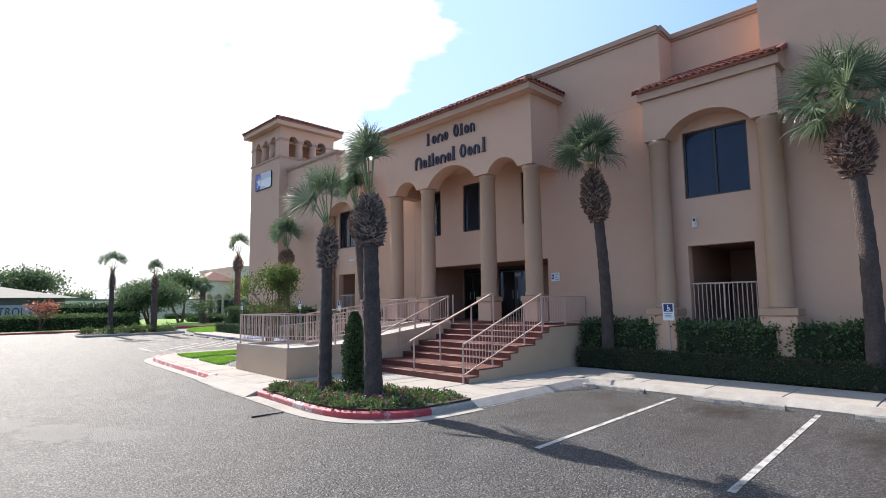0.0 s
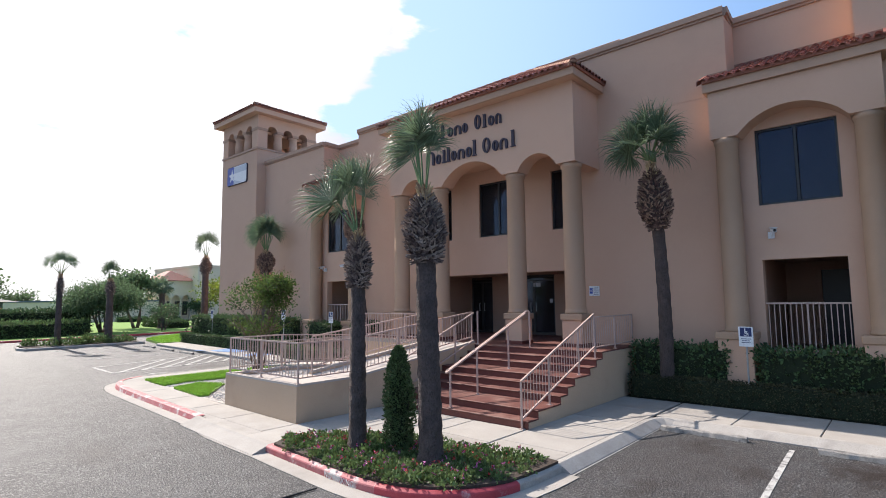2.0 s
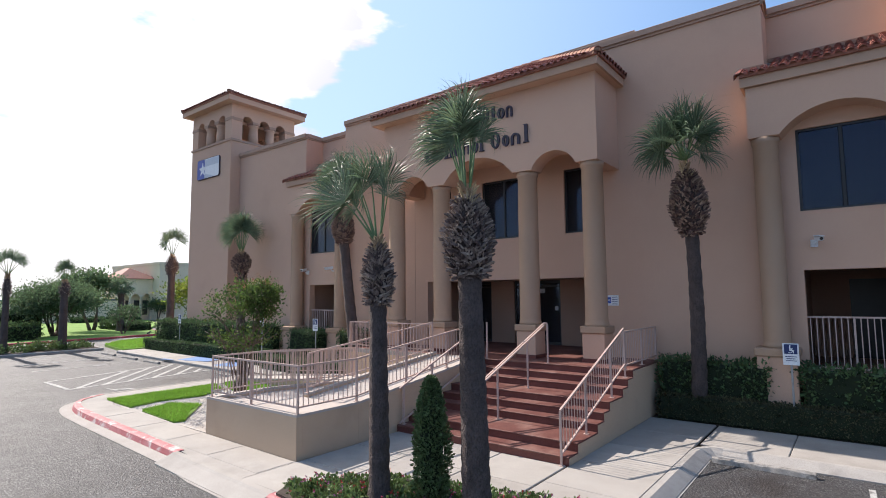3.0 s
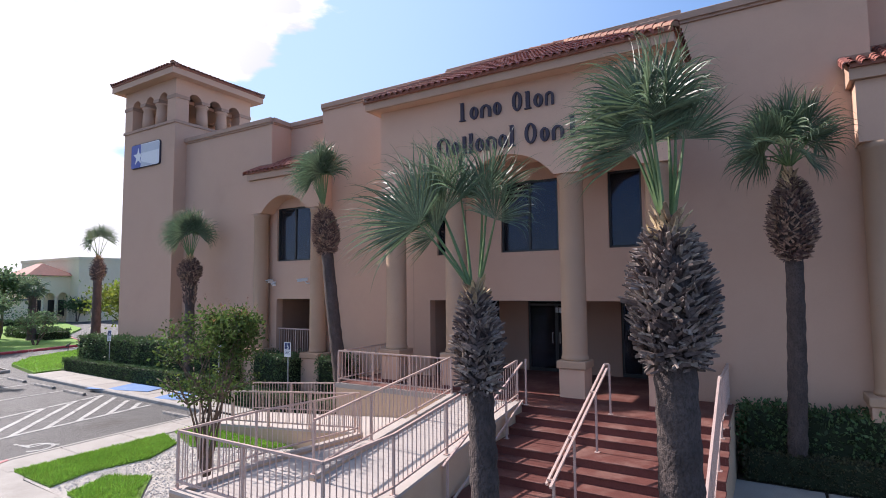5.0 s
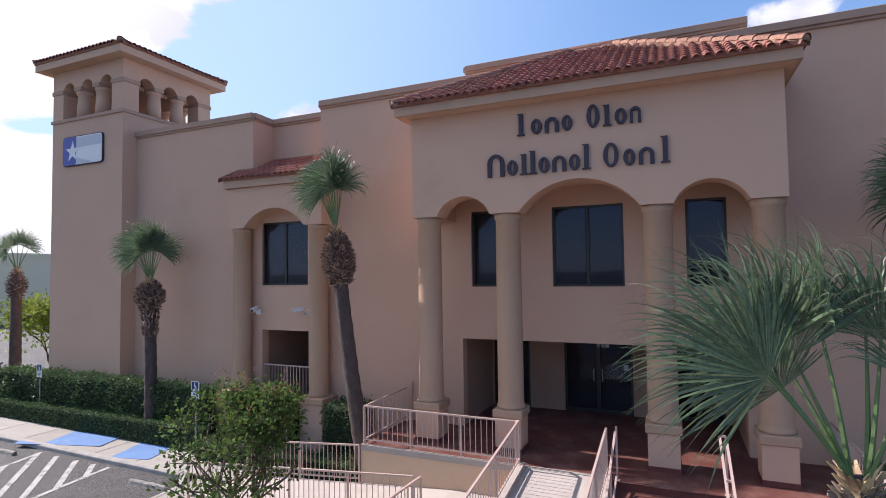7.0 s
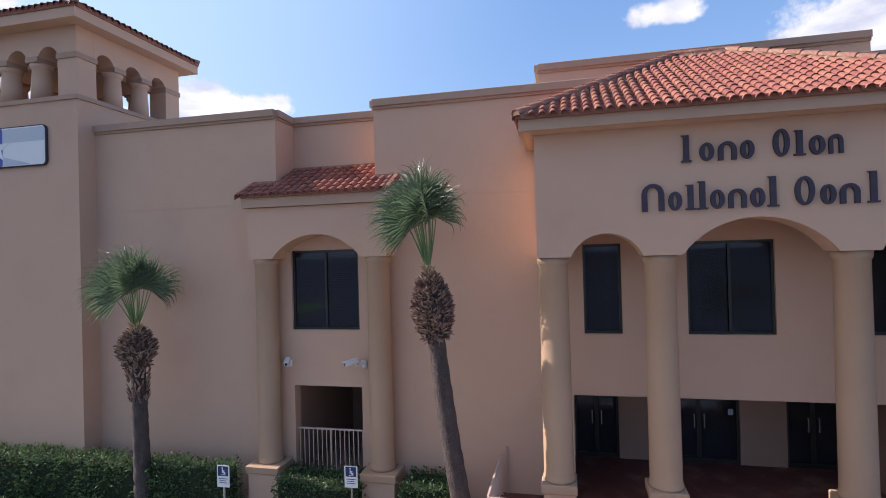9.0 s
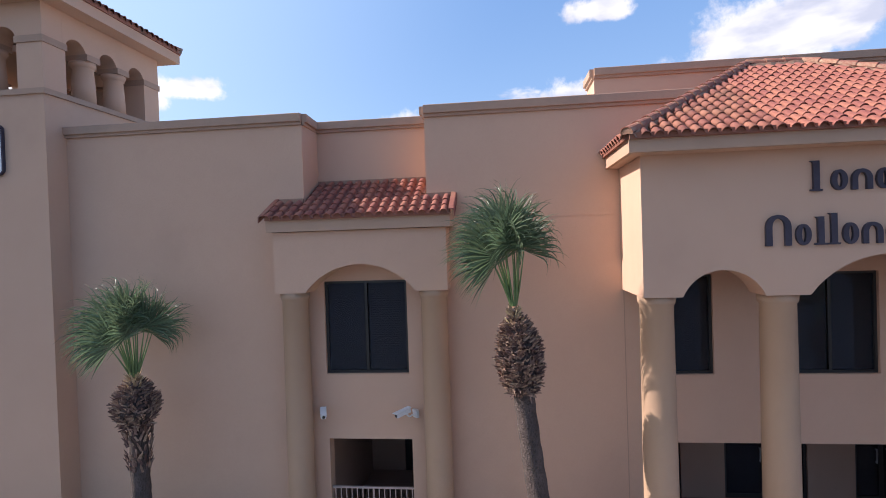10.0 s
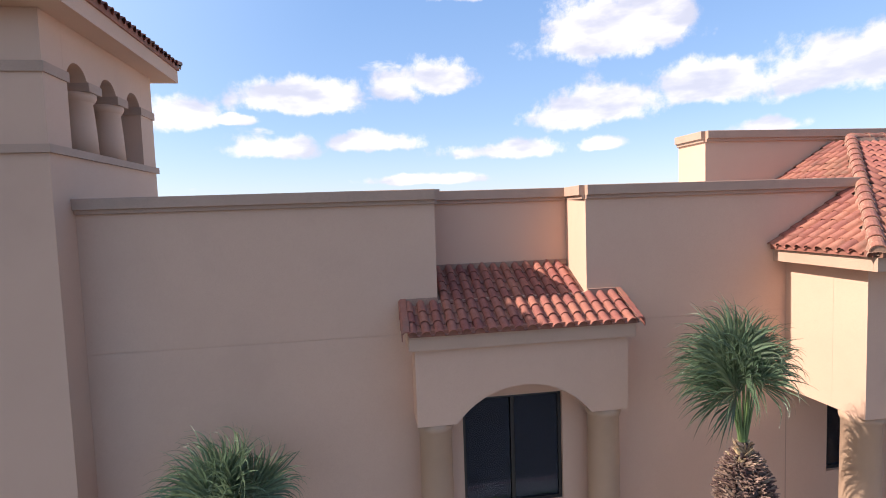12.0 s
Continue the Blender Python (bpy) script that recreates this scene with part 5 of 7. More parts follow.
def stair_railing(y, label, balusters=True, double=False):
    root = thing("stair_railing", label, "railing", "railings of the entrance")
    up = Vector((0, 0, 1))
    a, b = Vector((9.60, y, 0.10)), Vector((13.10, y, FLOOR))
    h = 0.98
    bm = bmesh.new()
    square_bar(bm, a + up * h, b + up * h, 0.041, 0.035)
    part("top_rail", bm, RAIL, root)
    if not double:
        bm = bmesh.new()
        square_bar(bm, a + up * 0.20, b + up * 0.14, 0.035, 0.03)
        part("bottom_rail", bm, RAIL, root)
    if balusters:
        n = 28
        for k in range(1, n):
            p = a.lerp(b, k / n)
            bm = bmesh.new()
            square_bar(bm, p + up * 0.19, p + up * (h - 0.015), 0.013)
            part("baluster", bm, RAIL, root)
    for x in ((9.60, 10.75, 12.2, 13.10) if balusters else (9.75, 10.8, 12.2, 13.3)):
        k = sum(1 for q in NOSE if q <= x + 0.01)
        zb = 0.10 + RISE * k
        if x < 9.62:
            zb = 0.10
        t = (x - a.x) / (b.x - a.x)
        bm = bmesh.new()
        square_bar(bm, (x, y, zb), (x, y, a.z + (b.z - a.z) * t + h - 0.02), 0.037)
        box(bm, x - 0.05, x + 0.05, y - 0.05, y + 0.05, zb, zb + 0.008)
        part("post", bm, RAIL, root)
    if double:
        bm = bmesh.new()
        square_bar(bm, a + up * h + Vector((0.1, 0.1, 0)), b + up * h + Vector((0.2, 0.1, 0.05)), 0.04)
        part("top_rail", bm, RAIL, root)
        for x in (9.75, 10.8, 12.2, 13.28):
            t = (x - a.x) / (b.x - a.x)
            z = a.z + (b.z - a.z) * t + h
            bm = bmesh.new()
            square_bar(bm, (x, y, z), (x, y + 0.1, z), 0.035)
            part("link", bm, RAIL, root)
    return root


stair_railing(9.03, "pinkish beige steel railing beside the red steps")
stair_railing(11.12, "double pinkish beige steel handrail up the middle of the steps", False, True)
stair_railing(13.02, "open two-bar pinkish beige steel handrail along the ramp wall", False)


# ---- palms ----
WIND = Vector((-0.10, 0.85, -0.35))


def frond(root, origin, az, el, lp, R, nseg, rng, wind=1.0, sag=1.0, roll=None, spread=2.0):
    """A fan leaf: an arching stalk and a pleated fan, its fingers joined to half their length, then parting, drooping and blowing with the wind."""
    d = Vector((math.cos(az) * math.cos(el), math.sin(az) * math.cos(el), math.sin(el)))
    p = Vector(origin)
    bm = bmesh.new()
    steps_n = 6
    pts = [p.copy()]
    for k in range(steps_n):
        d = (d + Vector((0, 0, -0.05 * sag * math.cos(el))) + WIND * 0.02 * wind).normalized()
        p = p + d * lp / steps_n
        pts.append(p.copy())
    for k in range(steps_n):
        bar(bm, pts[k], pts[k + 1], 0.021 - 0.002 * k, 5, 0.019 - 0.002 * k)
    leaf = part("stalk", bm, PETIOLE, root)
    u = (d + Vector((0, 0, -0.40 * sag))).normalized()
    s = u.cross(Vector((0, 0, 1)))
    s = Vector((1, 0, 0)) if s.length < 0.05 else s.normalized()
    s = Matrix.Rotation(rng.uniform(-1.3, 1.3) if roll is None else roll, 3, u) @ s
    n = s.cross(u).normalized()
    verts, faces = [], []
    st, split = 11, 0.47
    for i in range(nseg):
        th = (i / (nseg - 1) - 0.5) * 2 * spread
        L = R * (0.80 + 0.20 * math.cos(th * 0.8)) * rng.uniform(0.9, 1.1)
        dd = (u * math.cos(th) + s * math.sin(th) + n * (0.28 - 0.34 * abs(math.sin(th)))).normalized()
        q = p.copy()
        wmax = 2 * R * split * math.sin(spread / nseg) * 0.96
        base = len(verts)
        limp = rng.uniform(0.35, 1.35)
        lean = Vector((rng.uniform(-1, 1), rng.uniform(-1, 1), rng.uniform(-1, 1))) * 0.10
        for k in range(st + 1):
            f = k / st
            ww = wmax * (f / split if f < split else max(0.05, (1 - (f - split) / (1 - split)) ** 1.15)) * 0.5
            across = dd.cross(n)
            across = s.copy() if across.length < 1e-3 else across.normalized()
            across = (across + n * (0.55 if i % 2 else -0.55)).normalized()
            verts += [(q - across * ww)[:], (q + across * ww)[:]]
            bend = max(0.0, f - 0.40) * limp
            dd = (dd + (Vector((0, 0, -1.0 * sag)) + WIND * 0.85 * wind) * bend * 0.95 + (lean if f > split else lean * 0.1)).normalized()
            q = q + dd * L / st
        for k in range(st):
            a = base + 2 * k
            faces.append((a, a + 1, a + 3, a + 2))
    data_part("blade_fan", verts, faces, FROND, leaf)
    return leaf


def palm(base, head, trunk_r, bulb, bulb_r, label, fronds, R, lp, seed, boots=230, mid=None, nseg=46, sleeve=0.0, wind=1.0, el_range=(0.2, 1.45), leaves=(), boot_mat=BOOT, sag=0.5, spread=1.4, group="palms at the bank"):
    """A fan palm: tapered leaning trunk, egg-shaped crown of old leaf bases, fibrous neck and fan leaves.
    base and head are (x, y, z); head is the top of the neck; bulb is the length of egg and neck.
    leaves may give each leaf as (azimuth, elevation, stalk, radius, roll) in degrees and metres."""
    rng = random.Random(seed)
    root = thing("palm_tree", label, "palm tree", group)
    B, H = Vector(base), Vector(head)
    M = Vector(mid) if mid else B.lerp(H, 0.5)

    def axis(t):
        return B * (1 - t) ** 2 + M * (2 * t * (1 - t)) + H * t * t if mid else B.lerp(H, t)

    length = (H - B).length
    tb = 1 - bulb / length
    n, rows = 16, 40
    bm = bmesh.new()
    rings = []
    for k in range(rows + 1):
        t = k / rows * (tb + 0.03)
        c = axis(t)
        r = trunk_r * (1.0 - 0.20 * k / rows + 0.28 * max(0.0, 1 - k / 4) ** 2) + 0.008 * math.sin(k * 1.9)
        rings.append([bm.verts.new(c + Vector((math.cos(a), math.sin(a), 0)) * r * (1 + 0.04 * noise.noise(Vector((a, k * 0.7, seed))))) for a in (j * math.tau / n for j in range(n))])
    for a, b in zip(rings, rings[1:]):
        for j in range(n):
            bm.faces.new((a[j], a[(j + 1) % n], b[(j + 1) % n], b[j]))
    bm.faces.new(rings[-1])
    bm.faces.new(rings[0][::-1])
    part("trunk", bm, TRUNK, root, smooth=True)
    neck_r = min(0.085, bulb_r * 0.3)

    def egg(f):
        """Radius of the egg at f from bottom to top; the neck takes the last part."""
        if f < 0.36:
            return trunk_r * 0.8 + (bulb_r - trunk_r * 0.8) * math.sin(f / 0.36 * math.pi / 2) ** 0.9
        g = min(1.0, (f - 0.36) / 0.52)
        return neck_r + (bulb_r - neck_r) * math.cos(g * math.pi / 2) ** 0.72

    bm = bmesh.new()
    lathe(bm, (0, 0), [(max(0.03, egg(k / 12) * 0.84), k / 12 * bulb) for k in range(13)], 12)
    low = axis(tb)
    lean = (H - low).normalized().to_track_quat("Z", "Y").to_matrix().to_4x4()
    bmesh.ops.transform(bm, matrix=Matrix.Translation(low) @ lean, verts=bm.verts)
    part("crown_core", bm, TRUNK, root, smooth=True)
    verts, faces = [], []
    place = Matrix.Translation(low) @ lean

    def plate(p, d, nn, L, w, tip):
        tang = d.cross(nn).normalized()
        i = len(verts)
        for c, ww, tt in ((p, w * 1.15, 0.010), (p + d * L * 0.6 + nn * 0.012, w * 0.95, 0.007), (p + d * L + nn * 0.035, w * tip, 0.003)):
            for sx, sn in ((-1, -1), (1, -1), (1, 1), (-1, 1)):
                verts.append((place @ (c + tang * sx * ww * 0.5 + nn * sn * tt))[:])
        for k2 in (0, 4):
            for j in range(4):
                faces.append((i + k2 + j, i + k2 + (j + 1) % 4, i + k2 + 4 + (j + 1) % 4, i + k2 + 4 + j))
        faces.append((i + 8, i + 9, i + 10, i + 11))

    size = 0.52 + bulb_r * 0.55
    for k in range(boots):
        f = 0.015 + 0.87 * (k + 0.5) / boots
        a = k * 2.39996 + rng.uniform(-0.5, 0.5)
        f = max(0.01, f + rng.uniform(-0.03, 0.03))
        r = egg(f)
        out = Vector((math.cos(a), math.sin(a), 0))
        tang = Vector((-math.sin(a), math.cos(a), 0))
        way = (1 if k % 2 else -1) * (1.0 - 0.6 * f) * rng.uniform(0.25, 1.2)
        rise = rng.uniform(0.15, 0.8) if f > 0.12 else rng.uniform(-0.35, 0.4)
        d = (out * rng.uniform(0.12, 0.55) + Vector((0, 0, rise)) + tang * way).normalized()
        L = size * rng.uniform(0.08, 0.24)
        w = size * rng.uniform(0.026, 0.056)
        p = out * r * 0.88 + Vector((0, 0, f * bulb - 0.2 * L))
        plate(p, d, (out - d * out.dot(d)).normalized(), L, w, rng.uniform(0.2, 0.85))
    for k in range(int(sleeve * 160)):
        a = k * 2.39996 + rng.uniform(-0.5, 0.5)
        z = -sleeve * rng.random() + 0.05
        r = trunk_r * (1.45 + 0.35 * z / max(sleeve, 0.01))
        out = Vector((math.cos(a), math.sin(a), 0))
        d = (out * rng.uniform(0.1, 0.3) + Vector((0, 0, 1)) + Vector((-math.sin(a), math.cos(a), 0)) * rng.uniform(-0.5, 0.5)).normalized()
        plate(out * r * 0.8 + Vector((0, 0, z)), d, (out - d * out.dot(d)).normalized(), rng.uniform(0.1, 0.22), rng.uniform(0.03, 0.06), rng.uniform(0.3, 0.8))
    data_part("boot_mass", verts, faces, boot_mat, root, "grey criss-crossed cut leaf bases", kind="stuff")
    verts, faces = [], []
    for k in range(46):
        a = k * 2.4 + rng.uniform(-0.2, 0.2)
        out = Vector((math.cos(a), math.sin(a), 0))
        tang = Vector((-math.sin(a), math.cos(a), 0))
        f = 0.82 + 0.19 * k / 46
        d = (out * rng.uniform(0.1, 0.6) + Vector((0, 0, 1)) + tang * rng.uniform(-0.5, 0.5)).normalized()
        p = out * egg(min(f, 1.0)) * 0.85 + Vector((0, 0, f * bulb - 0.04))
        plate(p, d, (out - d * out.dot(d)).normalized(), rng.uniform(0.08, 0.20), rng.uniform(0.025, 0.06), rng.uniform(0.15, 0.6))
    data_part("neck", verts, faces, NECK, root, "orange-brown fibrous neck", kind="stuff")
    for az, el, stalk, radius, roll in leaves:
        o = H + Vector((math.cos(radians(az)), math.sin(radians(az)), 0)) * 0.045 - Vector((0, 0, 0.03))
        frond(root, o, radians(az), radians(el), stalk, radius, nseg, rng, wind, sag, radians(roll), spread)
    for k in range(fronds):
        t = (k + 0.5) / fronds
        az = k * 2.39996 + rng.uniform(-0.3, 0.3)
        el = el_range[1] + (el_range[0] - el_range[1]) * t ** 0.9 + rng.uniform(-0.1, 0.1)
        o = H + Vector((math.cos(az), math.sin(az), 0)) * 0.05 - Vector((0, 0, 0.04 * t))
        frond(root, o, az, el, lp * (1.12 - 0.5 * t) * rng.uniform(0.85, 1.12), R * rng.uniform(0.85, 1.1), nseg, rng, wind, 0.7 + 0.65 * t)
    return root


P_LABEL = "fan palm with bulging grey leaf bases"
palm((6.45, 10.53, 0.12), (6.68, 10.82, 4.13), 0.165, 1.08, 0.215, P_LABEL + ", shorter, in the flower bed", 0, 0.80, 1.05, 1, 760, nseg=56, wind=0.75, sag=0.5, spread=1.5, boot_mat=GREY_BOOT,
     leaves=((100, 60, 0.94, 1.0, 82), (78, 68, 0.94, 0.96, 55), (118, 56, 0.88, 0.98, 100), (100, 72, 0.86, 0.92, 90), (100, 60, 0.70, 0.60, 70), (75, 85, 1.04, 0.80, 10), (-85, 81, 0.94, 0.74, 84), (-70, 85, 1.0, 0.70, 60), (-100, 70, 0.74, 0.55, 105)))
palm((6.62, 8.85, 0.12), (6.52, 8.89, 4.70), 0.205, 1.26, 0.325, P_LABEL + ", taller, in the flower bed", 0, 0.92, 1.0, 2, 1150, nseg=52, wind=0.7, sag=0.7, spread=1.6, boot_mat=GREY_BOOT,
     leaves=((115, 79, 0.70, 0.80, 78), (128, 84, 0.86, 0.82, 60), (105, 75, 0.62, 0.76, 90), (150, 86, 0.88, 0.76, 40), (60, 88, 0.96, 0.76, 15), (-65, 84, 0.80, 0.62, 82), (-85, 79, 0.68, 0.58, 70), (-40, 87, 0.90, 0.66, 50), (120, 88, 0.98, 0.78, 100), (100, 83, 0.76, 0.76, 110)))
palm((14.85, 7.84, 0.1), (13.98, 7.70, 6.47), 0.19, 1.75, 0.415, P_LABEL + " against the bank wall", 20, 0.84, 0.72, 3, 1250, mid=(14.75, 7.66, 3.0), wind=0.25, el_range=(0.6, 1.52))
palm((14.80, 1.36, 0.1), (14.60, 1.47, 6.40), 0.20, 1.55, 0.45, P_LABEL + " beside the hedge", 20, 0.98, 0.9, 4, 1000, mid=(14.6, 1.15, 3.5), wind=0.4, el_range=(0.4, 1.5))
palm((14.1, 19.15, 0.1), (13.92, 20.0, 6.79), 0.225, 1.50, 0.40, P_LABEL + " leaning beside the terrace", 0, 0.92, 0.98, 5, 1500, mid=(14.08, 19.75, 3.2), wind=0.9, sag=0.95, spread=1.75,
     leaves=((120, 80, 1.02, 1.06, 80), (105, 84, 1.14, 1.04, 60), (135, 76, 0.92, 1.04, 95), (95, 78, 0.98, 1.04, 40), (160, 82, 1.06, 0.99, 110), (125, 88, 1.28, 1.06, 75), (60, 87, 1.26, 1.02, 50), (-70, 82, 1.08, 0.95, 80), (-85, 78, 0.98, 0.91, 64), (-55, 87, 1.22, 0.95, 95), (200, 84, 1.10, 0.95, 90), (30, 83, 1.08, 0.97, 90), (225, 80, 0.96, 0.91, 78), (128, 70, 0.78, 0.91, 85), (110, 72, 0.86, 0.95, 70), (270, 85, 1.05, 0.91, 70)))
palm((14.45, 27.5, 0.2), (14.42, 27.6, 5.42), 0.21, 1.0, 0.43, P_LABEL + " in the tower hedge", 0, 0.90, 0.98, 6, 760, sleeve=0.95, wind=0.75, sag=1.0, spread=1.75,
     leaves=((125, 74, 0.92, 1.03, 80), (110, 79, 1.02, 1.05, 60), (140, 77, 0.98, 1.03, 100), (150, 83, 1.12, 1.05, 85), (100, 85, 1.18, 1.06, 70), (170, 70, 0.82, 0.96, 60), (60, 82, 1.10, 1.03, 50), (-60, 74, 0.98, 0.96, 82), (-75, 78, 1.04, 0.96, 66), (-45, 70, 0.90, 0.90, 95), (210, 78, 0.98, 0.99, 90), (30, 76, 1.00, 0.99, 90), (250, 84, 1.08, 0.96, 60), (130, 66, 0.74, 0.92, 75), (-55, 86, 1.2, 1.01, 85)))
palm((15.98, 37.85, 0.4), (16.03, 37.95, 5.90), 0.24, 1.25, 0.37, P_LABEL + " past the tower", 0, 0.6, 0.8, 7, 260, nseg=34, wind=0.4, sag=0.8, spread=1.6, boot_mat=GREY_BOOT,
     leaves=((125, 66, 0.82, 0.78, 80), (112, 58, 0.70, 0.72, 64), (140, 80, 1.0, 0.74, 60), (-40, 80, 1.12, 0.80, 70), (-50, 68, 0.95, 0.74, 90), (60, 84, 1.2, 0.74, 20), (200, 76, 1.0, 0.7, 80)))
palm((8.45, 39.9, 0.4), (8.45, 39.95, 4.55), 0.17, 1.2, 0.18, P_LABEL + ", thin, in the far planter", 0, 0.5, 0.8, 8, 160, nseg=26, wind=0.2, sag=0.8, spread=1.7, boot_mat=GREY_BOOT,
     leaves=((140, 52, 0.95, 0.56, 80), (130, 62, 0.75, 0.52, 80), (120, 74, 0.8, 0.56, 70), (-40, 54, 0.90, 0.56, 80), (-30, 66, 0.75, 0.52, 80), (-60, 76, 0.8, 0.56, 70), (90, 86, 0.95, 0.66, 40), (0, 80, 0.9, 0.64, 90), (200, 78, 0.85, 0.6, 60)))
palm((11.0, 39.7, 0.4), (11.0, 39.8, 4.30), 0.22, 0.95, 0.27, P_LABEL + ", thin, in the far planter", 0, 0.55, 0.7, 9, 160, nseg=26, wind=0.2, sag=0.7, spread=1.6, boot_mat=GREY_BOOT,
     leaves=((140, 74, 0.6, 0.58, 80), (100, 84, 0.7, 0.62, 40), (-40, 72, 0.6, 0.55, 80), (-30, 80, 0.66, 0.58, 60), (120, 66, 0.45, 0.5, 80), (-50, 88, 0.8, 0.6, 80), (130, 86, 0.78, 0.6, 100), (210, 78, 0.6, 0.55, 60)))
palm((20.0, 55.5, 0.4), (20.0, 55.6, 4.1), 0.30, 0.6, 0.34, P_LABEL + " on the far lawn", 16, 0.85, 0.55, 10, 90, nseg=22, wind=0.1, el_range=(-0.1, 1.4))


# ---- hedges, shrubs, trees ----
def hedge(x0, x1, y0, y1, z0, z1, label, density=650, size=0.045, seed=0, rough=0.05, mat=HEDGE):
    """A clipped hedge: an inner mass coloured as dark as leaf shade, and a skin of small leaves."""
    rng = np.random.default_rng(seed)
    root = thing("hedge", label, "hedge", "hedges of the bank")
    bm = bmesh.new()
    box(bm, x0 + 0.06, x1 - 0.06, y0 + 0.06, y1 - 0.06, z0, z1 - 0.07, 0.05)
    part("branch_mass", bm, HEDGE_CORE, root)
    P, N = [], []
    dx, dy, dz = x1 - x0, y1 - y0, z1 - z0
    for area, axis, at, sgn in ((dy * dz, 0, x0, -1), (dx * dz, 1, y0, -1), (dx * dz, 1, y1, 1), (dx * dy, 2, z1, 1)):
        n = int(area * density)
        p = np.stack([rng.uniform(x0, x1, n), rng.uniform(y0, y1, n), rng.uniform(z0, z1, n)], 1)
        wave = np.sin(p[:, 1] * 3.1 + seed) * 0.4 + np.sin(p[:, 1] * 7.3 + p[:, 2] * 5.0) * 0.35 + np.sin(p[:, 0] * 9.0 + p[:, 2] * 4.0) * 0.3
        p[:, axis] = at + sgn * (rough * wave + rng.normal(0, rough * 0.55, n) - 0.05)
        nr = np.zeros((n, 3))
        nr[:, axis] = sgn
        nr[:, 2] += 0.4
        P.append(p)
        N.append(nr)
    v, f = leaf_cloud(np.concatenate(P), np.concatenate(N), size, rng)
    data_part("foliage", v, f, mat, root, kind="stuff")
    return root


H1 = "tall dark green clipped shrub hedge against the wall"
H3 = "low green clipped hedge along the footpath"
H2 = "low brownish green clipped hedge along the footpath"
hedge(14.85, 15.6, 6.3, 8.75, 0.1, 1.52, H1, 420, 0.062, seed=1, rough=0.11)
hedge(14.85, 15.6, 3.2, 5.68, 0.1, 1.50, H1, 420, 0.062, seed=2, rough=0.11)
hedge(14.85, 15.6, -0.4, 2.96, 0.1, 1.50, H1, 420, 0.062, seed=3, rough=0.11)
hedge(14.85, 15.6, -6.0, -0.9, 0.1, 1.50, H1, 300, 0.06, seed=4, rough=0.11)
hedge(14.50, 14.98, -8.0, 8.75, 0.1, 0.74, H2, 800, 0.035, seed=5, rough=0.03, mat=HEDGE_LOW)
hedge(14.4, 15.08, 25.2, 36.2, 0.2, 1.98, H1, 560, 0.055, seed=6, rough=0.10)
hedge(13.95, 14.42, 24.9, 36.6, 0.2, 0.98, H3, 700, 0.04, seed=7, rough=0.03)
hedge(14.5, 15.6, 22.0, 24.0, 0.15, 1.78, H1, seed=8, rough=0.10)
hedge(14.6, 15.6, 19.9, 20.95, 0.15, 1.85, H1, seed=9, rough=0.10)
hedge(13.5, 14.2, 19.2, 24.6, 0.12, 0.80, H3, 700, 0.04, seed=10, rough=0.04)
hedge(-30.0, 12.6, 49.5, 51.2, 0.35, 1.42, "long tall clipped hedge before the low dark building", 190, 0.11, seed=11, rough=0.16, mat=FAR_HEDGE)
hedge(7.4, 13.6, 52.6, 54.0, 0.35, 2.2, "dark uneven taller hedge behind the clipped one", 190, 0.11, seed=13, rough=0.2)
hedge(20.3, 22.2, 54.4, 61.0, 0.45, 1.05, "low dark hedge on the far lawn beside the side road", 160, 0.11, seed=15, rough=0.12)
hedge(23.0, 30.5, 76.5, 77.6, 0.4, 0.95, "low hedge at the back of the far lawn", 140, 0.11, seed=12, rough=0.15)


def bed_plants():
    rng = np.random.default_rng(5)
    pts = []
    xs, ys = [p[0] for p in BED], [p[1] for p in BED]

    def inside(x, y):
        c = False
        for k in range(len(BED)):
            (x0, y0), (x1, y1) = BED[k], BED[k - 1]
            if (y0 > y) != (y1 > y) and x < (x1 - x0) * (y - y0) / (y1 - y0) + x0:
                c = not c
        return c

    clumps = []
    while len(clumps) < 270:
        x, y = rng.uniform(min(xs) + 0.1, max(xs)), rng.uniform(min(ys) + 0.1, max(ys))
        if inside(x, y) and inside(x - 0.16, y) and inside(x, y - 0.14):
            clumps.append((x, y, rng.uniform(0.05, 0.17)))
    root = thing("ground_cover", "low leafy flowering plants filling the island bed", "flowering plants", kind="stuff")
    P, N, F = [], [], []
    for x, y, h in clumps:
        n = 75
        d = rng.normal(0, 1, (n, 3))
        d /= np.linalg.norm(d, axis=1)[:, None]
        d[:, 2] = abs(d[:, 2])
        p = np.array([x, y, 0.13]) + d * np.array([0.17, 0.17, h]) * rng.uniform(0.5, 1, (n, 1))
        P.append(p)
        N.append(d + np.array([0, 0, 0.5]))
        for _ in range(rng.integers(0, 4)):
            e = rng.uniform(-0.14, 0.14, 2)
            F.append((x + e[0], y + e[1], 0.13 + h * rng.uniform(0.85, 1.15)))
    v, f = leaf_cloud(np.concatenate(P), np.concatenate(N), 0.042, rng)
    data_part("foliage", v, f, SHRUB, root, kind="stuff")
    F = np.array(F)
    for mat, sel in ((FLOWER_PINK, rng.random(len(F)) < 0.45), (FLOWER_RED, None)):
        q = F[sel] if sel is not None else F[rng.random(len(F)) < 0.4]
        q = np.repeat(q, 7, 0) + rng.normal(0, 0.012, (len(q) * 7, 3))
        v, f = leaf_cloud(q, np.tile([0, 0, 1.0], (len(q), 1)), 0.022, rng, 1.2, 0.8)
        data_part("blossom", v, f, mat, root, kind="stuff")


bed_plants()


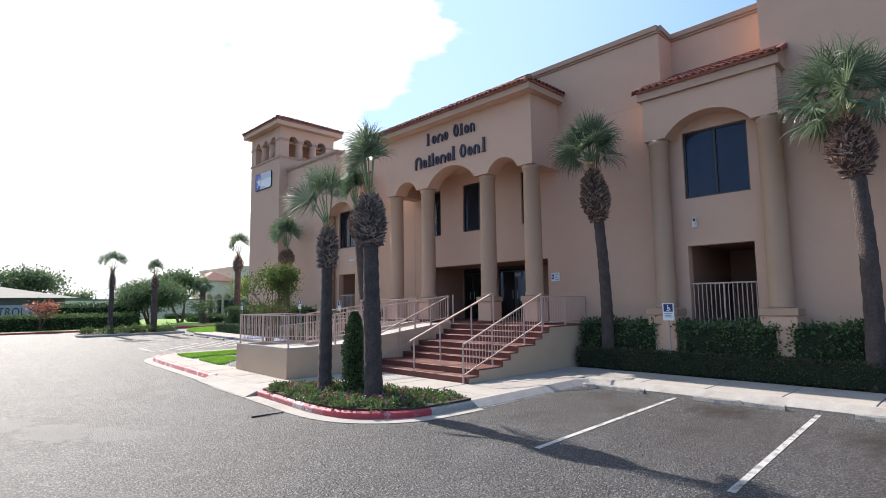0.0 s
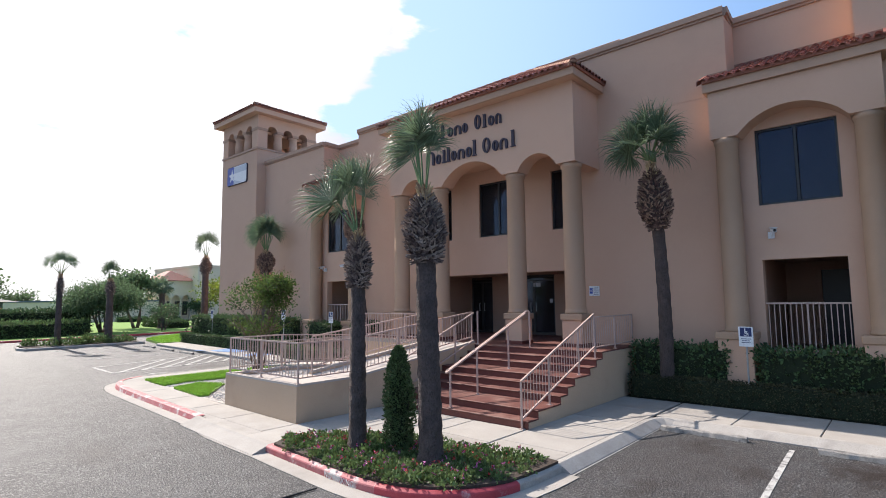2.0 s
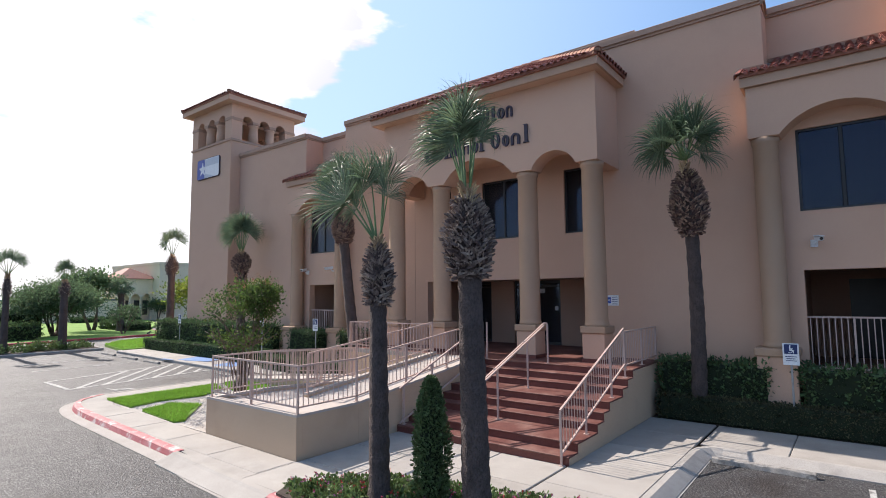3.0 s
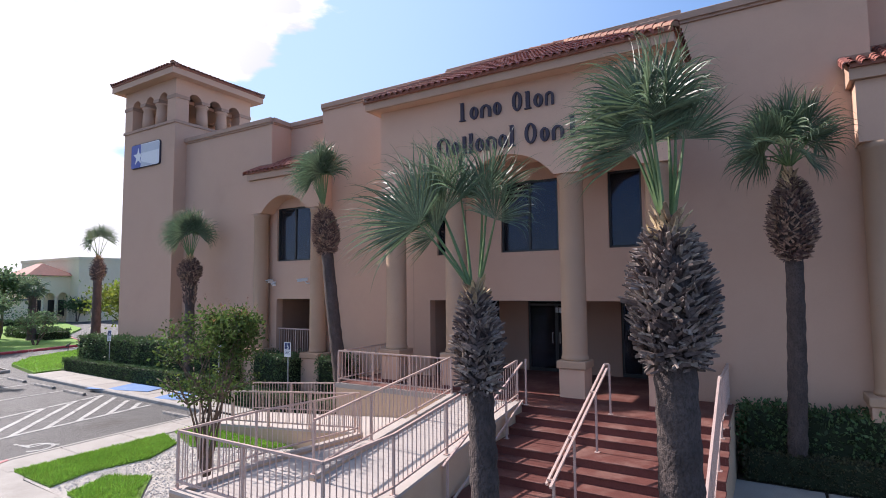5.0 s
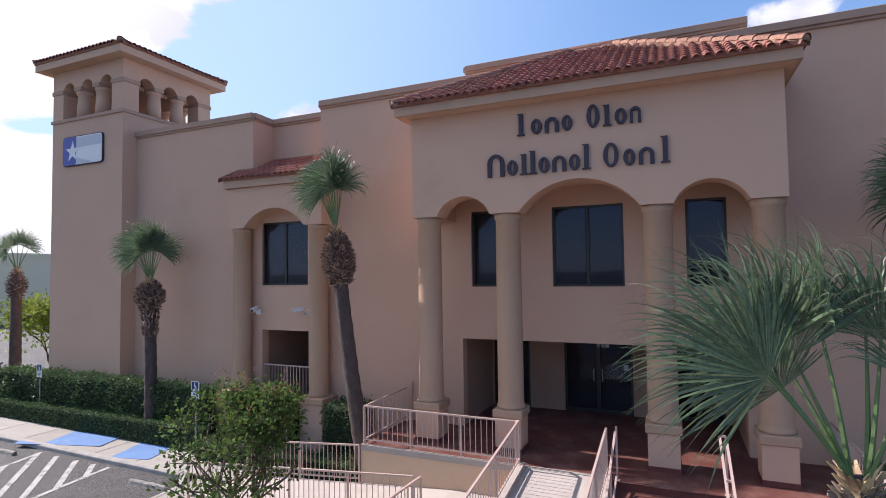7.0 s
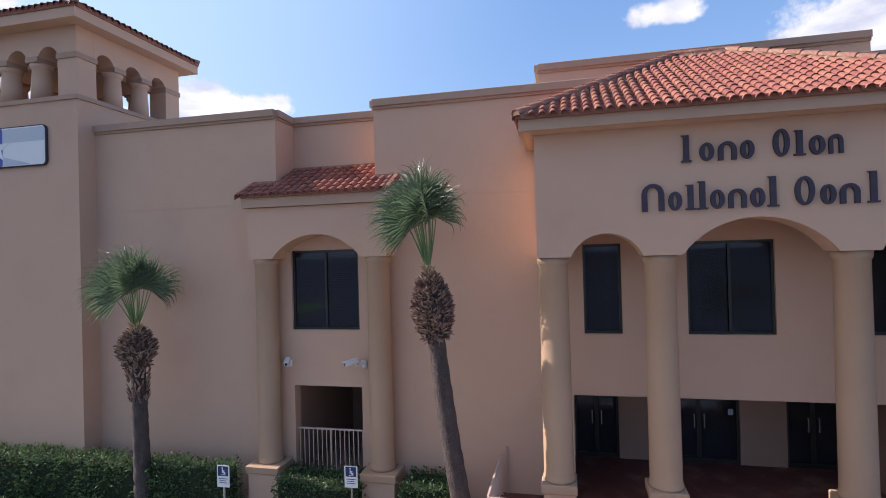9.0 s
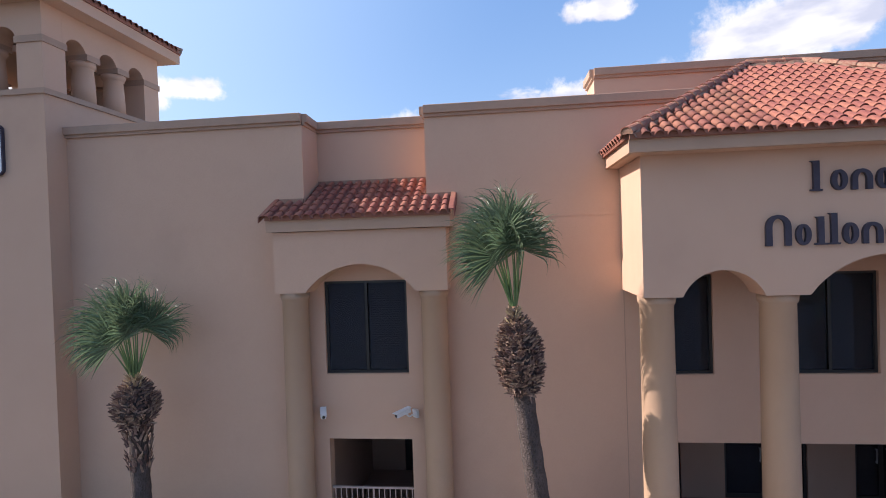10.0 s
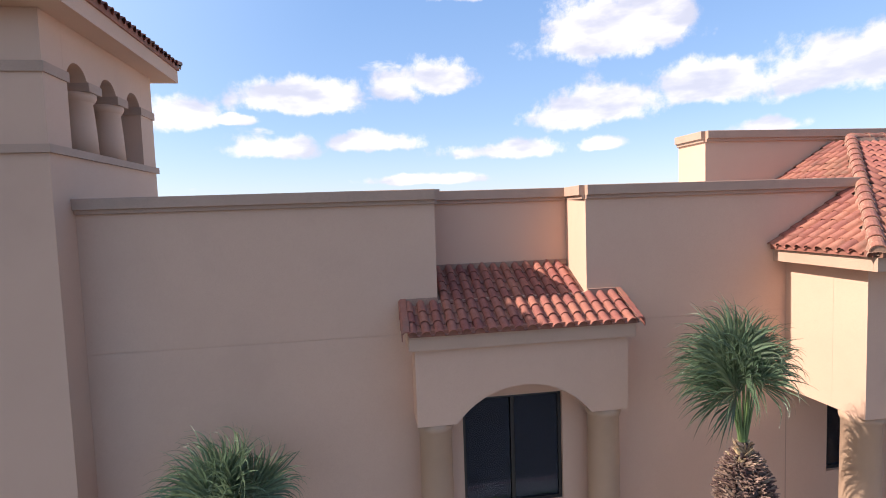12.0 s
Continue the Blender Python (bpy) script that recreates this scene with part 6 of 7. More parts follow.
def planter_plants():
    """Low leafy plants in tufts along the far planter."""
    rng = np.random.default_rng(15)
    root = thing("planter_shrubs", "low pale green leafy plants in the far planter", "shrubs", kind="stuff")
    P, N = [], []
    for k in range(46):
        x, y, h = rng.uniform(7.0, 12.4), rng.uniform(39.0, 40.4), rng.uniform(0.25, 0.6)
        d = rng.normal(0, 1, (60, 3))
        d /= np.linalg.norm(d, axis=1)[:, None]
        d[:, 2] = abs(d[:, 2])
        P.append(np.array([x, y, gz(y) + WALK]) + d * np.array([0.26, 0.26, h]) * rng.uniform(0.5, 1, (60, 1)))
        N.append(d + np.array([0, 0, 0.6]))
    v, f = leaf_cloud(np.concatenate(P), np.concatenate(N), 0.085, rng, 1.8)
    data_part("foliage", v, f, SHRUB, root, kind="stuff")


planter_plants()


def column_shrub(x, y, z0, h, r):
    rng = np.random.default_rng(9)
    root = thing("evergreen_shrub", "narrow clipped evergreen shrub standing in the flower bed", "shrub")
    # solid core, its dark colour standing for shade behind the leaves
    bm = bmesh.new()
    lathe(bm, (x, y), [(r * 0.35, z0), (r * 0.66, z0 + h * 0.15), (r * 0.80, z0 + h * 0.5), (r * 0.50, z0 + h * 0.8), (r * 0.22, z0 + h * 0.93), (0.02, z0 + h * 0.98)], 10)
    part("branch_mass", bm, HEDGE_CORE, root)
    n = 8500
    f = rng.uniform(0, 1, n) ** 0.9
    a = rng.uniform(0, math.tau, n)
    rr = np.interp(f, [0, 0.15, 0.5, 0.82, 0.95, 1.0], [r * 0.7, r * 0.95, r, r * 0.66, r * 0.34, 0.03]) * (1 + 0.10 * np.sin(a * 3 + f * 9) + 0.09 * np.sin(a * 5 - f * 23)) * rng.uniform(0.78, 1.16, n)
    P = np.stack([x + rr * np.cos(a), y + rr * np.sin(a), z0 + f * h], 1)
    N = np.stack([np.cos(a) * 0.8, np.sin(a) * 0.8, np.full(n, 0.7)], 1)
    v, fc = leaf_cloud(P, N, 0.029, rng, 2.0, 0.8)
    data_part("foliage", v, fc, CYPRESS, root, kind="stuff")


column_shrub(6.75, 9.75, 0.12, 1.84, 0.235)


def tree(base, height, spread, stems, leaves, size, seed, label, mat, trunk_r=0.05, low=0.35, group="trees", clump=0.42, fork=0.42, seed_heads=0, keep=1.0):
    """A multi-stemmed tree: tapered limbs that fork, and leaves gathered in loose clumps at the twig ends."""
    rng = np.random.default_rng(seed)
    root = thing("tree", label, "tree", group)
    bm = bmesh.new()
    ends = []

    def limb(p, d, L, r, depth):
        p, d = np.array(p), np.array(d)
        for k in range(4):
            away = p[:2] - np.array(base[:2])
            d = d + rng.normal(0, 0.12, 3) + np.array([0, 0, 0.06])
            if depth and np.linalg.norm(away) > spread * 1.05:
                return
            d /= np.linalg.norm(d)
            q = p + d * L / 4
            bar(bm, p, q, r * (1 - 0.12 * k), 6 if depth < 2 else 4, r * (1 - 0.12 * (k + 1)))
            p = q
            if depth >= 1:
                ends.append(p.copy())
        if depth < 3:
            for _ in range(3):
                e = d + rng.normal(0, 0.55, 3)
                e[2] = abs(e[2]) * 0.6 + 0.15
                limb(p, e / np.linalg.norm(e), L * 0.58, r * 0.55, depth + 1)

    for k in range(stems):
        a = k * math.tau / stems + rng.uniform(-0.3, 0.3)
        lean = rng.uniform(0.15, 0.45) * spread / height * 2
        d = np.array([math.cos(a) * lean, math.sin(a) * lean, 1.0])
        limb(np.array(base) + np.array([math.cos(a), math.sin(a), 0]) * trunk_r * 1.5, d / np.linalg.norm(d), height * fork, trunk_r, 0)
    part("trunk", bm, BARK, root, smooth=True)
    ends = np.array(ends)
    c = np.array(base)
    top_z = base[2] + height
    ends = ends[ends[:, 2] > base[2] + low * height]
    ends[:, 2] = np.minimum(ends[:, 2], top_z)
    rel = ends[:, :2] - c[:2]
    rad = np.linalg.norm(rel, axis=1)
    far = np.maximum(1.0, rad / spread)
    ends[:, :2] = c[:2] + rel / far[:, None]
    bushy = ends[rng.random(len(ends)) < keep]
    pick = bushy[rng.integers(0, len(bushy), leaves)]
    off = rng.normal(0, 1, (leaves, 3)) * clump * np.array([1, 1, 0.7])
    P = pick + off
    N = off / np.linalg.norm(off, axis=1)[:, None] + np.array([0, 0, 0.3])
    v, f = leaf_cloud(P, N, size, rng)
    data_part("crown", v, f, mat, root, kind="stuff")
    if seed_heads:
        tips = ends[np.argsort(-ends[:, 2])[: len(ends) // 3]]
        tips = tips[rng.integers(0, len(tips), seed_heads)] + rng.normal(0, 0.12, (seed_heads, 3)) + np.array([0, 0, 0.16])
        q = np.repeat(tips, 14, 0) + rng.normal(0, 0.028, (seed_heads * 14, 3)) * np.array([1, 1, 1.6])
        v, f = leaf_cloud(q, np.tile([0, 0, 1.0], (len(q), 1)), 0.02, rng, 1.3, 0.9)
        data_part("seed_heads", v, f, RED_LEAF, root, "small reddish seed heads", kind="stuff")
    return root


tree((9.0, 18.55, 0.15), 4.05, 0.88, 11, 6600, 0.054, 21, "multi-stemmed crape myrtle with small leaves beside the ramp", TREE_LEAF, 0.034, 0.38, clump=0.12, seed_heads=46, keep=0.30)
tree((14.5, 53.0, 0.35), 5.6, 3.3, 9, 30000, 0.095, 22, "broad spreading leafy tree with thin stems on the far lawn", FAR_LEAF, 0.10, 0.17, "trees across the drive", 0.55, 0.34)
tree((19.0, 59.0, 0.35), 6.0, 2.2, 4, 5000, 0.16, 23, "dark leafy tree behind the far lawn", FAR_LEAF, 0.12, 0.3, "trees across the drive", 0.5)
tree((9.3, 90.0, 0.35), 9.9, 4.4, 5, 6500, 0.22, 26, "tall airy tree behind the low building", FAR_LEAF, 0.2, 0.25, "trees across the drive", 0.75, 0.33)
tree((15.6, 92.0, 0.35), 4.8, 2.0, 4, 1800, 0.2, 27, "small airy tree behind the boundary wall", FAR_LEAF, 0.12, 0.4, "trees across the drive", 0.5)
tree((5.9, 49.0, 0.35), 2.5, 0.7, 5, 900, 0.10, 30, "small red-leaved shrub before the far hedge", RED_LEAF, 0.04, 0.3, "trees across the drive", 0.25)
tree((19.3, 40.7, 0.35), 4.7, 1.7, 5, 4200, 0.13, 28, "yellow-green young tree by the tower", YOUNG_LEAF, 0.05, 0.28, "trees across the drive", 0.45)
tree((18.5, 51.0, 0.35), 2.6, 0.9, 4, 900, 0.12, 29, "small thin tree on the far lawn", FAR_LEAF, 0.05, 0.3, "trees across the drive", 0.3)


tree((34.0, 79.8, 0.35), 3.0, 1.3, 4, 1500, 0.16, 31, "dark bushy shrub before the pale building", HEDGE, 0.06, 0.2, "trees across the drive", 0.4)


def grass(poly, count, seed, h=0.055, z=WALK):
    rng = np.random.default_rng(seed)
    xs, ys = [p[0] for p in poly], [p[1] for p in poly]
    X, Y = rng.uniform(min(xs), max(xs), count), rng.uniform(min(ys), max(ys), count)
    keep = np.zeros(count, bool)
    for k in range(len(poly)):
        (x0, y0), (x1, y1) = poly[k], poly[k - 1]
        cross = ((y0 > Y) != (y1 > Y)) & (X < (x1 - x0) * (Y - y0) / ((y1 - y0) or 1e-9) + x0)
        keep ^= cross
    X, Y = X[keep], Y[keep]
    n = len(X)
    Z = -0.04 + 0.012 * np.clip(Y - 12, 0, 28) + z
    a = rng.uniform(0, math.tau, n)
    w, hh = h * 0.16, h * rng.uniform(0.6, 1.3, n)
    b = np.stack([X, Y, Z], 1)
    s = np.stack([np.cos(a) * w, np.sin(a) * w, np.zeros(n)], 1)
    tip = b + np.stack([rng.normal(0, 0.5, n) * hh, rng.normal(0, 0.5, n) * hh, hh], 1)
    v = np.stack([b - s, b + s, tip], 1).reshape(-1, 3)
    ob = data_part("grass", v.tolist(), np.arange(3 * n).reshape(-1, 3).tolist(), BLADE)
    tagged(ob, "bright green mown grass blades on the lawn", "grass", kind="stuff")


for k, poly in enumerate(LAWNS):
    grass(poly, (9000, 20000, 14000)[k], 40 + k, 0.07)
grass(FAR_LAWNS[0], 22000, 44, 0.09)


def pebbles():
    rng = np.random.default_rng(3)
    v, f = [], []
    for _ in range(6500):
        x, y, r = rng.uniform(7.0, 11.2), rng.uniform(16.6, 22.2), rng.uniform(0.012, 0.03)
        z = gz(y) + WALK - 0.02
        i = len(v)
        for dx, dy, dz in ((1, 0, 0.2), (0, 1, 0.2), (-1, 0, 0.2), (0, -1, 0.2), (0, 0, 1)):
            v.append((x + dx * r * rng.uniform(0.7, 1.2), y + dy * r * rng.uniform(0.7, 1.2), z + dz * r * 0.8))
        f += [(i, i + 1, i + 4), (i + 1, i + 2, i + 4), (i + 2, i + 3, i + 4), (i + 3, i, i + 4)]
    tagged(data_part("pebbles", v, f, PEBBLE), "loose pale pebbles round the small tree", "pebbles", kind="stuff")


pebbles()


# ---- signs and fittings ----
def raised_shape(outer, inner=None):
    """One raised shape on the portico front from its outline in (y, z); inner is a hole with as many points."""
    bm = bmesh.new()
    x0, x1 = PX - 0.06, PX - 0.002
    loops = [[[bm.verts.new((x, y, z)) for y, z in ring] for x in (x0, x1)] for ring in ((outer, inner) if inner else (outer,))]
    n = len(outer)
    for front, back in loops:
        for k in range(n):
            bm.faces.new((front[k], front[k - 1], back[k - 1], back[k]))
    if inner:
        for a, b in zip(loops[0], loops[1]):
            for k in range(n):
                bm.faces.new((a[k], a[k - 1], b[k - 1], b[k]))
    else:
        bm.faces.new(loops[0][0])
        bm.faces.new(loops[0][1][::-1])
    part("raised_shape", bm, NAVY, sign)


def wall_sign_row(sizes, y_start, z, width, cap):
    """A row of shapes: (width, height, kind) in capital heights; kind 0 gap, 1 stem, 2 arch, 3 ring."""
    k = width / sum(w for w, h, kind in sizes)
    y = y_start
    for w, h, kind in sizes:
        a, b, top_z = y - w * k * 0.93, y - w * k * 0.07, z + cap * h
        st, c, foot = 0.095, (y - w * k / 2), 0.03
        if kind == 1:
            raised_shape([(c - 0.09, z), (c + 0.09, z), (c + 0.09, z + foot), (c + st / 2, z + foot), (c + st / 2, top_z - foot), (c + 0.09, top_z), (c - st / 2, top_z), (c - st / 2, z + foot), (c - 0.09, z + foot)])
        elif kind == 2:
            leg, arc = min(0.10, (b - a) * 0.28), [math.pi * q / 8 for q in range(9)]
            ro, ri = (b - a) / 2, (b - a) / 2 - leg
            hi = top_z - min(ro, (top_z - z) * 0.5)
            outer_arc = [(c + ro * math.cos(q), hi + (top_z - hi) * math.sin(q)) for q in arc]
            inner_arc = [(c + ri * math.cos(q), hi + (top_z - hi - 0.06) * math.sin(q)) for q in arc[::-1]]
            raised_shape([(b, z)] + outer_arc + [(a, z), (a + leg, z)] + inner_arc + [(b - leg, z)])
        elif kind == 3:
            ro, zo = (b - a) * 0.44, (top_z - z) / 2
            pts = [(math.cos(q * math.tau / 20), math.sin(q * math.tau / 20)) for q in range(20)]
            raised_shape([(c + ro * u, z + zo + zo * v) for u, v in pts], [(c + (ro - 0.085) * u, z + zo + (zo - 0.05) * v) for u, v in pts])
        y -= w * k


sign = thing("portico_sign", "two rows of raised dark purple-grey shapes on the portico", "sign")
wall_sign_row([(0.75, 1, 1), (0.65, 0.68, 3), (0.72, 0.68, 2), (0.6, 0.68, 3), (0.45, 0, 0), (0.7, 1, 3), (0.45, 0.9, 1), (0.65, 0.68, 3), (0.5, 0.68, 2)], 15.17, 8.56, 2.76, 0.50)
wall_sign_row([(0.95, 1, 2), (0.65, 0.68, 3), (0.45, 0.9, 1), (0.38, 1, 1), (0.65, 0.68, 3), (0.72, 0.68, 2), (0.65, 0.68, 3), (0.38, 1.05, 1), (0.42, 0, 0), (0.85, 1, 3), (0.65, 0.68, 3), (0.72, 0.68, 2), (0.75, 1.05, 1)], 15.82, 7.67, 4.02, 0.52)


def flag_panel():
    root = thing("tower_sign", "dark-rimmed rounded panel with blue field, pale star and grey bands", "sign")
    y0, y1, z0, z1 = 30.95, 33.24, 9.70, 10.82
    x = TX0 - 0.004

    def rounded(a, b, c, d, x0, x1, r):
        bm = bmesh.new()
        pts = []
        for cy, cz, s in ((b - r, d - r, 0), (a + r, d - r, 1), (a + r, c + r, 2), (b - r, c + r, 3)):
            pts += [(cy + r * math.cos(math.pi / 2 * (s + t / 5)), cz + r * math.sin(math.pi / 2 * (s + t / 5))) for t in range(6)]
        lo, hi = [bm.verts.new((x0, y, z)) for y, z in pts], [bm.verts.new((x1, y, z)) for y, z in pts]
        bm.faces.new(lo)
        bm.faces.new(hi[::-1])
        for k in range(len(pts)):
            bm.faces.new((lo[k], lo[k - 1], hi[k - 1], hi[k]))
        return bm

    part("rim", rounded(y0, y1, z0, z1, x - 0.07, x, 0.14), NAVY, root)
    part("face", rounded(y0 + 0.03, y1 - 0.03, z0 + 0.03, z1 - 0.03, x - 0.0760, x - 0.0705, 0.10), SIGN_WHITE, root)
    part("blue_field", rounded(y1 - 0.80, y1 - 0.03, z0 + 0.03, z1 - 0.03, x - 0.0810, x - 0.0765, 0.06), SIGN_BLUE, root)
    part("grey_band", box_bm(x - 0.0805, x - 0.0765, y0 + 0.05, y1 - 0.81, (z0 + z1) / 2 + 0.12, z1 - 0.06), SIGN_PALE, root)
    bm = bmesh.new()
    prism_pts = [(y1 - 0.81, z0 + 0.30), (y1 - 0.81, z0 + 0.05), (y0 + 0.5, z0 + 0.05)]
    vs = [bm.verts.new((x - 0.0815, y, z)) for y, z in prism_pts]
    ws = [bm.verts.new((x - 0.0765, y, z)) for y, z in prism_pts]
    bm.faces.new(vs)
    bm.faces.new(ws[::-1])
    for k in range(3):
        bm.faces.new((vs[k], vs[k - 1], ws[k - 1], ws[k]))
    part("grey_band", bm, SIGN_PALE, root)
    bm = bmesh.new()
    cy, cz = y1 - 0.60, (z0 + z1) / 2 - 0.03
    pts = [(cy + r * math.sin(k * math.pi / 5), cz + r * math.cos(k * math.pi / 5)) for k, r in ((k, 0.42 if k % 2 == 0 else 0.165) for k in range(10))]
    vs = [bm.verts.new((x - 0.0870, y, z)) for y, z in pts]
    ws = [bm.verts.new((x - 0.0815, y, z)) for y, z in pts]
    bm.faces.new(vs)
    bm.faces.new(ws[::-1])
    for k in range(10):
        bm.faces.new((vs[k], vs[k - 1], ws[k - 1], ws[k]))
    part("star", bm, SIGN_WHITE, root)


flag_panel()


def parking_sign(x, y, z_ground, z_top, yaw=0.0):
    root = thing("parking_sign", "blue and white accessible parking sign on a steel post", "sign", "parking signs")
    bm = bmesh.new()
    bar(bm, (0, 0, z_ground), (0, 0, z_top), 0.022, 8)
    part("post", bm, GALV, root)
    part("plate", box_bm(-0.032, -0.024, -0.155, 0.155, z_top - 0.48, z_top), SIGN_WHITE, root)
    part("blue_panel", box_bm(-0.036, -0.0325, -0.125, 0.125, z_top - 0.235, z_top - 0.02), SIGN_NAVY, root)
    bm = bmesh.new()
    zc = z_top - 0.165
    arc = [radians(75 + 27 * k) for k in range(10)]
    outer = [bm.verts.new((-0.0385, 0.012 + 0.052 * math.cos(q), zc + 0.052 * math.sin(q))) for q in arc]
    inner = [bm.verts.new((-0.0385, 0.012 + 0.037 * math.cos(q), zc + 0.037 * math.sin(q))) for q in arc]
    for k in range(9):
        bm.faces.new((outer[k], outer[k + 1], inner[k + 1], inner[k]))
    box(bm, -0.0395, -0.0365, 0.004, 0.024, zc, zc + 0.085)
    box(bm, -0.0395, -0.0365, -0.040, 0.004, zc, zc + 0.018)
    box(bm, -0.0395, -0.0365, -0.040, 0.004, zc + 0.042, zc + 0.056)
    box(bm, -0.0395, -0.0365, -0.058, -0.041, zc - 0.05, zc + 0.018)
    bar(bm, (-0.0395, 0.014, zc + 0.108), (-0.0365, 0.014, zc + 0.108), 0.016, 12)
    part("symbol", bm, SIGN_WHITE, root)
    for k, (a, b) in enumerate(((-0.11, 0.11), (-0.08, 0.09), (-0.10, 0.10))):
        z = z_top - 0.30 - 0.045 * k
        part("text_bar", box_bm(-0.036, -0.0325, a, b, z, z + 0.014), SIGN_NAVY, root)
    root.matrix_world = pose(x, y, 0, 0, 0, yaw)


parking_sign(14.74, 5.85, 0.10, 2.07, 4)
parking_sign(14.40, 22.0, 0.15, 2.32, 0)
parking_sign(13.75, 24.75, 0.2, 2.42, 0)
parking_sign(14.35, 33.2, 0.3, 2.34, 0)



def garden_light(x, y):
    root = thing("garden_light", "small dark garden spotlight on a stake in the grass", "garden light", "garden lights")
    z = gz(y)
    bm = bmesh.new()
    bar(bm, (x, y, z), (x, y, z + 0.42), 0.025, 6)
    part("stake", bm, FRAME, root)
    bm = bmesh.new()
    bar(bm, (x - 0.14, y - 0.05, z + 0.40), (x + 0.12, y + 0.04, z + 0.54), 0.06, 8, 0.045)
    part("head", bm, FRAME, root)


for p in ((18.0, 45.25), (18.75, 45.5), (19.5, 45.9)):
    garden_light(*p)

# a loose strip lying on the drive
STRIP = ((4.33, 9.76), (4.98, 9.71))
bm = bmesh.new()
bar(bm, (STRIP[0][0], STRIP[0][1], gz(9) + 0.015), (STRIP[1][0], STRIP[1][1], gz(9) + 0.02), 0.018, 6, 0.012)
tagged(part("rubber_strip", bm, FRAME), "short black rubber strip lying on the asphalt", "strip")

# notice plate on the wall by the steps
np_root = thing("wall_notice", "small white and blue notice plate on the stucco wall", "sign")
part("plate", box_bm(FX - 0.012, FX - 0.002, 10.02, 10.36, 2.88, 3.18), SIGN_WHITE, np_root)
part("blue_panel", box_bm(FX - 0.016, FX - 0.0125, 10.24, 10.345, 2.95, 3.12), SIGN_BLUE, np_root)
lettering("NO", 0.085, pose(FX - 0.0175, 10.292, 3.035, 90, 0, -90), SIGN_WHITE, np_root, "white capital letters")
for k in range(4):
    part("text_bar", box_bm(FX - 0.016, FX - 0.0125, 10.05, 10.21, 2.92 + 0.065 * k, 2.935 + 0.065 * k), SIGN_NAVY, np_root)


def cctv(x, y, z, yaw, label="white security camera on a wall bracket"):
    root = thing("security_camera", label, "camera", "security cameras")
    bm = bmesh.new()
    box(bm, -0.20, 0.16, -0.05, 0.05, -0.05, 0.05, 0.015)
    box(bm, -0.24, 0.17, -0.06, 0.06, 0.052, 0.064)
    part("housing", bm, WHITE_METAL, root)
    bm = bmesh.new()
    bar(bm, (-0.205, 0, 0), (-0.202, 0, 0), 0.035, 10)
    part("lens", bm, FRAME, root)
    bm = bmesh.new()
    bar(bm, (0.05, 0, -0.05), (0.12, 0, -0.14), 0.018)
    bar(bm, (0.12, 0, -0.14), (0.30, 0, -0.14), 0.018)
    part("bracket", bm, WHITE_METAL, root)
    part("wall_box", box_bm(0.27, 0.33, -0.07, 0.07, -0.22, -0.05), WHITE_METAL, root)
    root.matrix_world = pose(x, y, z, 0, -8, yaw)


cctv(FX - 0.33, 22.30, 4.42, -42)
cctv(FX - 0.33, 24.02, 4.40, 20)
cctv(FX - 0.33, 5.22, 4.45, 18)


# ---- far buildings ----
def low_building():
    root = thing("low_building", "long low dark building with a pale hipped roof", "building", "far buildings")
    x0, x1, y0, y1 = -32.0, 8.6, 57.0, 70.0
    part("wall", box_bm(x0, x1, y0, y1, 0.2, 3.0), FAR_DARK, root)
    bm = bmesh.new()
    ov, zt = 0.9, 4.55
    b = [bm.verts.new(p) for p in ((x0 - ov, y0 - ov, 3.0), (x1 + ov, y0 - ov, 3.0), (x1 + ov, y1 + ov, 3.0), (x0 - ov, y1 + ov, 3.0))]
    r0, r1 = bm.verts.new((x0 + 6.5, 63.5, zt)), bm.verts.new((x1 - 6.5, 63.5, zt))
    bm.faces.new((b[0], b[1], r1, r0))
    bm.faces.new((b[1], b[2], r1))
    bm.faces.new((b[2], b[3], r0, r1))
    bm.faces.new((b[3], b[0], r0))
    bm.faces.new(b[::-1])
    part("roof", bm, FAR_ROOF, root)
    part("sign_board", box_bm(x0 + 14.0, x1 - 0.2, y0 - 0.12, y0 - 0.02, 1.30, 2.40), SIGN_PALE, root, "pale grey sign board with dark lettering")
    cu = bpy.data.curves.new("lettering", "FONT")
    cu.body, cu.size, cu.extrude, cu.align_x = "E CONTROL UNITS", 0.95, 0.02, "RIGHT"
    cu.space_character = 1.08
    tmp = bpy.data.objects.new("lettering", cu)
    me = bpy.data.meshes.new_from_object(tmp)
    bpy.data.objects.remove(tmp)
    me.materials.append(NAVY)
    ob = new("lettering", me)
    ob.parent = root
    ob.matrix_world = pose(x1 - 0.5, y0 - 0.15, 1.52, 90, 0, 0) @ Matrix.Diagonal((0.72, 1, 1, 1))
    tagged(ob, "dark capital lettering")


low_building()
bl = thing("boundary_wall", "long pale boundary wall behind the far trees", "wall", "far buildings")
part("wall", box_bm(9.0, 30.0, 82.0, 82.3, 0.2, 3.0), FAR_WALL, bl)
part("coping", box_bm(9.0, 30.0, 81.9, 82.4, 3.0, 3.2), FAR_DARK, bl)


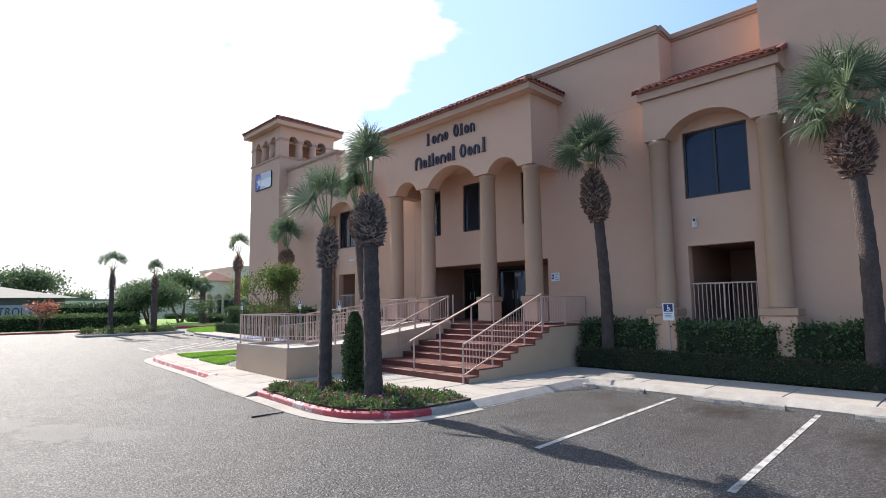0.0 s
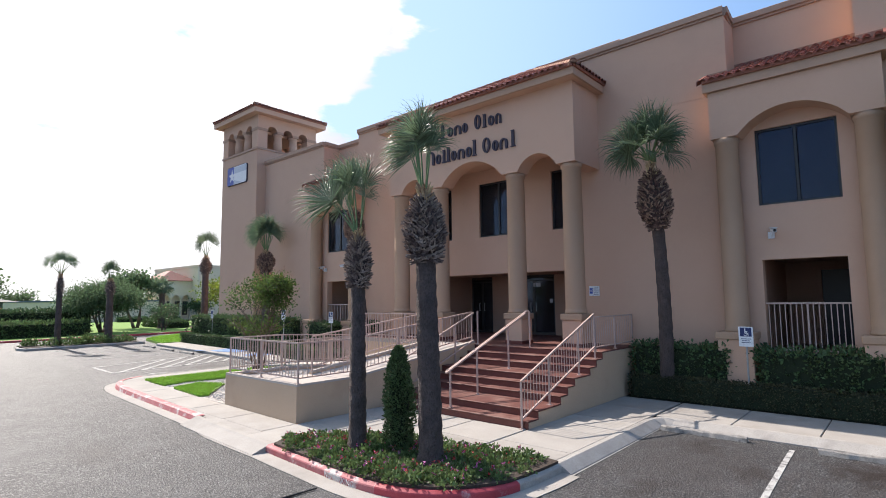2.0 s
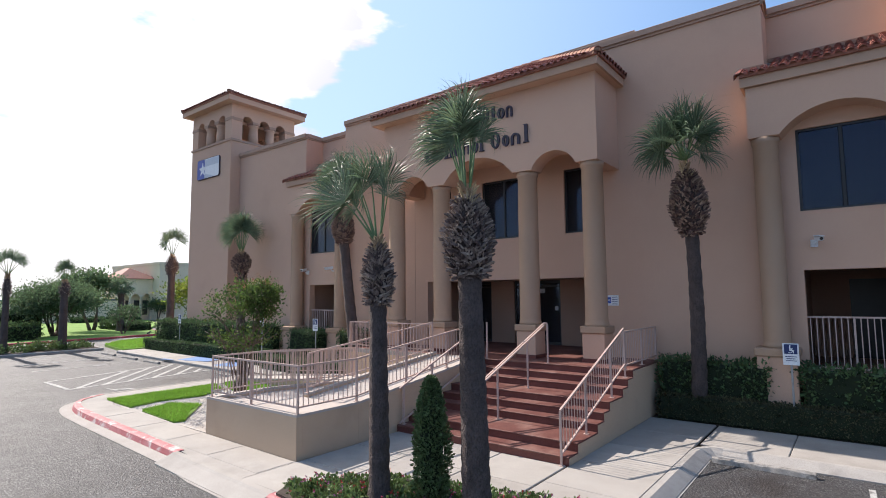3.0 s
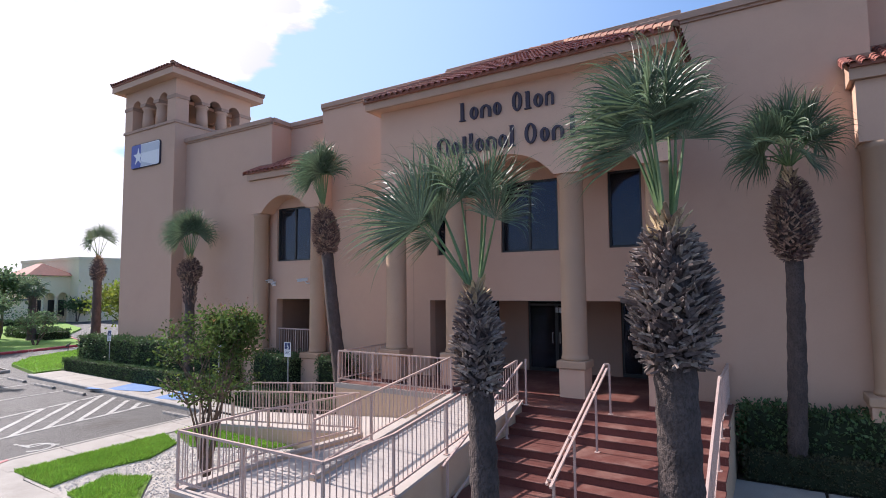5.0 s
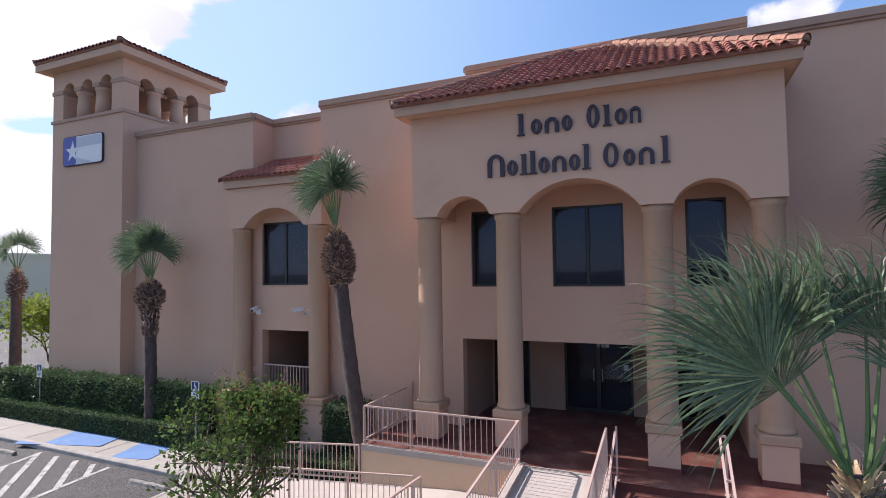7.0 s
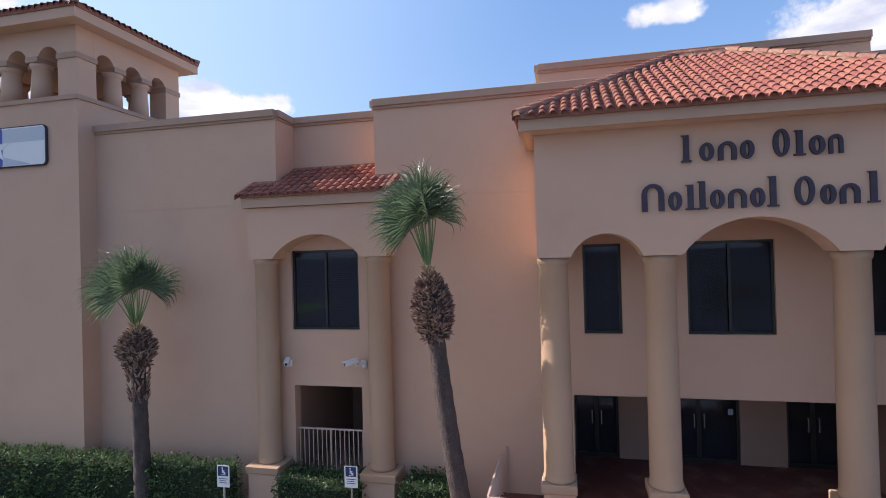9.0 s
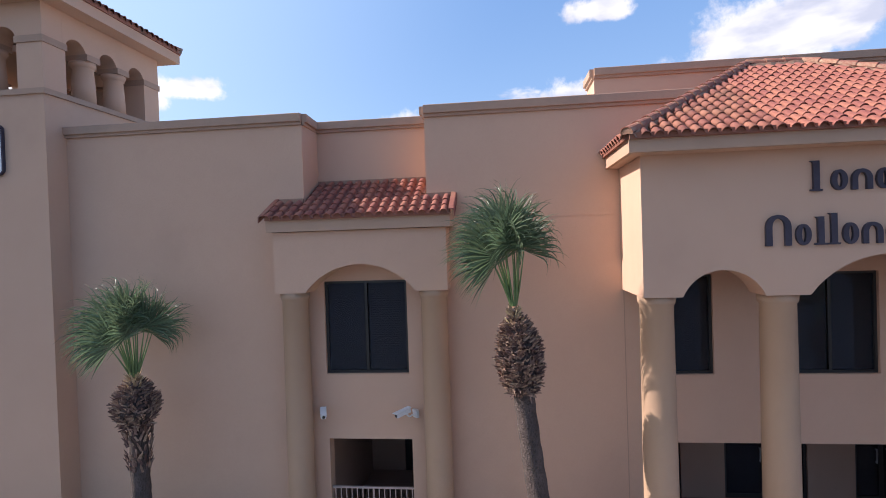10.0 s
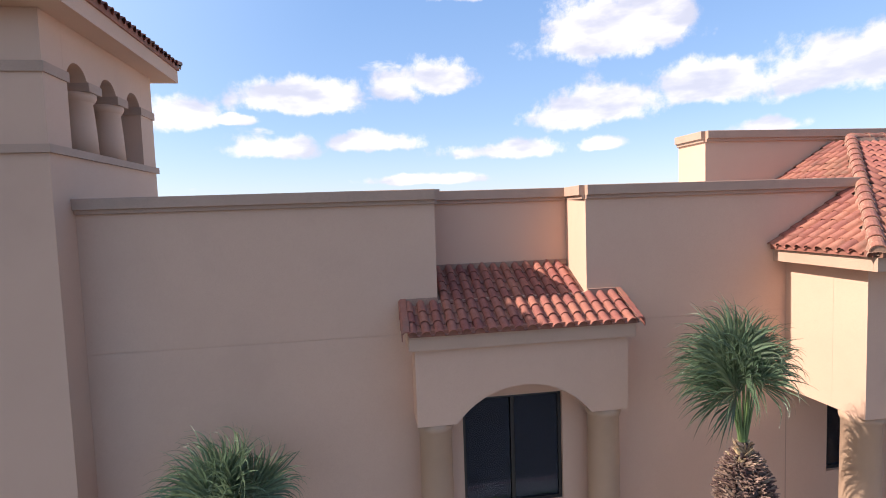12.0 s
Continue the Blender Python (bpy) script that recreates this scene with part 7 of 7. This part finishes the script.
def pale_building():
    root = thing("pale_building", "pale stucco building with arched porch and tiled hip roof", "building", "far buildings")
    x0, y0 = 29.7, 82.0
    part("wall", box_bm(x0 + 4.4, x0 + 40.0, y0 - 2.0, y0 + 14.0, 0.2, 7.9), FAR_WALL, root)
    part("parapet_cap", box_bm(x0 + 4.3, x0 + 40.1, y0 - 2.1, y0 + 14.1, 7.9, 8.25), FAR_WALL, root)
    part("porch_block", box_bm(x0 + 0.9, x0 + 4.4, y0 + 0.9, y0 + 6.0, 0.2, 5.9), FAR_WALL, root)
    bm = bmesh.new()
    arch_wall(bm, y0, y0 + 0.5, x0, x0 + 4.6, 3.4, 5.9, [(x0 + 0.35 + k * 1.4, x0 + 1.35 + k * 1.4, 0.48) for k in range(3)], "x")
    arch_wall(bm, x0, x0 + 0.5, y0 + 0.5, y0 + 5.2, 3.4, 5.9, [(y0 + 0.8 + k * 1.45, y0 + 1.8 + k * 1.45, 0.48) for k in range(3)])
    part("porch_wall", bm, FAR_WALL, root)
    for k in range(4):
        bm = bmesh.new()
        lathe(bm, (x0 + 0.2 + k * 1.4, y0 + 0.25), [(0.2, 0.2), (0.2, 1.0), (0.16, 1.02), (0.15, 3.3), (0.2, 3.4)], 10)
        part("porch_column", bm, FAR_WALL, root)
        if k:
            bm = bmesh.new()
            lathe(bm, (x0 + 0.25, y0 + 0.4 + k * 1.45), [(0.2, 0.2), (0.2, 1.0), (0.16, 1.02), (0.15, 3.3), (0.2, 3.4)], 10)
            part("porch_column", bm, FAR_WALL, root)
    for k in range(3):
        part("window", box_bm(x0 + 1.3 + k * 1.1, x0 + 2.0 + k * 1.1, y0 + 0.86, y0 + 0.895, 1.0, 3.0), FRAME, root)
    bm = bmesh.new()
    b = [bm.verts.new(p) for p in ((x0 - 0.4, y0 - 0.4, 5.95), (x0 + 5.0, y0 - 0.4, 5.95), (x0 + 5.0, y0 + 6.4, 5.95), (x0 - 0.4, y0 + 6.4, 5.95))]
    r0, r1 = bm.verts.new((x0 + 2.3, y0 + 2.4, 7.5)), bm.verts.new((x0 + 2.3, y0 + 4.0, 7.5))
    for q in ((b[0], b[1], r0), (b[1], b[2], r1, r0), (b[2], b[3], r1), (b[3], b[0], r0, r1)):
        bm.faces.new(q)
    bm.faces.new(b[::-1])
    part("roof", bm, TILE_FAR, root)
    part("window", box_bm(x0 + 9.0, x0 + 10.0, y0 - 2.04, y0 - 2.005, 1.6, 2.8), FRAME, root)


pale_building()
